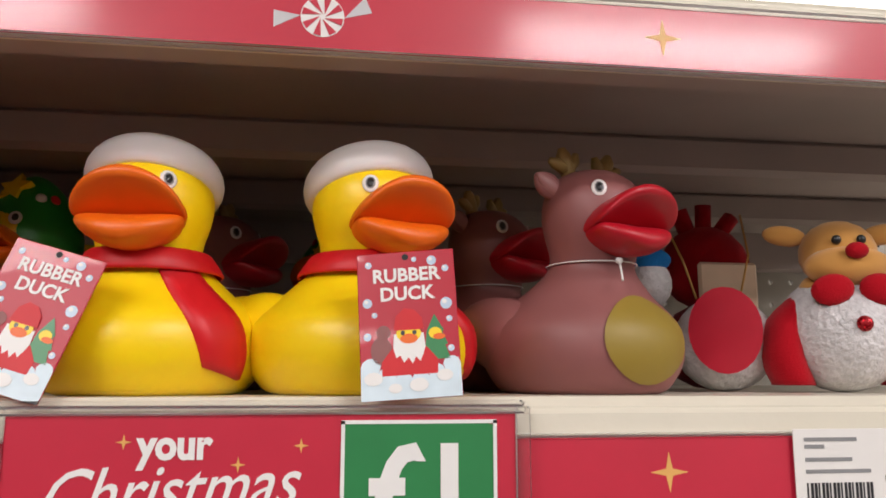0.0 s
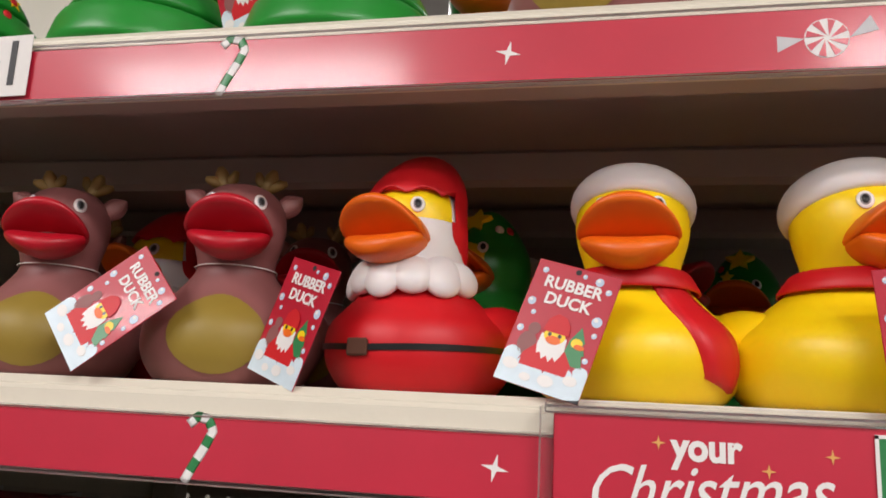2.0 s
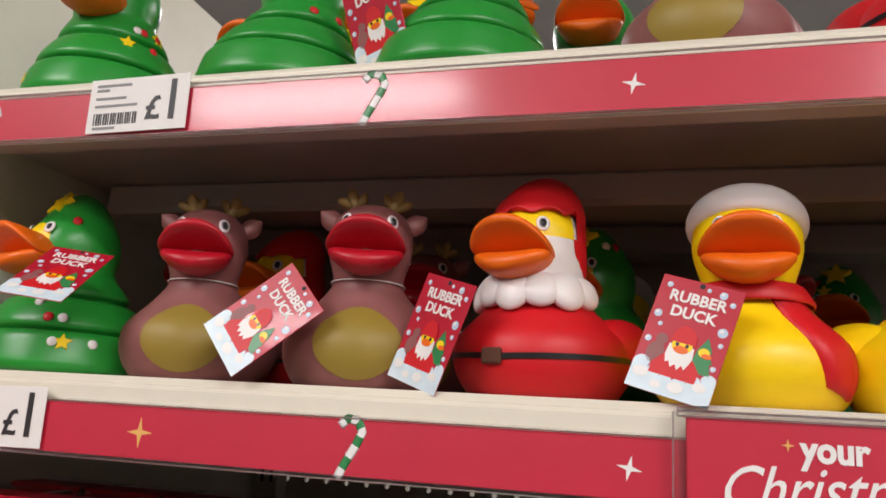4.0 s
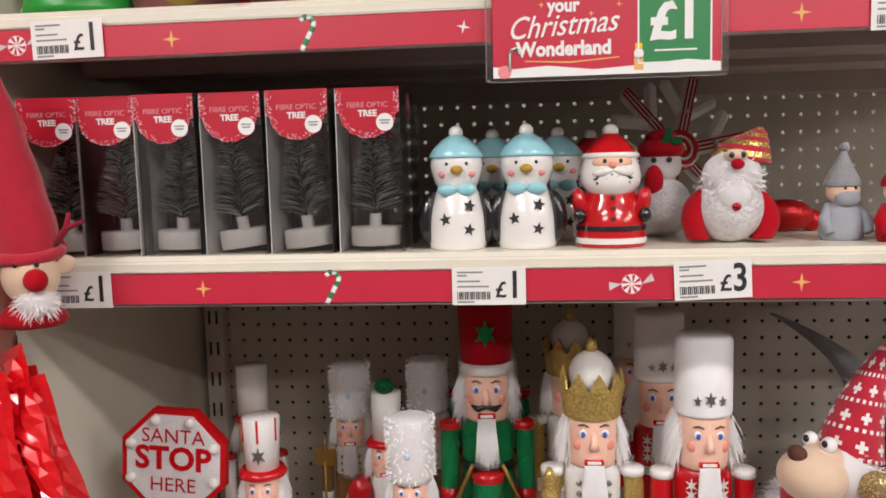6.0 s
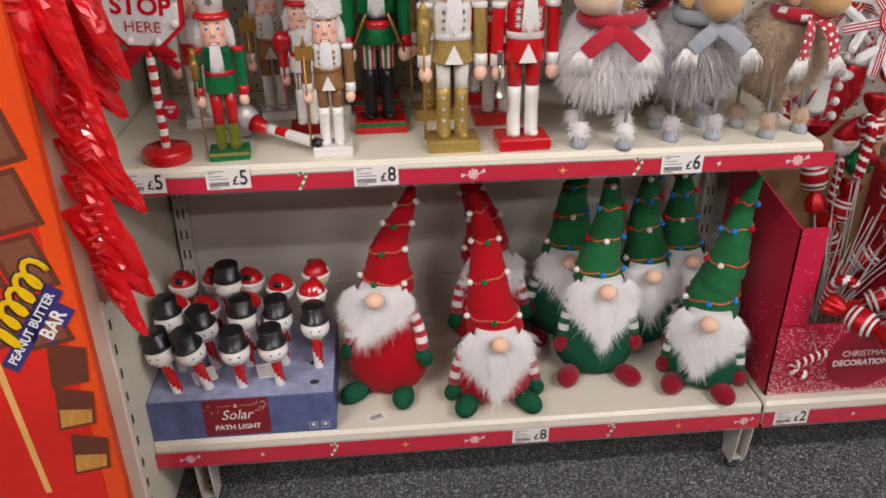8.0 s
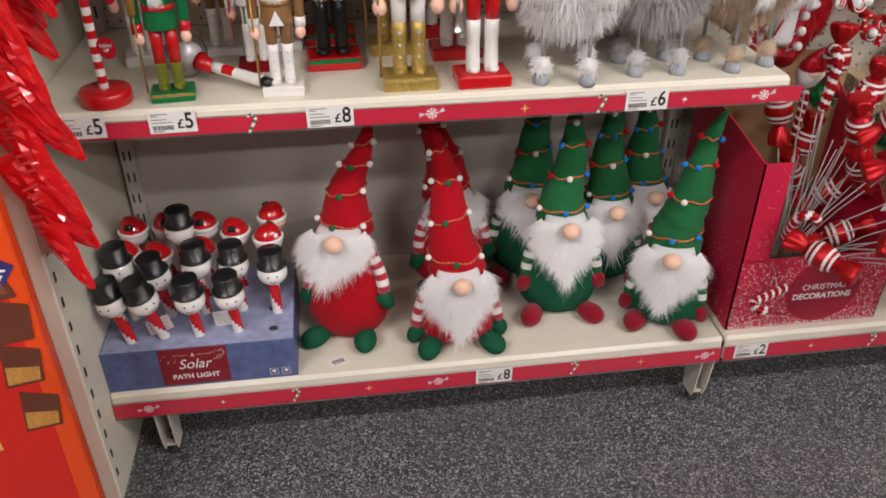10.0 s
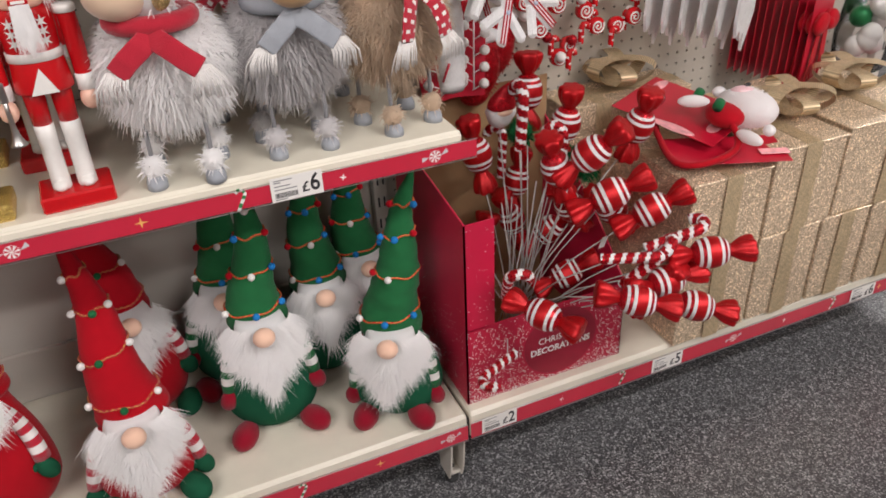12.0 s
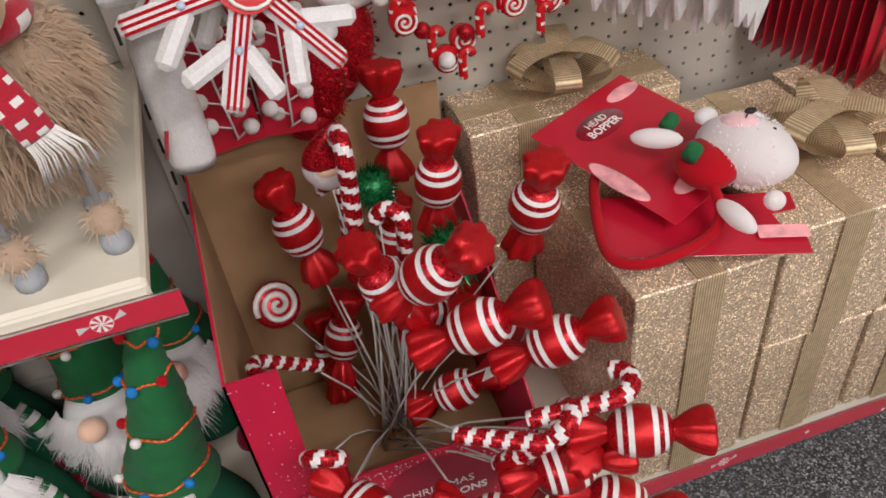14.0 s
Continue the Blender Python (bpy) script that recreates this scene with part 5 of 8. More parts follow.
def snowflake(name, label, at, r, cross=True):
    """White wooden snowflake with six forked arms, red ribbons and a round boss."""
    ob = thing(name, label, "snowflake", at)
    for k in range(6):
        g = G()
        g.box((0, 0, r * 0.5), (r * 0.19, 0.012, r), r * 0.06)
        for s in (-1, 1):
            g.box((s * r * 0.20, 0, r * 0.66), (r * 0.17, 0.0118, r * 0.5), r * 0.06, rot=(0, s * 45, 0))
        arm = part("arm", g, WHGL, ob, at=pose(0, 0, 0, 0, k * 60 + 8, 0))
        q = G()
        for dx in (-0.05, 0.0, 0.05):
            q.box((dx * r, -0.0068, r * 0.55), (r * 0.025, 0.0008, r * 0.86), 0.0003)
        part("ribbon", q, FELTR, arm, "red striped ribbon")
        part("gem", G().ell((0, -0.008, r * 0.52), (r * 0.035, 0.003, r * 0.035), seg=8, n=4), BUB, arm)
    g = G().slab(oval(r * 0.25, r * 0.25, 28), 0.004, 0, pose(0, -0.011, 0)).tube([(r * (0.05 + 0.18 * t / 30) * math.cos(t * 0.42), -0.0125, r * (0.05 + 0.18 * t / 30) * math.sin(t * 0.42)) for t in range(31)], r * 0.016, 6, 1)
    part("boss", g, [REDL, WHITE], ob, "red spiral boss")
    return ob


snowflake("snowflake_decoration", "white glitter wooden snowflake leaning on shelf behind ornaments", pose(0.735, 0.20, ZM + 0.092, -14, 12, 18), 0.10)


def shelf_elf(x, y, skin, coat, hat, rz, label, boots=True):
    ob = thing("shelf_elf", label, "sitting elf", pose(x, y, ZM, 0, 0, rz), "sitting elves")
    part("body", G().loft([(0, 0, 0, 0.019, 0.016), (0.01, 0, 0, 0.022, 0.018), (0.03, 0, 0, 0.016, 0.014), (0.038, 0, 0, 0.009, 0.009)], 16, fine=2), coat, ob)
    part("head", G().ell((0, -0.001, 0.048), (0.0155, 0.0145, 0.0145)), NOSE, ob)
    part("hat", G().loft([(0.052, 0, 0.001, 0.017, 0.0165), (0.058, 0, 0.001, 0.0165, 0.016), (0.074, 0.001, 0.002, 0.008, 0.008), (0.088, 0.003, 0.003, 0.002, 0.002)], 16, fine=2).ell((0.003, 0.003, 0.09), (0.005, 0.005, 0.005)), hat, ob)
    part("beard", G().ell((0, -0.009, 0.041), (0.0125, 0.009, 0.0095)), FURW if coat is FELTR else coat, ob)
    for s in (-1, 1):
        part("arm", G().tube([(s * 0.013, 0, 0.034), (s * 0.021, -0.006, 0.02), (s * 0.019, -0.014, 0.008)], [0.005, 0.006, 0.005], 8), coat, ob)
        part("eye", G().ell((s * 0.005, -0.0146, 0.051), (0.0014, 0.001, 0.0016)), BLK, ob)
        if boots:
            leg = part("leg", G().tube([(s * 0.009, -0.012, 0.006), (s * 0.011, -0.048, 0.005), (s * 0.013, -0.056, -0.012), (s * 0.015, -0.056, -0.042)], 0.0033, 8), FELTR, ob, "dangling red leg")
            part("boot", G().ell((s * 0.0155, -0.059, -0.050), (0.008, 0.010, 0.009)).loft([(-0.05, s * 0.0155, -0.056, 0.006, 0.006), (-0.039, s * 0.0155, -0.056, 0.0062, 0.0062)], 12), BLK, leg, "black boot")


shelf_elf(0.900, -0.016, NOSE, FELTR, FELTR, 0, "little felt Santa sitting on shelf edge, legs dangling")
shelf_elf(0.857, 0.01, NOSE, SCARFG, KNITG, 8, "little grey felt elf sitting on shelf", False)
shelf_elf(0.950, -0.012, NOSE, KNITR, DKBR, -10, "little plaid felt elf sitting on shelf edge", False)
g = G().ell((0, 0, 0.018), (0.032, 0.02, 0.018)).ell((0.03, 0.005, 0.012), (0.014, 0.012, 0.012))
tagged(part("bauble_pack", g, REDSH, at=pose(0.835, 0.11, ZM)), "dark red bauble lying on shelf in wrapping", "bauble")


# ---------------------------------------------------------------- nutcrackers
def nutcracker(x, y, h, sty, rz, label, group="nutcrackers"):
    """h is the height without hat: legs, coat, arms, head; hat by style."""
    ob = thing("nutcracker", label, "nutcracker", pose(x, y, ZN, 0, 0, rz) @ Matrix.Diagonal((h * 0.82, h * 0.82, h, 1)), group)
    P = dict(
        red=(REDL, WHL, REDL, REDL, REDL, REDL), gold=(GLGOLD, GLGOLD, WHL, GLGOLD, WHL, GLGOLD), black=(REDL, BLK, WHL, GLGRN, GLGRN, GLGRN),
        green=(GLGRN, GLLIME, REDL, GLGRN, GLGRN, GLGRN), brown=(WHL, WHL, COPPER, COPPER, WHL, COPPER), candy=(GLRED, WHL, WHL, WHL, WHL, REDL), pale=(WHL, WHL, WHL, REDL, WHL, WHL))[sty]
    basem, boot, leg, skirt, torso, sleeve = P
    part("base", G().box((0, 0, 0.03), (0.30, 0.22, 0.06), 0.008), basem, ob)
    if sty in ("green", "black", "gold"):
        part("base_trim", G().box((0, -0.108, 0.045), (0.29, 0.012, 0.02), 0.004), GLGOLD if sty != "black" else GLGRN, ob)
    for s in (-1, 1):
        top = 0.215 if sty == "green" else 0.295
        part("boot", G().loft([(0.06, s * 0.052, -0.01, 0.040, 0.044), (0.085, s * 0.052, 0, 0.040, 0.042), (top * 0.6, s * 0.052, 0.01, 0.0385, 0.0385), (top, s * 0.052, 0.01, 0.042, 0.042)], 14, fine=2).ell((s * 0.055, -0.035, 0.075), (0.034, 0.046, 0.02)), boot, ob)
        lg = part("leg", G().loft([(top - 0.015, s * 0.052, 0.01, 0.0385, 0.0385), (0.44, s * 0.052, 0.01, 0.045, 0.045)], 16, (lambda i, j: (0, 1, 0, 2)[j % 4]) if sty in ("black", "candy") else 0), [leg, REDL, GREENP] if sty in ("black", "candy") else leg, ob)
        if sty in ("brown", "gold"):
            for q in range(3):
                part("gem", G().ell((s * 0.052, -0.03, 0.14 + q * 0.055), (0.008, 0.005, 0.008), seg=8, n=5), BUB, lg)
        part("arm", G().loft([(0.40, s * 0.158, -0.005, 0.033, 0.034), (0.46, s * 0.158, 0, 0.0355, 0.036), (0.62, s * 0.155, 0, 0.037, 0.038), (0.66, s * 0.150, 0, 0.034, 0.036), (0.675, s * 0.148, 0, 0.02, 0.02)], 16, fine=2), sleeve, ob)
        part("cuff", G().loft([(0.395, s * 0.158, -0.005, 0.039, 0.040), (0.45, s * 0.158, 0, 0.038, 0.039)], 16), WHL if sty not in ("green", "black") else REDL, ob)
        part("epaulette", G().loft([(0.655, s * 0.150, 0, 0.044, 0.046), (0.675, s * 0.150, 0, 0.044, 0.046), (0.68, s * 0.15, 0, 0.036, 0.038)], 16), WHL if sty in ("red", "gold", "brown") else REDL, ob)
        part("hand", G().ell((s * 0.155, -0.02 if s > 0 else -0.03, 0.365), (0.038, 0.040, 0.040)), WOODF, ob)
    part("skirt", G().loft([(0.415, 0, 0.005, 0.112, 0.088), (0.425, 0, 0.005, 0.115, 0.09), (0.50, 0, 0.005, 0.106, 0.082), (0.535, 0, 0.005, 0.098, 0.076)], 22, fine=2), skirt, ob)
    if sty in ("red", "gold", "brown"):
        part("apron", G().slab([(-0.052, -0.0), (0.052, 0.0), (0.0, 0.085)], 0.004), WHL, ob, at=pose(0, -0.092, 0.418, -5, 0, 0))
    part("belt", G().loft([(0.52, 0, 0.005, 0.107, 0.084), (0.55, 0, 0.005, 0.107, 0.084)], 22), WHL if sty in ("red", "gold") else BLK if sty == "black" else COPPER if sty == "brown" else REDL, ob)
    part("torso", G().loft([(0.53, 0, 0.005, 0.100, 0.078), (0.60, 0, 0.005, 0.106, 0.082), (0.665, 0, 0.005, 0.104, 0.08), (0.69, 0, 0.005, 0.08, 0.07)], 22, fine=2), torso, ob)
    for q in range(3):
        for s in (-1, 1):
            if sty in ("gold", "brown"):
                part("button", G().ell((s * 0.055, -0.072, 0.575 + q * 0.035), (0.010, 0.006, 0.010), seg=10, n=5), STEEL if sty == "gold" else GLGOLD, ob)
            elif sty == "red":
                part("snow_print", G().slab(star(0.024, 0.008, 6), 0.003), WHL, ob, at=pose(s * 0.058, -0.071, 0.585 + q * 0.03, 0, 0, s * 18))
    part("collar", G().loft([(0.68, 0, 0, 0.06, 0.058), (0.71, 0, 0, 0.064, 0.062)], 18), WHL if sty == "red" else REDL, ob)
    part("head", G().loft([(0.69, 0, 0, 0.075, 0.072), (0.70, 0, 0, 0.088, 0.084), (0.78, 0, 0, 0.096, 0.092), (0.84, 0, 0, 0.094, 0.09), (0.86, 0, 0, 0.088, 0.085)], 24, fine=2), WOODF, ob, "painted wooden face")
    part("nose", G().loft([(0.755, 0, -0.092, 0.018, 0.02), (0.775, 0, -0.096, 0.015, 0.02), (0.805, 0, -0.09, 0.008, 0.01)], 10), WOODF, ob)
    part("mouth", G().box((0, -0.088, 0.715), (0.07, 0.02, 0.016), 0.003, 0).box((0, -0.099, 0.716), (0.05, 0.004, 0.009), 0.001, 1), [REDL, WHITE], ob)
    for s in (-1, 1):
        e = part("eye", G().ell((s * 0.040, -0.083, 0.803), (0.016, 0.009, 0.013), seg=12, n=7), WHV, ob)
        part("iris", G().ell((s * 0.039, -0.091, 0.802), (0.0085, 0.004, 0.0095), seg=10, n=6), BLUE, e)
        part("brow", G().tube([(s * 0.020, -0.094, 0.826), (s * 0.038, -0.091, 0.833), (s * 0.056, -0.081, 0.828)], [0.002, 0.0034, 0.002], 6), mat("brow_brown", (0.12, 0.06, 0.04), 0.6) if "brow_brown" not in bpy.data.materials else bpy.data.materials["brow_brown"], ob)
        part("cheek", G().ell((s * 0.055, -0.070, 0.766), (0.021, 0.009, 0.017)), BLUSH, ob)
        rr = random.Random(int(x * 1000) + s)
        g = G()
        for _ in range(420):
            g.strand((s * rr.uniform(0.080, 0.10), rr.uniform(-0.04, 0.08), rr.uniform(0.76, 0.85)), (s * rr.uniform(0.0, 0.75), rr.uniform(-0.3, 0.3), -0.9), rr.uniform(0.05, 0.10), 0.0026, 0.4, 0, (s, -0.6, 0.3))
        part("hair", g, FURW, ob, "white fluffy hair")
    if sty == "black":
        part("moustache", G().tube([(-0.06, -0.09, 0.752), (-0.035, -0.104, 0.742), (0, -0.105, 0.75), (0.035, -0.104, 0.742), (0.06, -0.09, 0.752)], [0.004, 0.011, 0.007, 0.011, 0.004], 8), BLK, ob)
    rr = random.Random(int(x * 1000))
    g = G()
    g.loft([(0.55, 0, -0.105, 0.006, 0.006), (0.60, 0, -0.100, 0.020, 0.012), (0.68, 0, -0.090, 0.030, 0.014), (0.708, 0, -0.085, 0.030, 0.012)], 14, fine=2)
    for _ in range(420):
        g.strand((rr.uniform(-0.034, 0.034), -0.092 + rr.uniform(-0.012, 0.006), 0.705), (rr.uniform(-0.16, 0.16), -0.14, -1), rr.uniform(0.07, 0.16), 0.0022, 0.2, 0, (0, -1, 0.35))
    part("beard", g, FURW, ob, "white fluffy beard")
    if sty in ("red",):
        part("hat", G().loft([(0.855, 0, 0, 0.100, 0.096), (0.865, 0, 0, 0.104, 0.10), (1.08, 0, 0, 0.104, 0.10), (1.095, 0, 0, 0.096, 0.092)], 28), FLOCK, ob, "tall white hat")
        part("jewel", G().slab(star(0.022, 0.010, 6), 0.006), STEEL, ob, at=pose(0, -0.107, 0.915))
        for s in (-1, 1):
            part("jewel", G().slab(star(0.016, 0.007, 5), 0.005), STEEL, ob, at=pose(s * 0.045, -0.099, 0.91, 0, 0, s * 24))
        part("trumpet", G().loft([(0.24, 0, 0, 0.036, 0.036), (0.26, 0, 0, 0.022, 0.022), (0.30, 0, 0, 0.012, 0.012), (0.40, 0, 0, 0.009, 0.009)], 14, fine=2).box((0, 0, 0.42), (0.03, 0.02, 0.07), 0.005), STEEL, ob, "silver trumpet", pose(-0.155, -0.072, 0.02))
    elif sty == "gold":
        cr = G().loft([(0.845, 0, 0, 0.106, 0.102), (0.94, 0, 0, 0.120, 0.116)], 24, caps=False)
        for k in range(9):
            a = k * 0.698
            cr.slab([(-0.038, 0), (0.038, 0), (0, 0.055)], 0.008, 0, pose(0.118 * math.cos(a), 0.114 * math.sin(a), 0.935, -6, 0, math.degrees(a) + 90))
        part("crown", cr, GLGOLD, ob, "gold glitter crown")
        part("crown_cap", G().ell((0, 0, 0.97), (0.086, 0.083, 0.075)), WHL, ob)
        part("crown_knob", G().ell((0, 0, 1.055), (0.022, 0.022, 0.028)), GLGOLD, ob)
    elif sty == "black":
        part("hat", G().loft([(0.855, 0, 0, 0.100, 0.096), (0.89, 0, 0, 0.102, 0.098), (1.07, 0, 0, 0.112, 0.108), (1.09, 0, 0, 0.102, 0.098)], 26), FELTR, ob, "tall red felt hat")
        part("hat_band", G().loft([(0.85, 0, 0, 0.112, 0.108), (0.885, 0, 0, 0.112, 0.108)], 26), WHL, ob)
        part("badge", G().slab(star(0.045, 0.022, 6), 0.006), GLGRN, ob, at=pose(0, -0.115, 0.99))
        part("drum", G().loft([(0.43, 0, -0.10, 0.06, 0.045), (0.52, 0, -0.10, 0.06, 0.045)], 18), GLGRN, ob, "green glitter drum")
        part("drum_rim", G().loft([(0.50, 0, -0.10, 0.066, 0.05), (0.53, 0, -0.10, 0.066, 0.05)], 18), REDL, ob)
        for s in (-1, 1):
            part("drumstick", G().tube([(s * 0.15, -0.05, 0.38), (s * 0.06, -0.12, 0.56)], 0.008, 6), GOLDM, ob)
    elif sty == "green":
        part("hat", G().loft([(0.86, 0, 0, 0.084, 0.082), (1.10, 0, 0, 0.100, 0.097), (1.11, 0, 0, 0.09, 0.088)], 26), WHL, ob, "white top hat")
        part("hat_brim", G().loft([(0.852, 0, 0, 0.122, 0.118), (0.862, 0, 0, 0.128, 0.124), (0.885, 0, 0, 0.112, 0.108)], 26), REDL, ob, "red hat brim")
        for k in range(6):
            part("hat_stripe", G().box((0, 0, 1.06), (0.012, 0.006, 0.10), 0.002), REDL, ob, at=pose(0.098 * math.cos(k * 1.05 - 1.57), 0.095 * math.sin(k * 1.05 - 1.57), 0, 0, 0, 60 * k))
        part("jewel", G().slab(star(0.04, 0.016, 6), 0.006), STEEL, ob, at=pose(0, -0.096, 0.955))
    elif sty == "brown":
        g = G().loft([(0.84, 0, 0, 0.10, 0.10), (0.86, 0, 0, 0.118, 0.115), (1.06, 0, 0, 0.122, 0.12), (1.11, 0, 0, 0.10, 0.10)], 24, fine=2)
        rr = random.Random(8)
        for _ in range(420):
            a, zz = rr.uniform(0, 6.283), rr.uniform(0.85, 1.12)
            g.strand((0.116 * math.cos(a), 0.114 * math.sin(a), zz), (math.cos(a), math.sin(a), rr.uniform(-0.6, 0.6)), 0.022, 0.005, 0.3, 0, (math.cos(a), math.sin(a), 0.2))
        part("hat", g, FURW, ob, "tall white fur hat")
        part("jewel", G().ell((0, -0.128, 0.97), (0.014, 0.008, 0.016), seg=8, n=5), BUB, ob)
        part("axe_head", G().box((0, 0, 0.62), (0.13, 0.012, 0.09), 0.02).loft([(0.66, 0, 0, 0.02, 0.02), (0.72, 0, 0, 0.004, 0.004)], 8), GOLDM, ob, "bronze axe head", pose(-0.16, -0.055, 0.02))
    elif sty == "candy":
        part("hat", G().loft([(0.86, 0, 0, 0.085, 0.083), (1.10, 0, 0, 0.088, 0.086)], 22), WHL, ob)
        part("hat_brim", G().loft([(0.85, 0, 0, 0.13, 0.126), (0.875, 0, 0, 0.11, 0.106)], 24), REDL, ob)
        part("bow", G().ell((0, -0.05, 1.14), (0.06, 0.05, 0.04)), GREENTINSEL, ob)
        lol = part("lollipop", G().loft([(-0.02, 0, 0, 0.07, 0.07), (0.02, 0, 0, 0.07, 0.07)], 20, 0, pose(0, 0, 0.62, 90, 0, 0)).tube([(0, 0, 0.2), (0, 0, 0.6)], 0.008, 6), REDL, ob, "red lollipop", pose(-0.16, -0.06, 0))
    else:
        part("hat", G().loft([(0.86, 0, 0, 0.09, 0.088), (1.12, 0, 0, 0.092, 0.09)], 22), WHL, ob)
        part("hat_brim", G().loft([(0.85, 0, 0, 0.12, 0.116), (0.875, 0, 0, 0.10, 0.096)], 24), REDL, ob)
    if sty in ("gold", "green", "brown"):
        part("staff", G().tube([(-0.163, -0.058, 0.06), (-0.163, -0.058, 0.62)], 0.0075, 8), GOLDM if sty != "green" else COPPER, ob, "thin staff")
    if sty in ("gold", "green"):
        part("staff_top", G().loft([(0.50, -0.163, -0.058, 0.014, 0.014), (0.52, -0.163, -0.058, 0.03, 0.03), (0.55, -0.163, -0.058, 0.026, 0.026), (0.57, -0.163, -0.058, 0.036, 0.036), (0.61, -0.163, -0.058, 0.03, 0.03), (0.63, -0.163, -0.058, 0.014, 0.014), (0.65, -0.163, -0.058, 0.026, 0.026), (0.69, -0.163, -0.058, 0.008, 0.008)], 14), GLGOLD if sty == "gold" else GOLDM, ob)
    return ob


nutcracker(0.735, 0.048, 0.352, "red", 2, "red and white nutcracker with tall white hat and trumpet")
nutcracker(0.618, 0.052, 0.352, "gold", 0, "gold and white nutcracker king with glitter crown and staff")
nutcracker(0.499, 0.165, 0.372, "black", 2, "green drummer nutcracker in red felt hat and black boots")
nutcracker(0.248, 0.050, 0.265, "green", 6, "green glitter nutcracker in white top hat with staff")
nutcracker(0.418, 0.050, 0.265, "brown", 0, "brown nutcracker in white fur hat holding an axe")
nutcracker(0.178, 0.225, 0.275, "pale", 12, "pale nutcracker in white hat standing behind")
nutcracker(0.306, 0.255, 0.272, "brown", 6, "brown nutcracker in white fur hat standing behind")
nutcracker(0.372, 0.165, 0.262, "candy", 2, "striped candy nutcracker with red lollipop standing behind")
nutcracker(0.412, 0.270, 0.275, "brown", 0, "brown nutcracker in white fur hat at the back")
nutcracker(0.606, 0.225, 0.352, "gold", 0, "gold nutcracker king with staff standing behind")
nutcracker(0.712, 0.185, 0.352, "red", 0, "red nutcracker with white hat standing behind")
nutcracker(0.702, 0.310, 0.352, "red", 0, "red nutcracker with white hat at the back")
nutcracker(0.495, 0.300, 0.372, "black", 0, "drummer nutcracker in red hat at the back")

# Santa stop sign
ob = thing("stop_sign", "white and red octagonal sign ornament on striped post", "sign ornament", pose(0.148, 0.045, ZN))
part("base", G().loft([(0, 0, 0, 0.037, 0.037), (0.002, 0, 0, 0.039, 0.039), (0.020, 0, 0, 0.039, 0.039), (0.023, 0, 0, 0.036, 0.036)], 30), REDL, ob, "round red base")
part("post", G().tube([(0, 0, 0.02 + 0.0115 * i) for i in range(15)], 0.0072, 12, lambda i, j: i % 2), [WHL, REDL], ob, "red and white striped post")
octo = [(0.0655 * math.cos(math.radians(22.5 + 45 * k)), 0.0655 * math.sin(math.radians(22.5 + 45 * k))) for k in range(8)]
bd = part("board", G().slab(octo, 0.012), REDL, ob, "red octagon board", pose(0, -0.006, 0.243, 0, 4, 0))
part("board_face", G().slab([(a * 0.9, b * 0.9) for a, b in octo], 0.001), WHGL, bd, "frosted white face", pose(0, -0.0012, 0))
for a, b in octo:
    part("bulb", G().ell((a * 0.8, -0.004, b * 0.8), (0.0062, 0.005, 0.0062)), GLASSY, bd, "round white bulb")
text("lettering", "SANTA", 0.0235, REDL, bd, pose(0, -0.002, 0.0295), bold=-0.0001)
text("lettering", "STOP", 0.037, REDL, bd, pose(0, -0.002, 0.003), bold=0.0012)
text("lettering", "HERE", 0.0235, REDL, bd, pose(0, -0.002, -0.0275), bold=-0.0001)
for s in (-1, 1):
    part("bow_loop", G().ell((s * 0.022, -0.006, 0.178), (0.022, 0.007, 0.009), rot=(0, s * 22, 0)), FELTR, ob, "red spotted bow")
    part("bow_tail", G().box((s * 0.03, -0.007, 0.163), (0.034, 0.003, 0.012), 0.001, rot=(0, s * 35, 0)), FELTR, ob)
rd = part("round_tag", G().slab(oval(0.0145, 0.017, 24), 0.0008), CARD, ob, "round red tag", pose(0.019, -0.009, 0.087, 0, 0, -12))
text("lettering", "LIGHT\nUP", 0.0068, WHITE, rd, pose(0, -0.0005, 0), bold=0.0002)

# wand light lying on the shelf
ob = thing("snowman_wand", "white snowman wand light lying on shelf", "wand light", pose(0.318, 0.098, ZN + 0.012, 0, 0, 0))
part("head", G().ell((-0.058, 0.040, 0.026), (0.036, 0.034, 0.036), seg=22, n=14), clear("milky_globe", (0.93, 0.93, 0.95), 0.3, 0.12), ob, "clear milky globe")
part("inner_bulb", G().ell((-0.052, 0.034, 0.024), (0.024, 0.020, 0.026)), WHV, ob, "white inner snowman")
part("cone", G().loft([(0, 0, 0, 0.017, 0.017), (0.008, 0, 0, 0.014, 0.014), (0.030, 0, 0, 0.0095, 0.0095)], 16, 0, pose(-0.034, 0.021, 0.020, 0, 102, -36)), REDL, ob, "red collar")
part("handle", G().tube([(-0.012 + 0.0092 * i, 0.006 - 0.0066 * i, 0.0160 - 0.0009 * i) for i in range(10)], 0.0092, 14, lambda i, j: 1 if i in (2, 3) and j < 5 else 0), [WHL, REDL], ob, "white and red handle")
part("grip", G().tube([(0.070, -0.053, 0.008), (0.082, -0.0615, 0.007)], [0.0098, 0.0088], 12), BLK, ob, "black end cap")


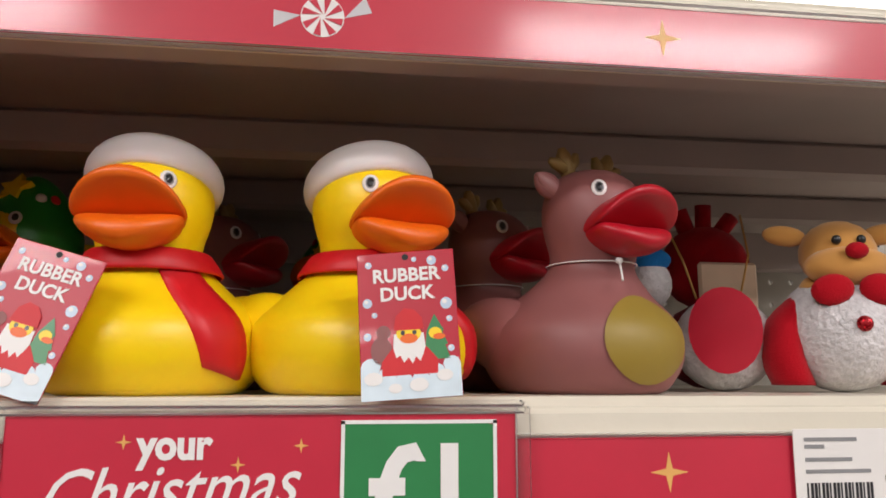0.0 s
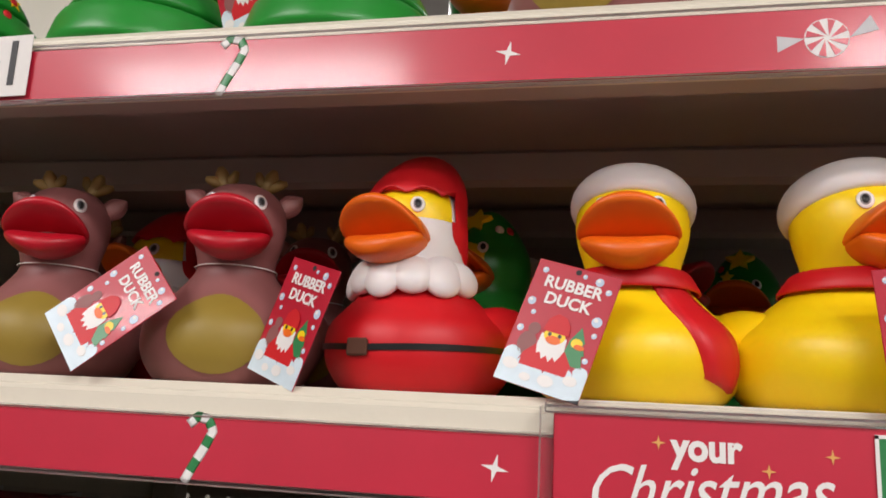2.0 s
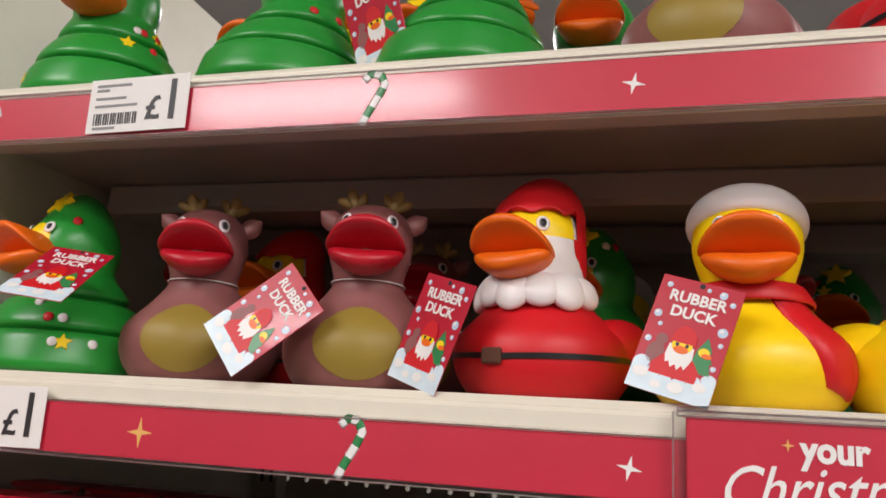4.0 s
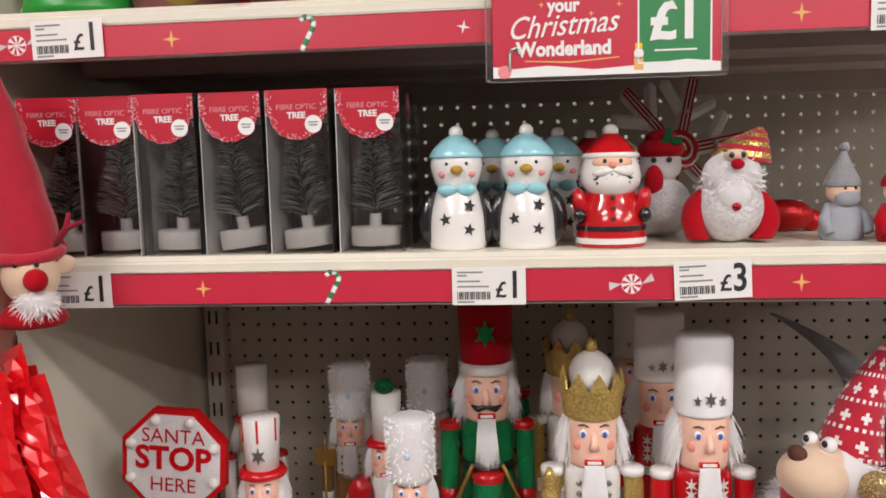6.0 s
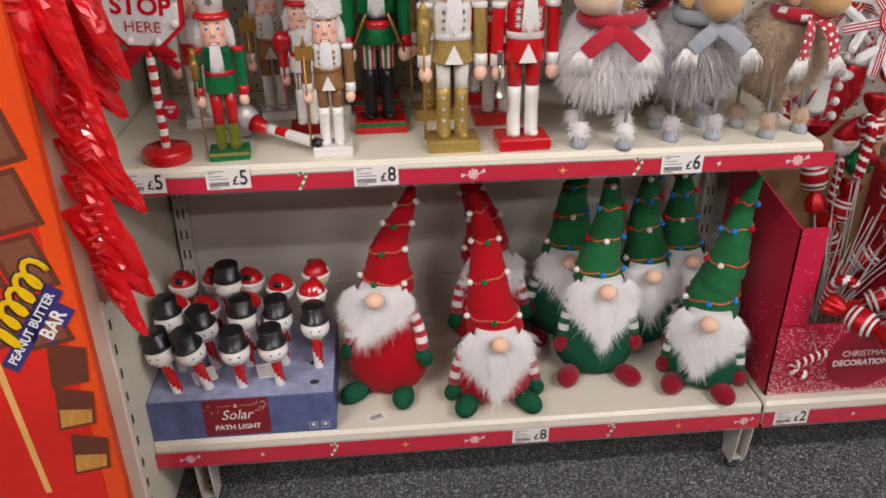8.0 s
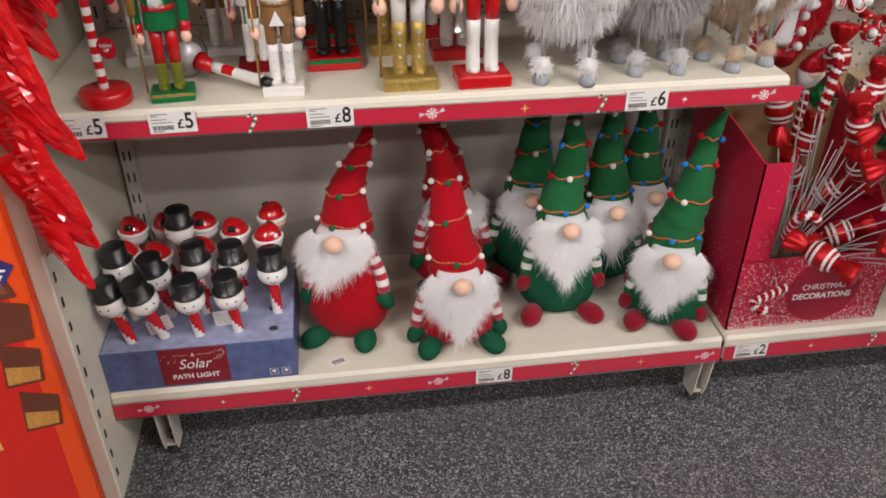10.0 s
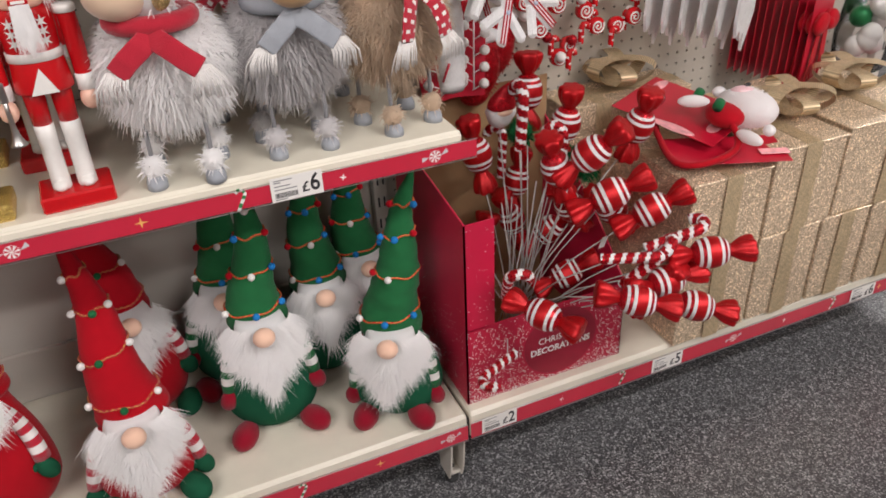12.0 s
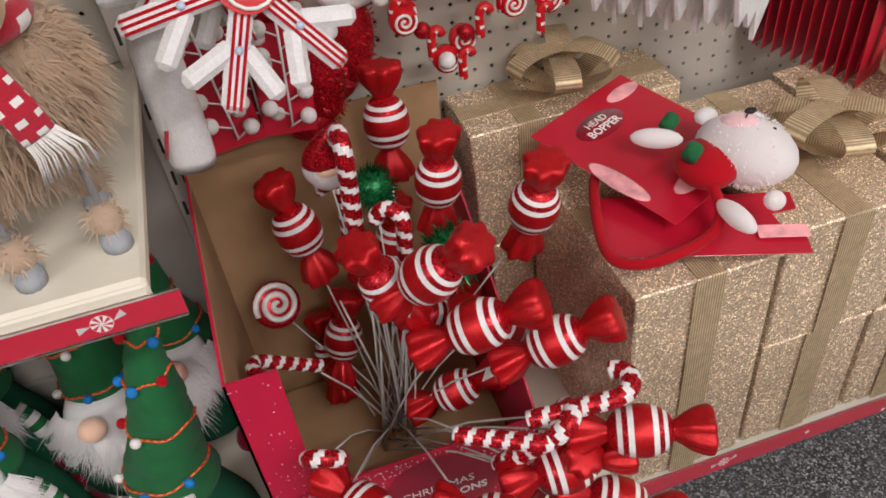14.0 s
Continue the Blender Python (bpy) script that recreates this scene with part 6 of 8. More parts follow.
# ---------------------------------------------------------------- plush moose
def moose(x, y, rz, fur, muzzle, hat, scarf, label, s=1.0, n=2600, head=(0, 0, 0), hatbend=(0.0, 0.0), seed=3, group="plush moose", hath=0.105):
    ob = thing("plush_moose", label, "plush moose", pose(x, y, ZN, 0, 0, rz) @ Matrix.Scale(s, 4), group)
    rr = random.Random(seed)
    g = G().ell((0, 0, 0.145), (0.074, 0.064, 0.068), seg=24, n=14)
    fuzz(g, (0, 0, 0.145), (0.071, 0.062, 0.066), n * 2, 0.025, 0.0007, 0.8, 0, rr, lambda d: d.y < 0.45, 1.3)
    part("body", g, fur, ob, "shaggy round fur body")
    for i, (lx, ly) in enumerate(((-0.035, -0.03), (0.035, -0.032), (-0.04, 0.035), (0.04, 0.035))):
        leg = part("leg", G().tube([(lx, ly, 0.10), (lx, ly - 0.002, 0.03)], 0.003, 6), KNITG, ob, "thin wire leg")
        g = G().ell((lx, ly - 0.004, 0.027), (0.014, 0.014, 0.0145))
        fuzz(g, (lx, ly - 0.004, 0.027), (0.013, 0.013, 0.013), 110, 0.011, 0.0007, 0.5, 0, rr)
        part("pompom", g, FURW if fur is FURW else fur, leg, "fluffy pompom ankle")
        part("hoof", G().loft([(0, lx, ly - 0.005, 0.0125, 0.0150), (0.008, lx, ly - 0.005, 0.0125, 0.0145), (0.018, lx, ly - 0.004, 0.009, 0.010)], 14), SCARFG, leg, "grey felt hoof")
    hd = part("head", fuzz(G().ell((0, 0, 0), (0.034, 0.034, 0.033)), (0, 0, 0), (0.033, 0.033, 0.032), 300, 0.012, 0.0009, 0.4, 0, rr, lambda d: d.y > -0.3), fur, ob, "fur head", pose(0, -0.035, 0.232, head[0], head[1], head[2]))
    part("muzzle", G().ell((0, -0.036, -0.006), (0.031, 0.034, 0.0265), seg=22, n=14).ell((0, -0.026, 0.008), (0.022, 0.024, 0.019)), muzzle, hd, "soft suede muzzle")
    part("nose", G().ell((0, -0.061, 0.013), (0.0095, 0.008, 0.0080)), DKBR, hd, "brown nose")
    for q in (-1, 1):
        part("ear", G().ell((q * 0.042, -0.008, -0.002), (0.013, 0.007, 0.017), rot=(0, q * 35, 0)), TAN if muzzle is TAN else mat("gold_ear", (0.4, 0.28, 0.12), 0.4, 0.3, glit=900) if "gold_ear" not in bpy.data.materials else bpy.data.materials["gold_ear"], hd)
        part("eye", G().ell((q * 0.0105, -0.034, 0.026), (0.008, 0.0065, 0.008)).ell((q * 0.0105, -0.0402, 0.0265), (0.0034, 0.0015, 0.0034), 1), [WHV, BLK], hd, "white goggle eye")
    hb = hatbend
    rings = []
    for i in range(31):
        t = i / 30
        rings.append((0.016 + hath * t, hb[0] * t * t, 0.008 + hb[1] * t * t, 0.029 * (1 - t) ** 0.75 + 0.0035, 0.028 * (1 - t) ** 0.75 + 0.0035))
    if hat == "red":
        part("hat", G().loft(rings, 48, lambda i, j: 1 if (i % 7 == 0 and j % 2) or (i % 7 == 3 and j % 6 < 3) or (i % 7 in (2, 4) and j % 6 == 1) else 0), [KNITR, YARN], hd, "red and white patterned knit hat")
    elif hat == "grey":
        part("hat", G().loft(rings, 48, lambda i, j: 1 if i in (4, 5, 6, 7, 8) and (j // 2 + i) % 4 == 0 else 2 if i in (3, 10) and j % 2 else 0), [KNITG, KNITR, YARN], hd, "grey knit hat with red pattern")
    else:
        part("hat", G().loft(rings, 24), KNITR, hd, "red knit hat")
        for q in (-1, 1):
            part("antler", G().tube([(q * 0.03, 0, 0.02), (q * 0.06, 0, 0.04), (q * 0.075, 0, 0.07)], [0.006, 0.007, 0.004], 8).tube([(q * 0.055, 0, 0.036), (q * 0.08, 0, 0.036)], [0.006, 0.003], 8), DKBR, hd, "dark felt antler")
    sm = dict(red=[KNITR], grey=[SCARFG], check=[KNITR, YARN])[scarf]
    chk = (lambda i, j: 1 if i % 5 < 2 and (j + (i // 5) * 2) % 4 < 2 else 0) if scarf == "check" else 0
    part("scarf", G().tube([(0.042 * math.cos(a), -0.030 + 0.036 * math.sin(a), 0.202) for a in [k * 0.1571 for k in range(41)]], 0.011, 12, chk), sm, ob, "knitted scarf")
    tails = ((-1, [(0.006, -0.068, 0.196), (-0.012, -0.083, 0.184), (-0.028, -0.087, 0.172), (-0.040, -0.087, 0.160)]), (1, [(-0.004, -0.070, 0.196), (0.016, -0.085, 0.184), (0.032, -0.089, 0.170), (0.046, -0.088, 0.158)]))
    if scarf == "check":
        tails = ((-1, [(-0.014, -0.066, 0.198), (-0.032, -0.083, 0.182), (-0.040, -0.088, 0.162), (-0.043, -0.088, 0.142)]), (1, [(-0.004, -0.070, 0.198), (0.004, -0.088, 0.182), (0.011, -0.094, 0.161), (0.016, -0.093, 0.140)]))
    for q, pts in tails:
        part("scarf_tail", G().tube([tuple(Vector(pts[i]).lerp(Vector(pts[i + 1]), f / 9)) for i in range(3) for f in range(9)] + [pts[3]], 0.0125, 20, chk, flat=0.2, up=(0.1, -1, 0.2)), sm, ob)
        g = G()
        for k in range(22):
            a = pts[-1]
            dx, jt = (k - 10.5) * 0.0011, rr.uniform(-0.004, 0.004)
            g.tube([(a[0] + dx, a[1] + 0.001, a[2] + 0.003), (a[0] + dx * 1.5 + q * 0.008 + jt * 0.4, a[1] - 0.004, a[2] - 0.014), (a[0] + dx * 1.7 + q * 0.009 + jt, a[1] - 0.001, a[2] - 0.032 + jt)], 0.0007, 5)
        part("fringe", g, YARN, ob, "white yarn fringe")
    return ob


moose(0.873, 0.060, -10, FURW, SUEDE, "red", "red", "white shaggy plush moose in red patterned hat and scarf", 1.06, 3400, (-14, -2, -50), (0.012, 0.015), 3, hath=0.115)
moose(1.030, 0.080, 0, FURG, TAN, "grey", "grey", "grey shaggy plush moose in grey knit hat and scarf", 1.04, 3000, (0, 0, 6), (-0.02, 0.02), 4, hath=0.17)
moose(1.185, 0.085, 18, FURB, TAN, "plain", "check", "brown plush moose with red checked scarf and antlers", 1.04, 2800, (0, 0, 6), (0.0, 0.03), 5, hath=0.07)
# back-row moose take dark brown muzzles for the shade they stand in
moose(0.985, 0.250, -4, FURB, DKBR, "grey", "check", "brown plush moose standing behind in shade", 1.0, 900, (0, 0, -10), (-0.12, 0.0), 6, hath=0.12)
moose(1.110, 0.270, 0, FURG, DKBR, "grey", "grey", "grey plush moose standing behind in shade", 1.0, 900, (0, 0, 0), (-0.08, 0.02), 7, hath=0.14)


# ---------------------------------------------------------------- gnomes
def gnome(x, y, rz, red, label, seed, lean=(0, 0), hath=0.23, s=1.0, back=False, hatrough=False, bh=1.25, beard=1.0, sweep=0.0, feet=((-0.062, 22), (0.062, -22)), hr=0.052):
    """bh stretches the stuffed body; sweep blows the beard aside."""
    ob = thing("gnome", label, "gnome", pose(x, y, ZB, 0, 0, rz) @ Matrix.Scale(s, 4), "gnomes in red" if red else "gnomes in green")
    rr = random.Random(seed)
    bodym, hatm = (FELTRD, FELTR) if red else (FELTGD, FELTG)
    mit, shoe = (FELTGD, FELTGD) if red else (FELTRD, FELTRD)
    part("body", G().loft([(z * bh, cx, cy, rx, ry) for z, cx, cy, rx, ry in ((0.002, 0, 0, 0.040, 0.038), (0.009, 0, 0, 0.062, 0.057), (0.032, 0, 0, 0.083, 0.073), (0.066, 0, 0, 0.0845, 0.074), (0.105, 0, 0, 0.072, 0.063), (0.145, 0, 0, 0.055, 0.05), (0.180, 0, 0, 0.044, 0.040))], 28, fine=3, wob=lambda t, a: 1 + 0.012 * math.sin(2 * a + 9 * t) + 0.008 * math.sin(5 * a + 17 * t)), FELTR if red else bodym, ob, "stuffed felt body")
    zs = 0.150 * bh
    for q in (-1, 1):
        bow = rr.uniform(0.8, 1.1)
        pts = [(q * (0.048 + 0.0062 * i * bow - 0.0003 * i * i), -0.014 - 0.0022 * i, zs - 0.010 - (0.0055 + 0.0006 * i) * i) for i in range(9)]
        arm = part("arm", G().tube(pts, [0.0115 + 0.0002 * i for i in range(9)], 14, lambda i, j: i % 2), [YARN, KNITR if red else FELTG], ob, "striped knitted arm")
        e = pts[-1]
        part("mitten", G().ell((e[0] + q * 0.004, e[1] - 0.004, e[2] - 0.019), (0.0165, 0.0135, 0.023), rot=(10, -q * 16, 0)).ell((e[0] - q * 0.010, e[1] - 0.008, e[2] - 0.012), (0.006, 0.006, 0.010), rot=(0, q * 30, 0)), mit, arm)
    for fx, turn in feet:
        part("foot", G().loft([(-0.034, 0, 0, 0.004, 0.004), (-0.028, 0, 0, 0.0165, 0.0150), (-0.008, 0, 0, 0.0225, 0.0195), (0.012, 0, 0, 0.0210, 0.0190), (0.026, 0, 0, 0.0130, 0.0130), (0.031, 0, 0, 0.003, 0.003)], 18, 0, pose(fx, -0.074, 0.0195, 84, 0, turn), fine=3), shoe, ob, "stuffed felt foot")
    # beard
    zt, dz = 0.186 * bh, 0.115 * beard
    g = G().loft([(zt - dz, sweep * 0.030, -0.080, 0.006, 0.006), (zt - dz * 0.86, sweep * 0.028, -0.076, 0.018, 0.014), (zt - dz * 0.62, sweep * 0.020, -0.068, 0.032, 0.019), (zt - dz * 0.36, sweep * 0.010, -0.056, 0.043, 0.022), (zt - dz * 0.12, 0, -0.042, 0.046, 0.024), (zt + 0.004, 0, -0.030, 0.038, 0.020)], 22, fine=2)
    for _ in range(5600 if not back else 1800):
        a = rr.uniform(-1.65, 1.65)
        lo = zt - dz * (0.92 - 0.50 * abs(math.sin(a)) ** 1.3)
        zz = lo + (zt - lo) * rr.random() ** 0.85
        k = max(0.0, (zz - zt + dz) / dz)
        rx, cy, ry = 0.050 * min(1, 0.12 + 1.15 * k), -0.080 + 0.042 * k, 0.012 + 0.016 * k
        p = (rx * math.sin(a) + sweep * 0.030 * (1 - k), cy - ry * math.cos(a), zz)
        tuft = 0.55 * math.sin(9 * a + 31 * zz) * math.sin(47 * zz + seed)
        g.strand(p, (math.sin(a) * (0.12 + 0.62 * k) + tuft * 0.45 + rr.gauss(0, 0.24) + sweep * 0.3, -0.18 + rr.uniform(-0.25, 0.1), -0.80 + rr.uniform(-0.2, 0.45)), rr.uniform(0.016, 0.044) * (1.35 if rr.random() < 0.08 else 1), 0.00055, 0.3, 0, (math.sin(a) * 0.8 + tuft * 0.6, -math.cos(a), 0.45))
    part("beard", g, FURW, ob, "long white fluffy beard")
    # hat, a tall soft cone with a turned brim
    lx, ly = lean
    zb = 0.170 * bh
    rings = []
    for i in range(40):
        t = i / 39
        w = hr * ((1 - t) ** 0.80 * 0.93 + 0.07) * (1.0 + 0.05 * math.exp(-((t - 0.10) / 0.06) ** 2))
        if t < 0.04:
            w *= 1.06
        rings.append((zb + hath * t, lx * t ** 1.5 + 0.004 * math.sin(9 * t + seed), 0.002 + ly * t ** 1.5, w, w * 0.94))
    ro = 0.040 if hatrough else 0.014
    hat = part("hat", G().loft(rings, 40, 0, wob=lambda t, a: 1 + ro * math.sin(3 * a + 22 * t) * 0.6 + ro * 0.7 * math.sin(55 * t + 2 * a + seed) + (ro * 0.6 * math.sin(95 * t - 3 * a) if hatrough else 0.004 * math.sin(70 * t + a))), hatm, ob, "tall pointed felt hat")

    def on_hat(t, a, off):
        i = min(38, int(t * 39))
        f = t * 39 - i
        z, cx, cy, rx, ry = [u * (1 - f) + v * f for u, v in zip(rings[i], rings[i + 1])]
        return (cx + (rx + off) * math.sin(a), cy - (ry + off) * math.cos(a), z)

    for t0, dt in ((0.13, 0.05), (0.40, 0.05), (0.64, 0.05), (0.82, 0.04)):
        sl = rr.uniform(-1, 1) * 0.6 + 0.5
        pts = [on_hat(t0 + dt * sl * math.sin(a) * 0.6 + 0.008 * math.sin(5 * a + t0 * 20), a, 0.0018) for a in [-2.0 + 0.1 * k for k in range(41)]]
        part("twisted_cord", G().tube(pts, 0.0017, 8, lambda i, j: (i + j // 2) % 2), [CORD, KNITR if red else REDV], hat, "twisted gold and red cord")
        for k, a in enumerate((-1.15, -0.15, 0.95)):
            if rr.random() < 0.85:
                col = (YARN, FELTG, YARN, FELTG)[k] if red else (FELTR, YARN, POMB, POMB)[(k + int(t0 * 10)) % 4]
                c = on_hat(t0 + dt * sl * math.sin(a) * 0.6, a + rr.uniform(-0.15, 0.15), 0.006)
                pm = G().ell(c, (0.0064, 0.0062, 0.0064), seg=12, n=8)
                part("pompom", pm, col, hat)
    if red and not back:
        tip = rings[-1]
        part("hat_star", G().slab(star(0.015, 0.007, 5), 0.006), GLGOLD, hat, "gold star on the tip", pose(tip[1], tip[2] - 0.004, tip[0] + 0.006, -20, 15, 10))
    part("nose", G().ell((0, -0.086, 0.183 * bh), (0.0185, 0.0165, 0.0165), seg=20, n=12), NOSE, ob, "round peach nose")
    return ob


gnome(0.492, 0.168, -14, True, "red felt gnome with white beard and tall hat", 1, (0.065, 0.0), 0.232, 1.0, bh=1.38, beard=0.84, sweep=-0.8, feet=((-0.058, -34), (0.046, 4)))
gnome(0.706, 0.118, 0, True, "bright red felt gnome leaning with long white beard", 2, (-0.030, 0.105), 0.275, 1.0, bh=0.93, beard=1.14, feet=((-0.062, -26), (0.066, 24)), hr=0.0545)
gnome(0.938, 0.190, -4, False, "green felt gnome with beaded tall hat", 3, (0.022, 0.02), 0.255, 1.0, bh=1.26, beard=1.12, feet=((-0.064, -22), (0.064, 28)), hr=0.050)
gnome(1.158, 0.118, -26, False, "green felt gnome with rough wrinkled hat", 4, (0.048, 0.028), 0.290, 1.0, hatrough=True, bh=1.0, beard=1.05, sweep=-0.3, feet=((-0.052, -6), (0.05, 30)), hr=0.054)
gnome(0.722, 0.322, 8, True, "red felt gnome standing behind in shade", 5, (-0.060, 0.02), 0.250, 1.0, True, bh=1.25)
gnome(0.905, 0.338, -8, False, "green felt gnome standing behind in shade", 6, (0.03, 0.02), 0.25, 1.0, True, bh=1.2)
gnome(1.072, 0.298, -4, False, "green felt gnome standing behind in shade", 7, (-0.008, 0.02), 0.25, 1.0, True, bh=1.08)
gnome(1.172, 0.352, 0, False, "green felt gnome at the back in shade", 8, (-0.02, 0.0), 0.24, 0.98, True, bh=1.1)

ob = thing("paper_tag", "small white paper tag lying on base shelf", "paper tag", pose(0.462, 0.052, ZB + 0.0006, 0, 0, 22))
part("paper", G().box((0, 0, 0), (0.042, 0.026, 0.0006), 0.0002), PAPER, ob)
g = G()
for i in range(12):
    g.box((-0.012 + i * 0.0021, -0.001, 0.0005), (0.0012 if i % 3 else 0.0007, 0.013, 0.0002), 0.0001)
tagged(part("barcode", g, INK, ob), kind="stuff")

# ---------------------------------------------------------------- solar path lights in their tray
ob = thing("display_tray", "blue printed cardboard display tray for path lights", "display tray", pose(0.208, 0.022, ZB))
W, D2, H3 = 0.350, 0.262, 0.092
part("front", G().box((0, 0.001, H3 / 2), (W, 0.002, H3), 0.0006), NIGHT, ob, "night blue printed front")
part("side", G().box((-W / 2, D2 / 2, H3 / 2), (0.002, D2, H3), 0.0006), NIGHT, ob)
part("side", G().box((W / 2, D2 / 2, H3 / 2), (0.002, D2, H3), 0.0006), NIGHT, ob)
part("top", G().box((0, D2 / 2 + 0.001, H3 - 0.002), (W, D2, 0.003), 0.0008), NIGHT2, ob, "pale blue snowy top")
pl = part("name_panel", G().slab(rect(-0.062, 0.006, 0.062, H3 - 0.001), 0.0008), MAROON, ob, "maroon name panel", pose(-0.012, -0.0012, 0))
text("lettering", "Solar", 0.032, WHITE, pl, pose(0, -0.0005, 0.053), shear=0.3, squeeze=0.9)
text("lettering", "PATH LIGHT", 0.0155, WHITE, pl, pose(0, -0.0005, 0.024), bold=0.0004)
g = G().slab(rect(-0.035, 0.075, -0.008, 0.0757), 0.0002).slab(rect(0.008, 0.075, 0.035, 0.0757), 0.0002).slab([(-0.004, 0.072), (0.004, 0.072), (0, 0.081)], 0.0002)
rr = random.Random(2)
for k in range(26):
    cx, cz = rr.choice((-1, 1)) * rr.uniform(0.03, 0.058), rr.uniform(0.055, 0.086)
    g.slab(oval(0.0012, 0.0012, 6, cx, cz), 0.0002)
part("gold_specks", g, SUEDE, pl, at=pose(0, -0.0006, 0))
g = G()
for cx in (0.132, 0.155):
    for a in (rect(cx - 0.008, 0.008, cx + 0.008, 0.0088), rect(cx - 0.008, 0.0232, cx + 0.008, 0.024), rect(cx - 0.008, 0.008, cx - 0.0072, 0.024), rect(cx + 0.0072, 0.008, cx + 0.008, 0.024), oval(0.004, 0.004, 10, cx, 0.017)):
        g.slab(a, 0.0002)
part("recycling_mark", g, WHITE, ob, at=pose(0, -0.0006, 0))
for hx, hy in ((0.138, 0.036), (0.135, 0.10)):
    part("hole", G().loft([(H3, hx, hy, 0.009, 0.007), (H3 + 0.0004, hx, hy, 0.009, 0.007)], 16), DARK, ob)


def path_light(x, y, hz, kind, lean, rz, label):
    """A striped stake with a snowman or Santa head; hz is the height of the head's middle."""
    ob = thing("path_light", label, "path light", pose(x, y, ZB + H3, lean[0], lean[1], rz), "solar path lights")
    n = 12
    part("stake", G().tube([(0, 0, hz * i / n - 0.02 * (1 - i / n)) for i in range(n + 1)], [0.0095 + 0.0012 * i / n for i in range(n + 1)], 12, lambda i, j: 1 if (j + i) % 12 < 6 else 0), [WHL, REDL], ob, "white and red twisted stake")
    hd = part("head", G().ell((0, 0, hz), (0.0285, 0.0285, 0.026), seg=22, n=12), GLASSY, ob, "white snowman head" if kind == "snow" else "Santa head")
    if kind == "snow":
        part("hat", G().loft([(hz + 0.013, 0, 0.003, 0.027, 0.027), (hz + 0.015, 0, 0.003, 0.0295, 0.0295), (hz + 0.018, 0, 0.003, 0.0275, 0.0275), (hz + 0.020, 0, 0.003, 0.0215, 0.0215), (hz + 0.046, 0, 0.003, 0.0235, 0.0235), (hz + 0.048, 0, 0.003, 0.021, 0.021)], 24), BLK, hd, "black top hat")
        part("collar", G().loft([(hz - 0.022, 0, 0, 0.012, 0.012), (hz - 0.018, 0, 0, 0.016, 0.016), (hz - 0.013, 0, 0, 0.021, 0.021)], 18), REDL, hd, "red collar")
        for q in (-1, 1):
            part("eye", G().ell((q * 0.008, -0.0270, hz + 0.004), (0.0018, 0.0012, 0.002)), BLK, hd)
        part("mouth", G().tube([(-0.007, -0.0272, hz - 0.006), (0, -0.0275, hz - 0.009), (0.007, -0.0272, hz - 0.006)], 0.0006, 5), BLK, hd)
    else:
        part("hat", G().loft([(hz + 0.006, 0, 0, 0.0265, 0.0265), (hz + 0.014, 0, 0, 0.026, 0.026), (hz + 0.026, 0.002, 0, 0.019, 0.019), (hz + 0.033, 0.006, 0, 0.009, 0.009), (hz + 0.035, 0.008, 0, 0.003, 0.003)], 20, fine=2), CRED, hd, "glossy red hat")
        part("hat_trim", G().tube([(0.0265 * math.cos(a), 0.0265 * math.sin(a), hz + 0.006) for a in [k * 0.3142 for k in range(21)]], 0.0045, 8), GLASSY, hd)
        part("face", G().ell((0, -0.017, hz - 0.003), (0.019, 0.0135, 0.009)), CFACE, hd)
        part("panel", G().box((0, 0.02, hz + 0.022), (0.016, 0.012, 0.012), 0.003), BLK, hd, "dark solar panel")
        part("bobble", G().ell((0.018, -0.012, hz + 0.016), (0.006, 0.006, 0.006)), GLASSY, hd)


SN, SA = "snowman solar path light in black top hat", "Santa solar path light in glossy red hat"
for x, y, hz, kind, lean, rz in ((0.085, 0.056, 0.092, "snow", (3, -10), -14), (0.143, 0.062, 0.100, "snow", (2, -14), 38), (0.208, 0.060, 0.084, "snow", (3, -3), 6), (0.280, 0.062, 0.084, "snow", (2, -4), 14),
                                (0.352, 0.112, 0.094, "snow", (0, 0), 4), (0.080, 0.128, 0.118, "snow", (0, -4), 0), (0.148, 0.128, 0.096, "snow", (0, -8), 30), (0.214, 0.130, 0.108, "snow", (0, -2), -20), (0.284, 0.130, 0.104, "snow", (0, -2), 20),
                                (0.178, 0.195, 0.150, "snow", (0, 0), -60), (0.068, 0.195, 0.100, "santa", (0, 0), 160), (0.131, 0.185, 0.098, "santa", (0, 0), 180), (0.216, 0.190, 0.098, "santa", (0, 0), 150), (0.280, 0.215, 0.122, "santa", (0, 0), 170),
                                (0.346, 0.172, 0.130, "santa", (0, 0), -10), (0.080, 0.245, 0.124, "santa", (0, 0), 170), (0.145, 0.250, 0.126, "santa", (0, 0), 180), (0.215, 0.250, 0.122, "santa", (0, 0), 170), (0.352, 0.235, 0.140, "santa", (0, 0), 30)):
    path_light(x, y, hz, kind, lean, rz, SN if kind == "snow" else SA)
for x, y, rz in ((0.135, 0.075, 10), (0.255, 0.08, -14)):
    ob = thing("product_tag", "white paper product tag with small print", "paper tag", pose(x, y, ZB + H3 + 0.018, -12, -14, rz))
    part("paper", G().box((0, 0, 0), (0.045, 0.0006, 0.03), 0.0002), PAPER, ob)
    g = G()
    for k in range(5):
        g.slab(rect(-0.018, -0.01 + k * 0.0045, 0.016 - 0.004 * (k % 2), -0.0088 + k * 0.0045), 0.0002)
    part("small_print", g, GREYINK, ob, at=pose(0, -0.0006, 0))

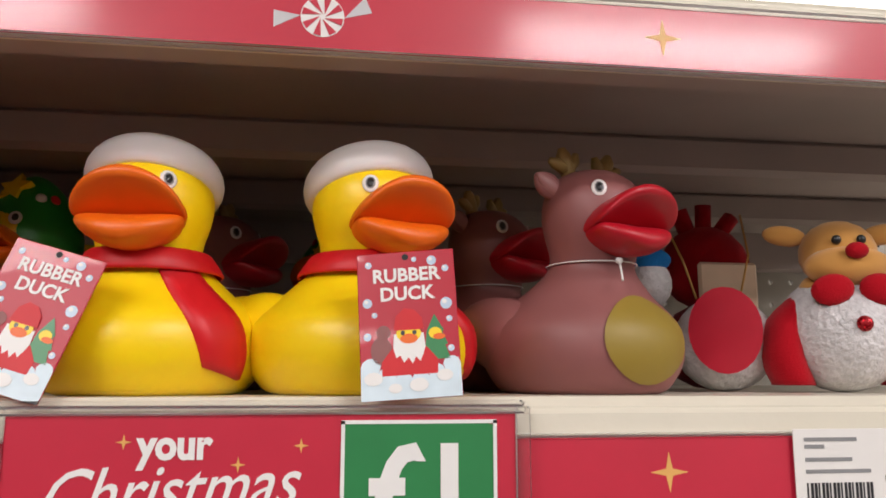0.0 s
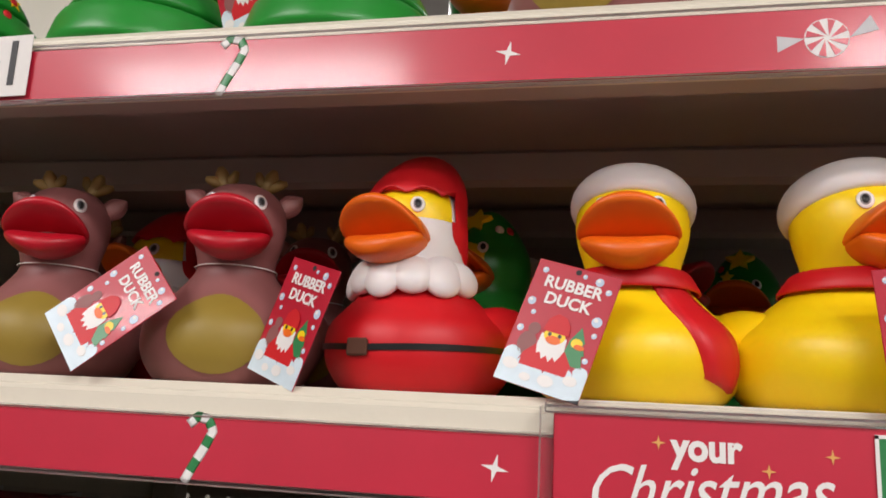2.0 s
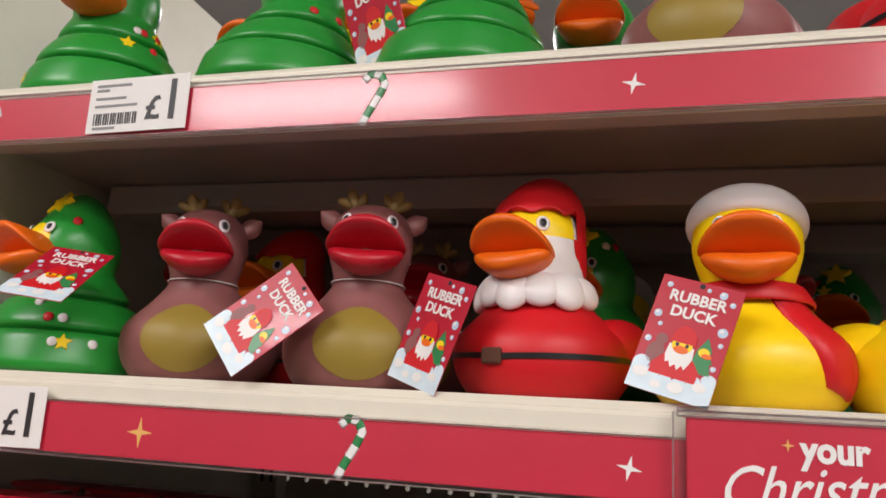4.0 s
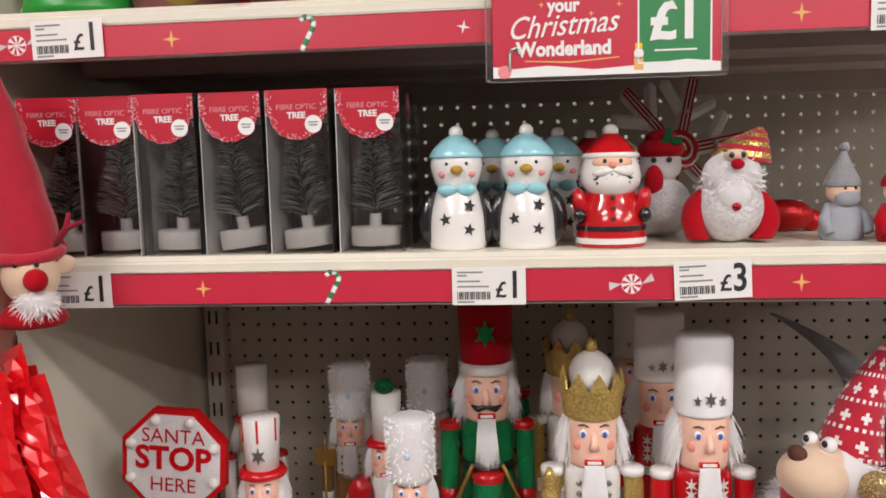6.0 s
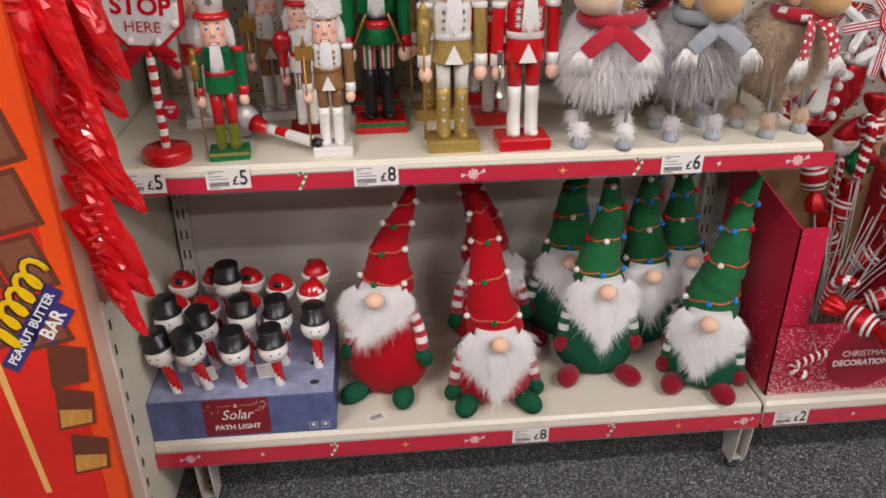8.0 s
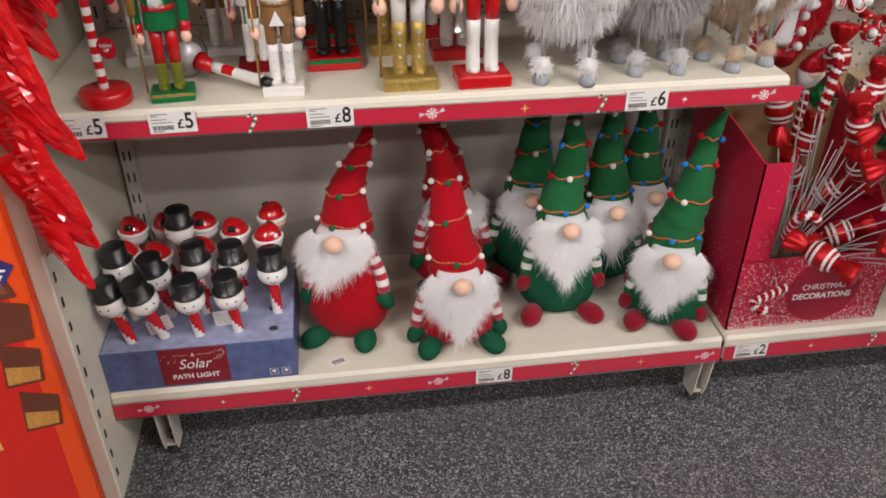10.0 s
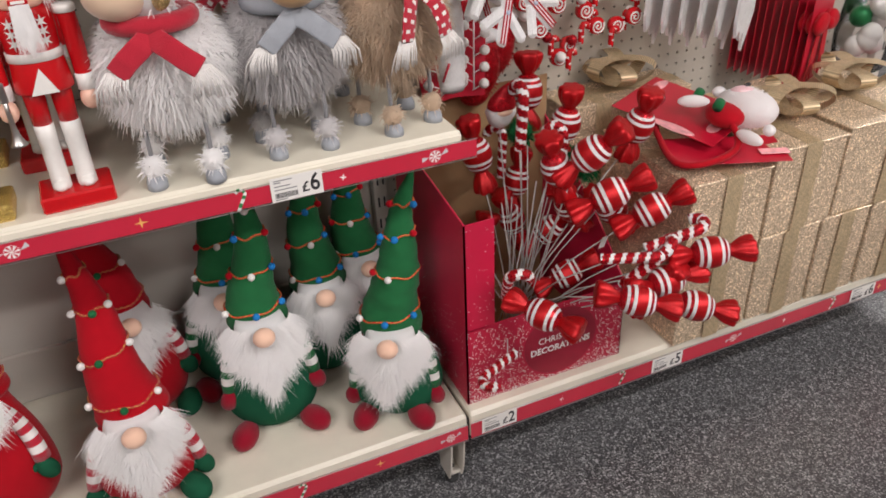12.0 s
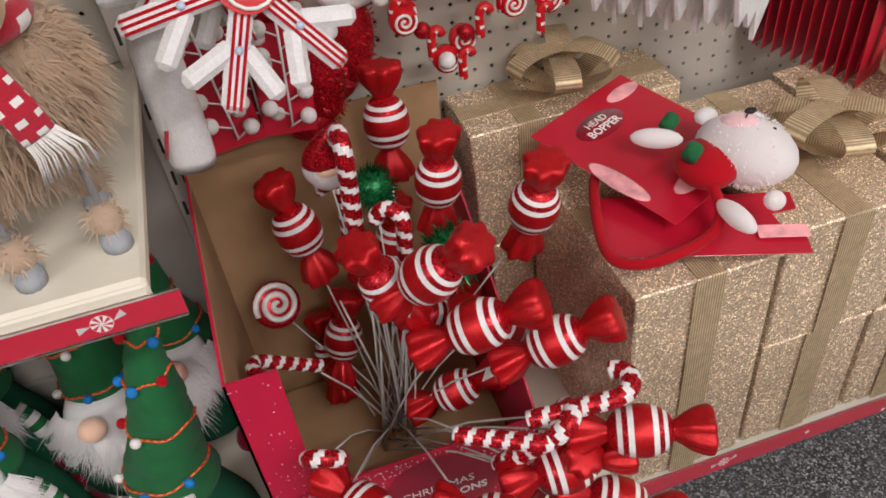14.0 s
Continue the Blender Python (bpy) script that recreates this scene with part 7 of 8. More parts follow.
# ---------------------------------------------------------------- red display carton with sweet picks
ob = thing("display_carton", "red cardboard display carton with snow print", "display carton", pose(1.266, 0.038, ZB))
W, D2 = 0.334, 0.31
fr = part("front", G().slab(rect(0, 0, W, 0.170), 0.003), BOXRED, ob, "red front panel")
part("left_side", G().slab([(0, 0), (D2, 0), (D2, 0.44), (0.0, 0.385)], 0.003), BOXRED, ob, "tall red side panel", pose(0.003, 0, 0, 0, 0, 90))
part("corner_flap", G().slab(rect(0, 0.168, 0.056, 0.385), 0.003), BOXRED, ob, "folded corner flap", pose(0, 0.0, 0))
part("right_side", G().slab([(0, 0), (D2, 0), (D2, 0.40), (0.10, 0.26), (0, 0.17)], 0.003), BOXRED, ob, "", pose(W, 0, 0, 0, 0, 90))
part("back", G().slab(rect(0, 0, W, 0.485), 0.003), KRAFT, ob, "bare kraft back panel", pose(0, D2, 0))
part("left_lining", G().slab([(0.004, 0.0), (D2 - 0.004, 0), (D2 - 0.004, 0.438), (0.004, 0.384)], 0.001), KRAFT, ob, "bare kraft inside", pose(0.0042, 0, 0, 0, 0, 90))
rd = part("roundel", G().slab(oval(0.078, 0.075, 36, 0.195, 0.083), 0.0005), mat("deep_red_print", (0.30, 0.008, 0.03), 0.5) , ob, "dark red round name panel", pose(0, -0.0008, 0))
text("lettering", "CHRISTMAS", 0.0195, WHITE, rd, pose(0.195, -0.0005, 0.094), squeeze=0.95)
text("lettering", "DECORATIONS", 0.0195, WHITE, rd, pose(0.195, -0.0005, 0.071), bold=0.0006, squeeze=0.95)
rr = random.Random(4)
g = G()
for _ in range(2600):
    cx = rr.uniform(0.002, W - 0.002)
    cz = 0.002 + 0.165 * rr.random() ** 1.9
    if ((cx - 0.195) / 0.081) ** 2 + ((cz - 0.083) / 0.078) ** 2 < 1:
        continue
    r = rr.uniform(0.0006, 0.0016)
    g.put([(cx - r, -0.0006, cz), (cx, -0.0006, cz - r), (cx + r, -0.0006, cz), (cx, -0.0006, cz + r)], [(0, 1, 2, 3)])
for _ in range(420):
    cy, cz = rr.uniform(0.0, D2), 0.004 + 0.2 * rr.random() ** 1.7
    r = rr.uniform(0.0006, 0.0015)
    g.put([(-0.0006, cy - r, cz), (-0.0006, cy, cz - r), (-0.0006, cy + r, cz), (-0.0006, cy, cz + r)], [(3, 2, 1, 0)])
for _ in range(40):
    cx, cz = rr.uniform(0.002, 0.054), rr.uniform(0.17, 0.38)
    r = rr.uniform(0.0006, 0.0012)
    g.put([(cx - r, -0.0006, cz), (cx, -0.0006, cz - r), (cx + r, -0.0006, cz), (cx, -0.0006, cz + r)], [(0, 1, 2, 3)])
tagged(part("snow_specks", g, WHITE, ob, "printed white snow specks"), kind="stuff")

part("base", G().box((W / 2, D2 / 2, 0.012), (W - 0.01, D2 - 0.01, 0.003), 0.001), KRAFT, ob, "bare kraft base")
ROOT = Vector((1.435, 0.185, 0.225))


def pick(kind, tip, along, label="", s=1.0, root=None):
    """A wire stem from the carton with a sweet at its end; along: the sweet's axis."""
    ob = thing("candy_pick", label or dict(sweet="red and white wrapped sweet decoration on wire stem", cane="red and white glitter candy cane on wire stem", lolly="red and white swirl lollipop decoration on stem", tinsel="green tinsel decoration on wire stem", santa="white and red glitter Santa head on wire stem")[kind], "candy decoration", pose(0, 0, 0), "candy picks")
    tip, ax = Vector(tip), Vector(along).normalized()
    r0 = ROOT + Vector((rr.uniform(-0.03, 0.03), rr.uniform(-0.03, 0.03), rr.uniform(0, 0.03))) if root is None else Vector(root)
    back = tip - ax * 0.03 * s
    mid = r0.lerp(back, 0.55) + Vector((0, 0, 0.02))
    part("stem", G().tube([r0, r0.lerp(mid, 0.5) + Vector((0, 0, 0.006)), mid, back], 0.0013, 6), WIRE, ob, "pale wire stem")
    m = Matrix.Translation(tip) @ ax.to_track_quat("Z", "Y").to_matrix().to_4x4() @ Matrix.Scale(s, 4)
    if kind == "sweet":
        rings = []
        for i in range(17):
            t = math.pi * (i + 0.6) / 17.2
            rings.append((-0.033 * math.cos(t), 0, 0, 0.0265 * math.sin(t) ** 0.8, 0.0265 * math.sin(t) ** 0.8))
        part("ball", G().loft(rings, 22, lambda i, j: 1 if i in (4, 6, 10, 12) else 2 if i in (7, 8, 9) else 0), [GLRED, WHGL, REDSH], ob, "striped glitter ball", m)
        for q in (-1, 1):
            w = G().loft([(0.026, 0, 0, 0.0085, 0.0085), (0.034, 0, 0, 0.011, 0.011), (0.048, 0, 0, 0.0195, 0.0180), (0.064, 0, 0, 0.0240, 0.0205), (0.070, 0, 0, 0.0205, 0.0170), (0.0715, 0, 0, 0.008, 0.006)], 30, fine=3, wob=lambda t, a: 1 + 0.13 * math.sin(7 * a) * min(1, t * 2))
            part("twisted_end", w, REDSH, ob, "pleated red satin end", m @ (Matrix.Identity(4) if q > 0 else pose(0, 0, 0, 180, 0, 0)))
    elif kind == "cane":
        pts = [(0, 0, -0.05 + 0.0025 * i) for i in range(31)] + [(0.016 - 0.016 * math.cos(a), 0, 0.027 + 0.018 * math.sin(a)) for a in [0.14 * k for k in range(1, 24)]]
        pts = pts[:-1]
        part("cane", G().tube(pts, 0.0085, 14, lambda i, j: 1 if (i * 2 + j) % 14 < 5 else 0), [GLRED, WHGL], ob, "striped glitter cane", m)
    elif kind == "lolly":
        g = G().loft([(-0.006, 0, 0, 0.024, 0.024), (-0.003, 0, 0, 0.028, 0.028), (0.003, 0, 0, 0.028, 0.028), (0.006, 0, 0, 0.024, 0.024)], 28)
        g.tube([(0.026 * t / 44 * math.cos(t * 0.36), 0.026 * t / 44 * math.sin(t * 0.36), 0.0065) for t in range(2, 45)], 0.0034, 8, 1)
        part("disc", g, [GLRED, WHGL], ob, "swirled glitter disc", m)
    elif kind == "santa":
        part("beard", G().loft([(-0.034, 0, 0, 0.004, 0.004), (-0.022, 0, 0, 0.020, 0.014), (0.0, 0, 0, 0.029, 0.019), (0.016, 0, 0, 0.025, 0.017), (0.022, 0, 0, 0.010, 0.010)], 22, fine=3, wob=lambda t, a: 1 + 0.05 * math.sin(9 * a + 14 * t)), WHGL, ob, "white glitter beard", m)
        part("face", G().ell((0, -0.012, 0.008), (0.017, 0.010, 0.009)), NOSE, ob, "", m)
        part("hat", G().loft([(0.012, 0, 0, 0.028, 0.020), (0.026, 0, 0, 0.024, 0.017), (0.044, 0.004, 0, 0.013, 0.010), (0.056, 0.010, 0, 0.003, 0.003)], 22, fine=3), GLRED, ob, "red glitter hat", m)
    else:
        g = G()
        fuzz(g, (0, 0, 0), (0.018, 0.018, 0.018), 300, 0.012, 0.0009, 0.1, 0, rr)
        g.ell((0, 0, 0), (0.02, 0.02, 0.02))
        part("tinsel_ball", g, GREENTINSEL, ob, "green tinsel ball", m)


for kind, tip, ax, s in (("sweet", (1.381, 0.221, 0.613), (-0.2, 0.1, 1), 1.05), ("sweet", (1.515, 0.275, 0.691), (0.05, 0.1, 1), 1.05), ("sweet", (1.549, 0.193, 0.649), (0.08, -0.12, 1), 1.05), ("sweet", (1.487, 0.015, 0.676), (0.50, -0.40, 0.62), 1.05),
                      ("sweet", (1.615, 0.066, 0.680), (0.12, -0.28, 1), 1.0), ("sweet", (1.528, 0.012, 0.592), (0.85, -0.30, 0.42), 1.08), ("sweet", (1.607, -0.003, 0.550), (0.80, -0.30, 0.48), 1.05), ("sweet", (1.648, -0.114, 0.513), (0.92, -0.40, 0.08), 1.02),
                      ("sweet", (1.489, -0.137, 0.480), (0.86, -0.50, -0.18), 0.98), ("sweet", (1.622, -0.127, 0.420), (0.86, -0.46, -0.22), 1.0), ("sweet", (1.370, -0.047, 0.433), (0.50, -0.78, -0.12), 1.0),
                      ("cane", (1.322, 0.150, 0.480), (-0.75, -0.1, 0.55), 1.0), ("cane", (1.332, 0.010, 0.468), (-0.2, -0.5, 0.8), 1.1), ("cane", (1.285, -0.040, 0.345), (-0.9, -0.3, -0.1), 0.95), ("cane", (1.545, -0.085, 0.500), (0.5, -0.4, 0.75), 1.2), ("cane", (1.445, 0.170, 0.690), (0.05, 0, 1), 1.2),
                      ("cane", (1.600, -0.085, 0.540), (0.9, -0.3, 0.3), 1.15), ("cane", (1.480, 0.090, 0.650), (0.15, 0.2, 1), 1.0), ("cane", (1.440, 0.235, 0.600), (0.1, 0.1, 1), 1.0), ("cane", (1.520, -0.080, 0.520), (0.75, -0.5, 0.1), 1.1), ("lolly", (1.327, 0.275, 0.462), (0.25, -0.8, 0.6), 1.15),
                      ("santa", (1.432, 0.225, 0.685), (0.0, -0.2, 1), 1.0), ("tinsel", (1.535, 0.110, 0.610), (0, 0, 1), 1.5), ("tinsel", (1.480, 0.240, 0.630), (0, 0, 1), 1.2), ("sweet", (1.575, -0.100, 0.470), (0.9, -0.1, 0.1), 1.0), ("sweet", (1.570, -0.085, 0.445), (0.3, -0.4, 0.8), 0.95),
                      ("sweet", (1.500, 0.090, 0.540), (0.5, 0.2, -0.7), 1.0), ("sweet", (1.57, 0.06, 0.53), (0.6, 0.1, -0.6), 1.0), ("sweet", (1.450, 0.060, 0.640), (0.3, 0.1, -0.8), 1.0)):
    pick(kind, tip, ax, s=s)
# extra sweets added low down so the carton's inside reads as shadowed
for tip, ax in (((1.40, 0.24, 0.40), (0.3, 0.2, 1)), ((1.47, 0.25, 0.44), (-0.4, 0, 1)), ((1.53, 0.21, 0.42), (0.5, -0.3, 0.6)), ((1.52, 0.12, 0.37), (0.8, -0.2, 0.4)), ((1.38, 0.28, 0.33), (0, 0.4, 1)), ((1.50, 0.29, 0.50), (0.2, 0, 1))):
    pick("sweet", tip, ax, "dark red glitter sweet added deep inside the carton as shadow filler")
ob = thing("wire_bundle", "bundle of bare pale wire stems standing in carton", "wire stems", pose(0, 0, 0))
for k in range(8):
    a = rr.uniform(0, 6.28)
    e = ROOT + Vector((0.10 * math.cos(a) * rr.random() + 0.02, 0.08 * math.sin(a) * rr.random(), rr.uniform(0.18, 0.36)))
    part("wire_stem", G().tube([ROOT + Vector((rr.uniform(-0.02, 0.02), rr.uniform(-0.02, 0.02), 0)), e], 0.0015, 5), WIRE, ob)
ob = thing("clear_tag", "small clear plastic tag on wire stems", "plastic tag", pose(1.546, 0.045, 0.475, 10, 12, 20))
part("tag", G().box((0, 0, 0), (0.018, 0.001, 0.024), 0.0004), WHV, ob)


# ---------------------------------------------------------------- gold gift boxes
def gift_box(x0, x1, y0, y1, z0, z1, lid, label, bow=True, rib=True, at=(0, 0)):
    cx, cy, w, d, h = (x0 + x1) / 2, (y0 + y1) / 2, x1 - x0, y1 - y0, z1 - z0
    ob = thing("gift_box", label, "gift box", pose(cx, cy, z0), "gold gift boxes")
    part("body", G().box((0, 0, (h - 0.004) / 2), (w - 0.006, d - 0.006, h - 0.004), 0.002), GBOX, ob)
    part("lid", G().box((0, 0, h - lid / 2), (w, d, lid), 0.002), GBOX, ob, "glitter lid")
    if rib:
        for off in (-w * 0.22, w * 0.22) if w > 0.3 else (0,):
            part("ribbon", G().box((off, -d / 2 - 0.0006, h / 2), (0.038, 0.0012, h), 0.0004).box((off, 0, h + 0.0006), (0.034, d, 0.0012), 0.0004), RIBB, ob, "gold mesh ribbon")
        part("ribbon", G().box((0, 0, h + 0.0008), (w, 0.034, 0.0012), 0.0004), RIBB, ob)
    if bow:
        for k in range(6):
            a = k * 60 + 15
            pts = []
            for t in range(13):
                u = t / 12 * math.pi
                pts.append((0.088 * math.sin(u) * (0.9 + 0.1 * (k % 2)), 0.0, 0.004 + 0.060 * (1 - math.cos(u)) * 0.5 * (1 if t < 7 else 1) * (0.75 + 0.25 * (k % 2))))
            g = G()
            for t in range(12):
                p, q = pts[t], pts[t + 1]
                g.put([(p[0], -0.017, p[2]), (p[0], 0.017, p[2]), (q[0], 0.017, q[2]), (q[0], -0.017, q[2])], [(0, 1, 2, 3)])
            part("bow_loop", g, RIBB, ob, "gold mesh bow loop", pose(at[0], at[1], h + 0.001, 0, -14, a))
    return ob


GB = "champagne glitter cardboard gift box"
gift_box(1.703, 1.888, 0.003, 0.298, ZB, 0.567, 0.006, GB + " with mesh ribbon, standing tall", False)
gift_box(1.891, 2.068, 0.004, 0.298, ZB + 0.203, 0.592, 0.006, GB + " with mesh bow, stacked on top", True, True, (0.045, -0.03))
gift_box(1.892, 2.052, 0.006, 0.290, ZB, ZB + 0.2015, 0.004, GB + " in lower row", False)
gift_box(2.072, 2.340, 0.006, 0.300, ZB + 0.205, 0.600, 0.006, GB + " with large mesh bow", True)
gift_box(2.056, 2.190, 0.006, 0.290, ZB, ZB + 0.203, 0.005, GB + " in lower row", False)
gift_box(2.196, 2.360, 0.006, 0.290, ZB, ZB + 0.203, 0.005, GB + " in lower row", False)
gift_box(1.625, 1.930, 0.304, 0.420, ZB + 0.225, 0.620, 0.05, GB + " with bow, standing behind", True)
gift_box(1.640, 1.930, 0.304, 0.420, ZB, ZB + 0.223, 0.04, GB + " behind in lower row", False)
ob = thing("gift_box_stack", "dark red side of a carton beyond the gold boxes", "carton", pose(2.47, 0.12, ZB))
part("body", G().box((0, 0, 0.15), (0.19, 0.27, 0.30), 0.003), BOXRED, ob)

# head bopper lying on the boxes
ob = thing("head_bopper", "red card headband with plush bear lying on gold box", "headband", pose(1.80, 0.10, 0.582, 0, 0, 0))
cd = part("card", G().box((0, 0, 0), (0.178, 0.215, 0.001), 0.0004), CARD, ob, "red backing card", pose(0.010, 0.085, 0.046, 8, -2, 25))
SNOWC = mat("snowy_fade", (0.80, 0.36, 0.38), 0.35, var=0.5, scale=60)
part("snow_corner", G().loft([(0.0008, -0.078, -0.02, 0.014, 0.045), (0.001, -0.078, -0.02, 0.012, 0.042)], 18), SNOWC, cd, "pale snowy edge")
part("snow_corner", G().loft([(0.0008, 0.06, 0.082, 0.03, 0.011), (0.001, 0.06, 0.082, 0.028, 0.010)], 18), SNOWC, cd, "pale snowy edge")
part("snow_corner", G().loft([(0.0008, -0.02, -0.078, 0.028, 0.012), (0.001, -0.02, -0.078, 0.025, 0.010)], 18), SNOWC, cd, "pale snowy edge")
rdl = part("roundel", G().loft([(0.0008, -0.012, 0.060, 0.040, 0.021), (0.0012, -0.012, 0.060, 0.040, 0.021)], 24), FELTRD, cd, "dark red round name panel")
text("lettering", "HEAD", 0.014, WHITE, rdl, pose(-0.012, 0.067, 0.0015, -90, 0, 0))
text("lettering", "BOPPER", 0.016, WHITE, rdl, pose(-0.012, 0.053, 0.0015, -90, 0, 0), bold=0.0003)
part("second_card", G().box((0.012, -0.040, 0.010), (0.22, 0.10, 0.001), 0.0004, rot=(4, 1, -21)), CARD, ob, "second red card")
part("snow_corner", G().box((0.085, -0.088, 0.0115), (0.055, 0.02, 0.001), 0.0004, rot=(4, 1, -21)), SNOWC, ob, "pale snowy edge")
band = spline([(-0.060, 0.075, 0.034), (-0.078, 0.045, 0.030), (-0.100, -0.015, 0.018), (-0.106, -0.058, 0.016), (-0.085, -0.080, 0.018), (-0.045, -0.084, 0.020), (0.002, -0.076, 0.026), (0.022, -0.058, 0.042), (0.026, -0.025, 0.060)], 6)
part("headband", G().tube(band, 0.0062, 10), FELTR, ob, "red felt headband")
g = G().ell((0.088, 0.000, 0.064), (0.060, 0.045, 0.036), rot=(0, 0, -66), seg=22, n=14)
fuzz(g, (0.088, 0.0, 0.064), (0.048, 0.055, 0.036), 900, 0.005, 0.0007, 0.2, 0, random.Random(8))
br = part("bear", g, FURW, ob, "white plush bear head")
for c in ((0.074, 0.062, 0.078), (0.122, 0.036, 0.072)):
    part("ear", G().ell(c, (0.014, 0.012, 0.010)), FURW, br, "round plush ear")
part("muzzle", G().ell((0.086, 0.010, 0.083), (0.030, 0.025, 0.020), rot=(0, 0, -66)), mat("pink_plush", (0.80, 0.50, 0.53), 0.9, sheen=0.4), br, "pink muzzle")
part("nose", G().ell((0.100, 0.018, 0.102), (0.0075, 0.0048, 0.0035)).tube([(0.092, 0.012, 0.1035), (0.086, 0.006, 0.1035)], 0.0009, 5), BLK, br)
part("eye", G().ell((0.108, -0.016, 0.094), (0.003, 0.003, 0.003)), BLK, br)
part("coat", G().ell((0.038, 0.000, 0.060), (0.036, 0.042, 0.022), rot=(0, 0, -20)), FELTR, ob, "red felt coat")
for c, rot in (((0.000, 0.046, 0.078), (0, 0, -32)), ((0.025, -0.082, 0.048), (0, 0, 96))):
    part("limb", G().ell(c, (0.030, 0.0115, 0.012), rot=rot), FURW, ob, "white plush limb")
for c in ((0.028, 0.066, 0.080), (0.014, -0.006, 0.086)):
    part("cuff", G().loft([(-0.009, 0, 0, 0.0095, 0.0095), (0.009, 0, 0, 0.0095, 0.0095)], 14, 0, pose(*c, 0, 70, 30)), FELTG, ob, "green felt cuff")
part("bobble", G().ell((0.074, -0.078, 0.050), (0.0115, 0.0115, 0.011)), FURW, ob, "white bobble")

# ---------------------------------------------------------------- hanging stock on the right pegboard
for x, z, ln in ((1.39, 1.03, 0.30), (1.47, 0.86, 0.12), (1.61, 0.90, 0.14), (1.75, 0.88, 0.12), (1.93, 0.86, 0.18), (2.18, 0.80, 0.24), (2.42, 0.80, 0.2), (1.34, 1.16, 0.2)):
    ob = thing("peg_hook", "chrome wire hook on the pegboard", "hook", pose(x, BACK, z), "peg hooks")
    part("wire", G().tube([(0, 0, 0), (0, -ln, 0.0), (0, -ln - 0.008, 0.012)], 0.0025, 8), STEEL, ob)
    part("plate", G().box((0, -0.003, 0), (0.03, 0.005, 0.03), 0.001), STEEL, ob)
snowflake("snowflake_decoration", "white wooden snowflake with red ribbons hanging from hook", pose(1.393, 0.12, 0.945, -22, 16, 4), 0.105)
snowflake("snowflake_decoration", "white wooden snowflake hanging behind another", pose(1.36, 0.20, 0.965, -18, 40, 4), 0.105)
ob = thing("wrapped_ornament", "white wrapped ornament hanging beside shelf end", "ornament", pose(1.305, 0.15, 0.845))
part("wrap", G().loft([(-0.07, 0, 0, 0.018, 0.012), (-0.06, 0, 0, 0.022, 0.016), (0.05, 0, 0, 0.021, 0.016), (0.08, 0, 0, 0.012, 0.01)], 16, fine=2), WHGL, ob)
part("stripe", G().tube([(-0.021, -0.012, -0.05), (-0.012, -0.018, -0.02)], 0.002, 6), KNITR, ob)
for k, x in enumerate((1.335, 1.375, 1.415)):
    ob = thing("berry_spray", "white berry spray on red card hanging from hook", "berry spray", pose(x, 0.30 + 0.02 * (k % 2), 0.79, -8, 6 * (k - 1), 0), "berry sprays")
    part("card", G().box((0, 0.012, -0.03), (0.062, 0.001, 0.13), 0.0004), CARD, ob)
    part("stem", G().tube([(0, 0, 0.06), (0.002, -0.002, -0.08)], 0.0016, 6), WHV, ob)
    for q in range(9):
        sx = (-1) ** q * 0.021
        z = 0.05 - q * 0.015
        part("twig", G().tube([(0, 0, z - 0.012), (sx, -0.004, z)], 0.0012, 5), WHV, ob)
        part("berry", G().ell((sx, -0.005, z), (0.0095, 0.0095, 0.0095), seg=12, n=8), YARN, ob)
for x, y, z, rot in ((1.452, 0.335, 0.735, 0), (1.50, 0.365, 0.76, 8), (1.42, 0.36, 0.82, -6)):
    ob = thing("stocking_pack", "dark red glitter stocking ornament hanging", "ornament", pose(x, y, z, 0, rot, 0), "hanging red ornaments")
    g = G().ell((0, 0, 0), (0.034, 0.02, 0.06)).ell((-0.02, 0, -0.055), (0.03, 0.02, 0.022))
    fuzz(g, (0, 0, 0), (0.034, 0.02, 0.06), 260, 0.008, 0.0009, 0.2, 0, rr)
    part("stocking", g, GLRED, ob)
    part("cuff", G().ell((0, 0, 0.055), (0.036, 0.022, 0.014)), WHGL, ob)


def garland(x, y, z, cols, label, n=16, wid=0.05, hgt=0.10, seed=1):
    r2 = random.Random(seed)
    ob = thing("candy_garland", label, "garland", pose(x, y, z), "candy garlands")
    for k in range(n):
        a = k / n * 6.283
        c = (wid * math.sin(a) + r2.uniform(-0.012, 0.012), r2.uniform(-0.015, 0.01), hgt * 0.5 * math.cos(a) + r2.uniform(-0.012, 0.012))
        if k % 3 == 0:
            part("mini_cane", G().tube([(c[0], c[1], c[2] - 0.022 + 0.004 * i) for i in range(8)] + [(c[0] + 0.007 - 0.007 * math.cos(b), c[1], c[2] + 0.006 + 0.009 * math.sin(b)) for b in (0.6, 1.2, 1.8, 2.4, 3.0)], 0.0058, 10, lambda i, j: (i + j // 3) % 2 if (i % 3 == 0) else 0), [REDL, WHL], ob, at=None)
        elif k % 3 == 1:
            part("berry", G().ell(c, (0.0105, 0.0105, 0.0105), seg=12, n=8), cols[k % len(cols)], ob)
        else:
            g = G().loft([(-0.006, 0, 0, 0.017, 0.017), (0.006, 0, 0, 0.017, 0.017)], 18, 0, pose(*c, 80, 0, 0)).tube([Vector(c) + Vector((0.015 * t / 26 * math.cos(t * 0.5), -0.0075, 0.015 * t / 26 * math.sin(t * 0.5))) for t in range(2, 27)], 0.0018, 6, 1)
            part("swirl_sweet", g, [REDL, WHL], ob)


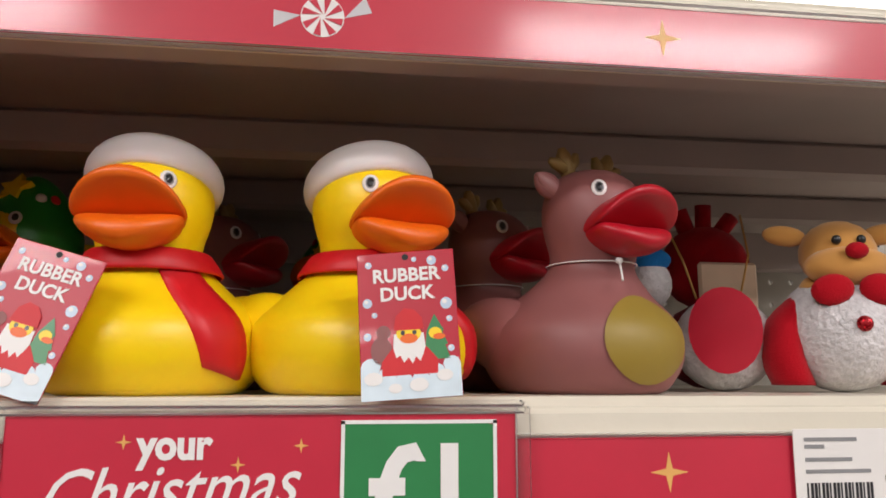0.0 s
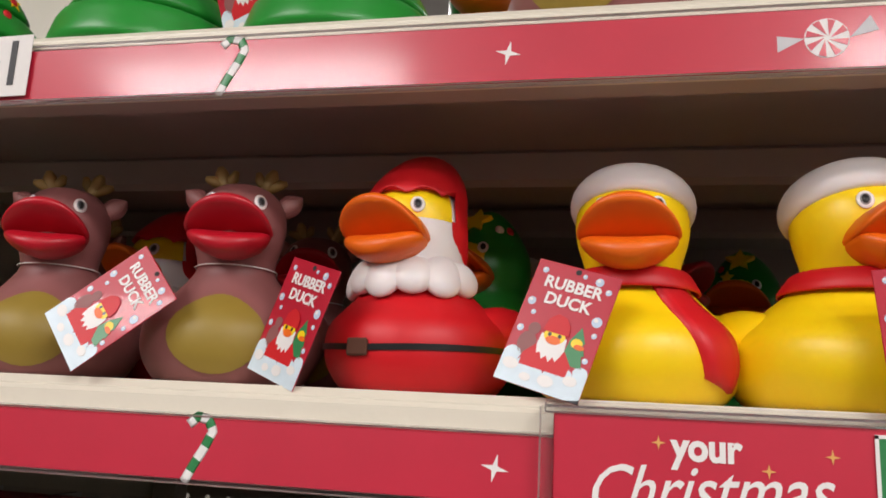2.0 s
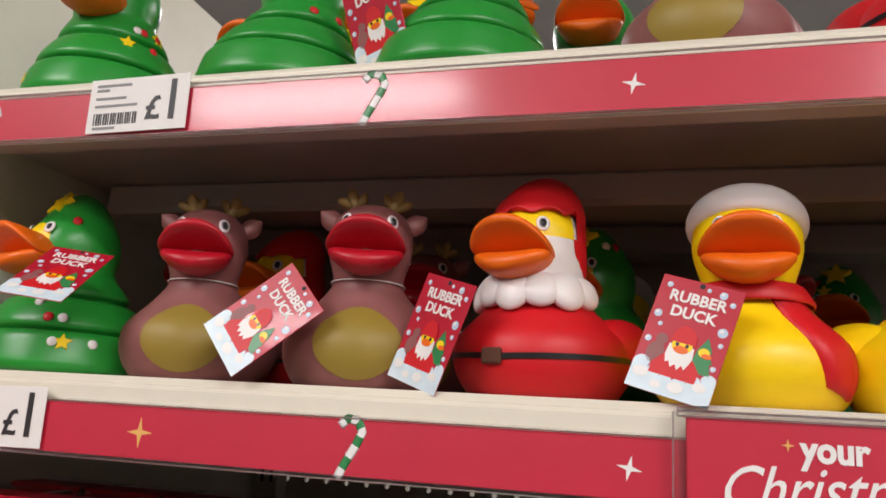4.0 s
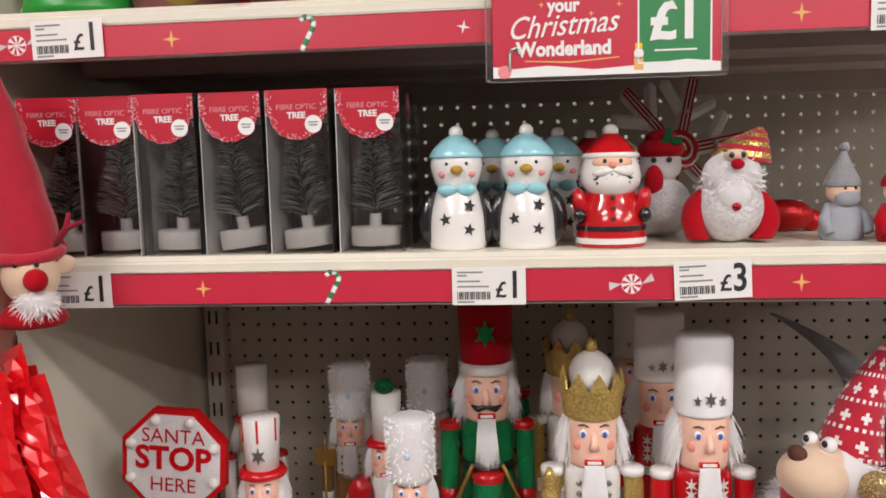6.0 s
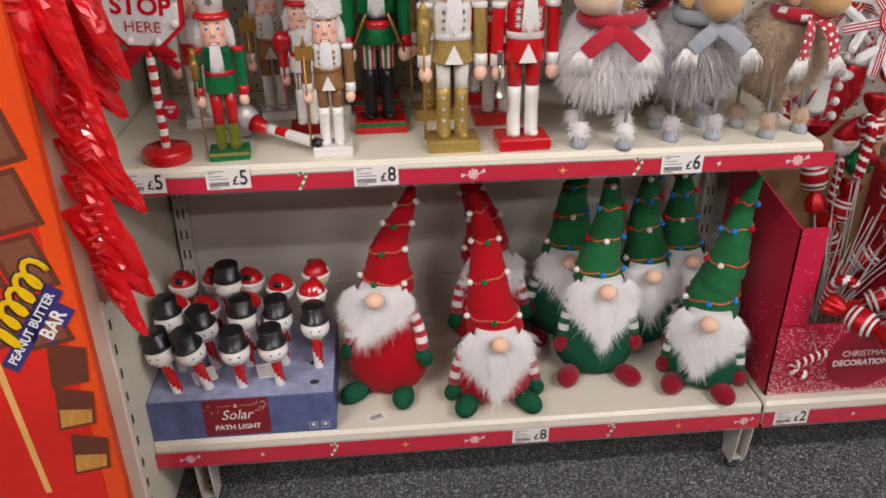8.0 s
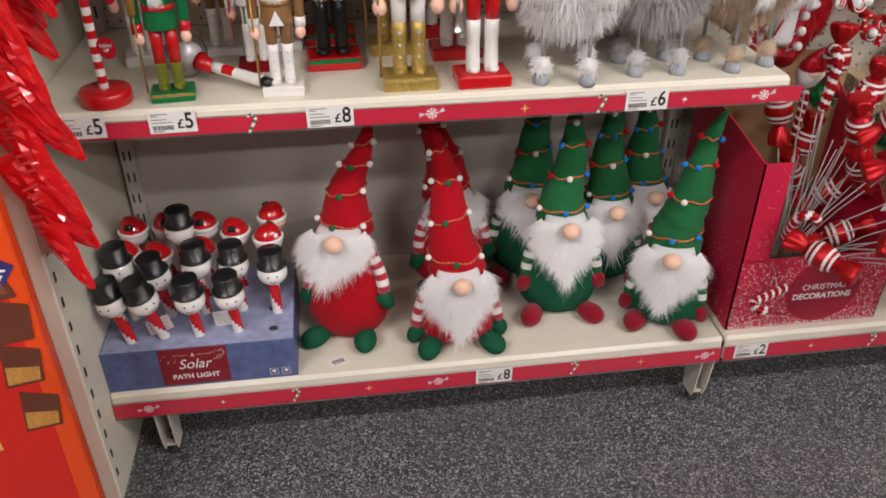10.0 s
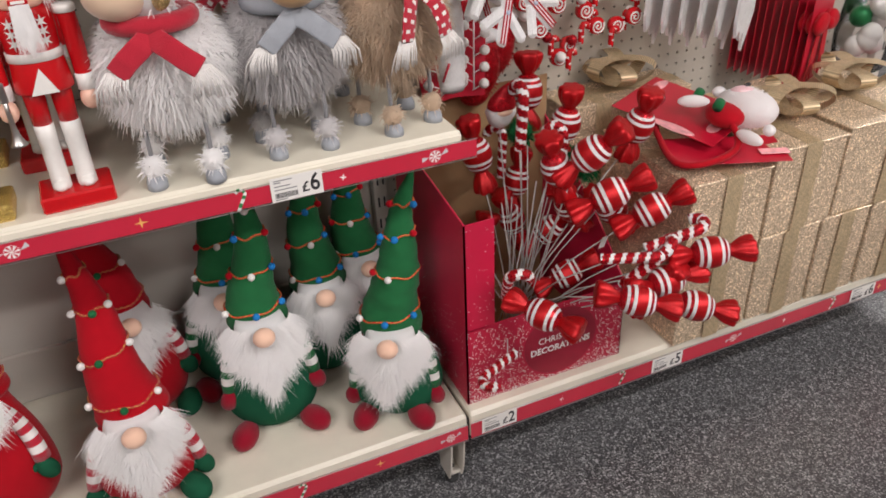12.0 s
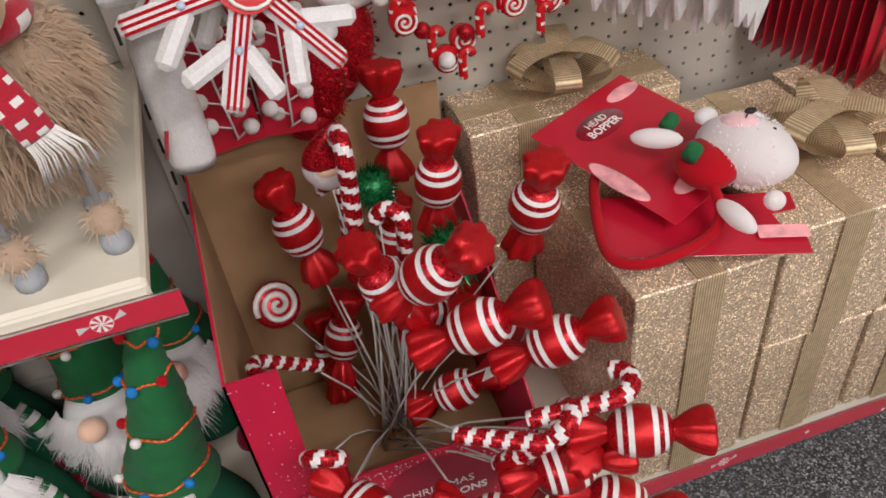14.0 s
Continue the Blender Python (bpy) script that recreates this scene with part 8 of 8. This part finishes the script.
garland(1.612, 0.325, 0.805, [YARN, GLRED], "red and white candy garland ring hanging from hook", 20, 0.045, 0.15, 2)
garland(1.560, 0.335, 0.860, [YARN, GLRED], "red and white candy garland bunch hanging from hook", 16, 0.04, 0.12, 5)
garland(1.750, 0.355, 0.800, [FELTG, YARN, GLRED], "red, green and white candy garland ring hanging", 22, 0.06, 0.10, 3)
for k in range(6):
    ob = thing("felt_ornament", "white glitter felt shape hanging in a row", "felt ornament", pose(1.835 + 0.024 * k, 0.33 - 0.024 * k, 0.765, 0, 8, 30), "hanging white felt shapes")
    part("felt", G().slab([(-0.045, 0.10), (0.05, 0.10), (0.055, 0.02), (0.04, -0.012), (0.018, -0.052), (0.008, -0.012), (-0.006, -0.03), (-0.018, -0.008), (-0.034, -0.022), (-0.046, 0.01)], 0.006), WHGL, ob)
for k in range(11):
    ob = thing("bow_pack", "red ribbon bow on red card hanging in a row", "bow pack", pose(2.155 + 0.004 * k, 0.41 - 0.017 * k, 0.70, 0, 3, 24), "hanging red bows")
    part("card", G().box((0, 0, -0.01), (0.12, 0.001, 0.19), 0.0004), CARD, ob)
    if k > 7:
        for q in (-1, 1):
            part("bow_loop", G().ell((q * 0.03, -0.012, 0.03), (0.032, 0.012, 0.022), rot=(0, q * 16, 0)), FELTR, ob, "red fabric bow loop")
            part("bow_tail", G().slab([(-0.012, 0), (0.012, 0), (0.016, -0.11), (0.004, -0.095), (-0.010, -0.112)], 0.002), FELTR, ob, "", pose(q * 0.016, -0.008, 0.02, 0, -q * 10, 0))
        part("knot", G().ell((0, -0.018, 0.028), (0.012, 0.01, 0.013)), FELTR, ob)
ob = thing("pompom_bag", "clear bag of white and green pompoms hanging", "pompom bag", pose(2.41, 0.30, 0.66))
for k in range(12):
    part("pompom", G().ell((rr.uniform(-0.05, 0.05), rr.uniform(-0.02, 0.02), rr.uniform(-0.06, 0.07)), (0.026, 0.024, 0.025), seg=14, n=9), YARN if k < 9 else GREENTINSEL, ob)
part("bag", G().loft([(-0.09, 0, 0, 0.075, 0.04), (0, 0, 0, 0.08, 0.05), (0.10, 0, 0, 0.07, 0.03)], 20, fine=2), FILM, ob, "clear plastic bag")

# ---------------------------------------------------------------- hanging strip of red sachets with an elf
ob = thing("clip_strip", "clear plastic clip strip hanging at shelf end", "clip strip", pose(0.052, -0.096, 0))
part("strip", G().box((0, 0, 1.02), (0.022, 0.0012, 0.86), 0.0004), clear("frosted_strip", (0.88, 0.84, 0.84), 0.3, 0.22), ob)
rr = random.Random(12)


FOILP = mat("faded_foil_print", (0.60, 0.035, 0.035), 0.3, var=0.4, scale=220)


def sachet(x, y, z, rz, tilt, ln, label):
    sb = thing("sachet", label, "sachet", pose(x, y, z, 0, tilt, rz), "hanging red sachets")
    n, cols = 16, (-1, -0.72, -0.4, 0, 0.4, 0.72, 1)
    m = 2 * len(cols)
    rp = random.Random(int(z * 977 + x * 331))
    vs, fs = [], []
    for i in range(n):
        t = i / (n - 1)
        w = 0.0235 * (1 - 0.8 * t ** 4) * (1 + 0.05 * math.sin(11 * t + z * 40))
        th = 0.012 * math.sin(math.pi * min(1, t * 0.96 + 0.03)) ** 0.6 + 0.0006
        for sd in (-1, 1):
            for sx in cols[::-sd]:
                cre = rp.uniform(-0.0035, 0.0035) * (1 - abs(sx)) + 0.0016 * math.sin(19 * t + 5 * sx + z * 50)
                vs.append((sx * w + 0.022 * t * t, sd * th * (1 - abs(sx) ** 1.6) + cre, -ln * t + rp.uniform(-0.002, 0.002)))
    for i in range(n - 1):
        for j in range(m):
            fs.append((i * m + j, i * m + (j + 1) % m, (i + 1) * m + (j + 1) % m, (i + 1) * m + j))
    fs.append(tuple((n - 1) * m + j for j in range(m)))
    part("pouch", G().put(vs, fs, smooth=False), SACK, sb)
    part("top_seal", G().box((0, 0, 0.004), (0.048, 0.0014, 0.014), 0.0004), SACK, sb, "crimped foil seal")
    pr = G()
    for q in range(3):
        pr.slab(rect(-0.012, -0.030 - 0.012 * q, 0.010 - 0.003 * q, -0.026 - 0.012 * q), 0.0003)
    part("faded_print", pr, FOILP, sb, "faded pale print", pose(0.002, -0.0135, -0.012, -3, 0, 0))


for k in range(10):
    z = 1.150 - 0.049 * k
    sachet(0.070 + 0.007 * (k % 2) - 0.0022 * k, -0.106 - 0.007 * (k % 3), z, -14 + 16 * (k % 3), -10 - 4 * (k % 3), 0.178, "glossy red foil sachet hanging from clip strip")
for k, (x, y, z, rz, tilt, ln) in enumerate(((0.052, -0.150, 1.165, -24, 2, 0.215), (0.078, -0.168, 1.160, -4, -6, 0.225), (0.100, -0.150, 1.150, 14, -12, 0.205), (0.060, -0.172, 1.120, 20, 4, 0.195), (0.086, -0.138, 1.175, -30, -20, 0.160), (0.046, -0.136, 1.100, 30, 1, 0.190))):
    sachet(x, y, z, rz, tilt, ln, "long glossy red foil sachet hanging in front")
ob = thing("elf_toy", "red knit elf hat toy with beige face and red nose", "elf toy", pose(0.092, -0.112, 1.232, 0, 0, 18))
part("hat", G().loft([(0.028, 0, 0, 0.027, 0.026), (0.060, -0.003, 0, 0.030, 0.028), (0.100, -0.009, 0, 0.0265, 0.025), (0.150, -0.016, 0.002, 0.020, 0.019), (0.200, -0.026, 0.004, 0.013, 0.012), (0.235, -0.034, 0.005, 0.004, 0.004)], 44, fine=7, wob=lambda t, a: 1 + 0.022 * math.sin(22 * a) + 0.035 * math.sin(31 * t + 2 * a) * (0.3 + t)), KNITR, ob, "long ribbed red knit hat")
part("hat_band", G().tube([(0.029 * math.cos(a), 0.027 * math.sin(a), 0.040 + 0.006 * math.sin(a)) for a in [k * 0.2618 for k in range(25)]], 0.0058, 8), KNITR, ob, "rolled knit band")
part("face", G().ell((0.004, -0.010, 0.018), (0.025, 0.021, 0.027), seg=20, n=12), SUEDE, ob, "beige felt face")
part("nose", G().ell((0.014, -0.034, 0.016), (0.0105, 0.0095, 0.0105)), FELTR, ob, "round red nose")
part("beard", fuzz(G().ell((0.010, -0.020, -0.006), (0.018, 0.013, 0.013)), (0.010, -0.020, -0.006), (0.017, 0.013, 0.012), 260, 0.008, 0.0006, 0.5, 0, rr), FURW, ob, "white fluffy beard")
for q, x in ((-1, -0.024), (1, 0.031)):
    part("ear", G().ell((x, -0.004, 0.026), (0.011, 0.004, 0.0085), rot=(0, q * -28, 0)), SUEDE, ob, "pointed felt ear")
    part("antler", G().tube([(x * 0.8, -0.008, 0.044), (x * 1.2, -0.012, 0.060), (x * 1.3, -0.012, 0.074)], [0.0035, 0.003, 0.0018], 7).tube([(x * 1.2, -0.012, 0.060), (x * 1.7, -0.012, 0.066)], [0.003, 0.0016], 7), FELTRD, ob, "dark red felt antler")
    part("eye", G().ell((0.006 + q * 0.009, -0.0305, 0.030), (0.0022, 0.0014, 0.0026)), BLK, ob)
part("collar", G().loft([(-0.030, 0, 0, 0.026, 0.022), (-0.022, 0, -0.002, 0.030, 0.026), (-0.010, 0, -0.002, 0.020, 0.018)], 22, fine=3, wob=lambda t, a: 1 + 0.06 * math.sin(7 * a)), FELTR, ob, "red felt collar")

# ---------------------------------------------------------------- cardboard standee
XR = 0.046
ob = thing("standee", "tall orange cardboard sweet display with chocolate pictures", "display standee", pose(XR, -0.2, 0))
part("board", G().box((-0.357, 0.012, 0.75), (0.726, 0.024, 1.5), 0.003), ORPANEL, ob, "orange printed board")
part("red_field", G().slab([(-0.72, 0.02), (-0.026, 0.02), (-0.022, 0.45), (-0.020, 0.825), (-0.08, 0.785), (-0.72, 0.45)], 0.0006), mat("red_board", (0.64, 0.018, 0.010), 0.4, var=0.08), ob, "red printed field", pose(0, -0.001, 0))
part("orange_edge", G().slab([(-0.118, 0.30), (-0.108, 0.30), (-0.128, 0.62), (-0.138, 0.60)], 0.0004), GOLDP, ob, "", pose(0, -0.0016, 0))
for i in range(3):
    for k in range(4):
        m = pose(-0.030 - 0.072 * i, -0.0014, 0.955 - 0.094 * k, 0, -14, 0)
        sq = part("chocolate_square", G().slab(rect(-0.066, -0.086, 0, 0), 0.0008), CHOC, ob, "printed chocolate square", m)
        part("square_face", G().slab(rect(-0.058, -0.078, -0.008, -0.008), 0.0006), CHOC2, sq, "", pose(0, -0.0006, 0))
mk = pose(-0.071, -0.0022, 0.652, 0, -55, 0)
loop = [(-0.072 + 0.0026 * k + 0.010 * math.sin(0.62 * k), 0.006 + (0.030 if k < 11 else 0.017) * math.cos(0.62 * k)) for k in range(56)]
for wide, colour, off, kind in ((0.0078, INK, 0.0, "dark outline of name mark"), (0.0046, YELP, -0.0007, "yellow looping name mark")):
    g = G().tube([(u + 0.3 * w, 0, w) for u, w in loop], wide, 8, up=(0, 1, 0.01))
    g.v = [(a, b * 0.05, c) for a, b, c in g.v]
    part("name_mark", g, colour, ob, kind, mk @ pose(0, off, 0))
ty = part("name_band", G().slab([(-0.082, -0.013), (0.082, -0.013), (0.082, 0.013), (-0.082, 0.013)], 0.0005), NAVY, ob, "navy name band", pose(-0.066, -0.0020, 0.612, 0, -55, 0))
text("lettering", "PEANUT BUTTER", 0.0185, WHITE, ty, pose(0, -0.0006, 0), bold=0.0003)
ty = part("name_band", G().slab(rect(-0.038, -0.016, 0.038, 0.016), 0.0005), NAVY, ob, "navy name band", pose(-0.034, -0.0018, 0.618, 0, -55, 0))
text("lettering", "BAR", 0.029, WHITE, ty, pose(0, -0.0006, 0), bold=0.0006)
for k, (cx, cz) in enumerate(((-0.032, 0.545), (-0.038, 0.465), (-0.034, 0.375))):
    b = part("bar_piece", G().slab([(-0.03, -0.04), (0.026, -0.03), (0.034, 0.03), (-0.02, 0.042)], 0.0008), CHOC, ob, "printed broken chocolate piece", pose(cx, -0.0024, cz))
    if k:
        part("filling", G().slab([(-0.026, -0.034), (0.022, -0.026), (0.026, -0.002), (-0.022, 0.0)], 0.0006), PEANUT, b, "peanut filling", pose(0, -0.0008, 0))
for k in range(3):
    part("yellow_letter", G().slab(rect(-0.14, 1.15 - 0.062 * k, -0.045 + 0.006 * k, 1.19 - 0.062 * k), 0.0006), YELP, ob, "thick yellow print", pose(0, -0.0016, -0.03))
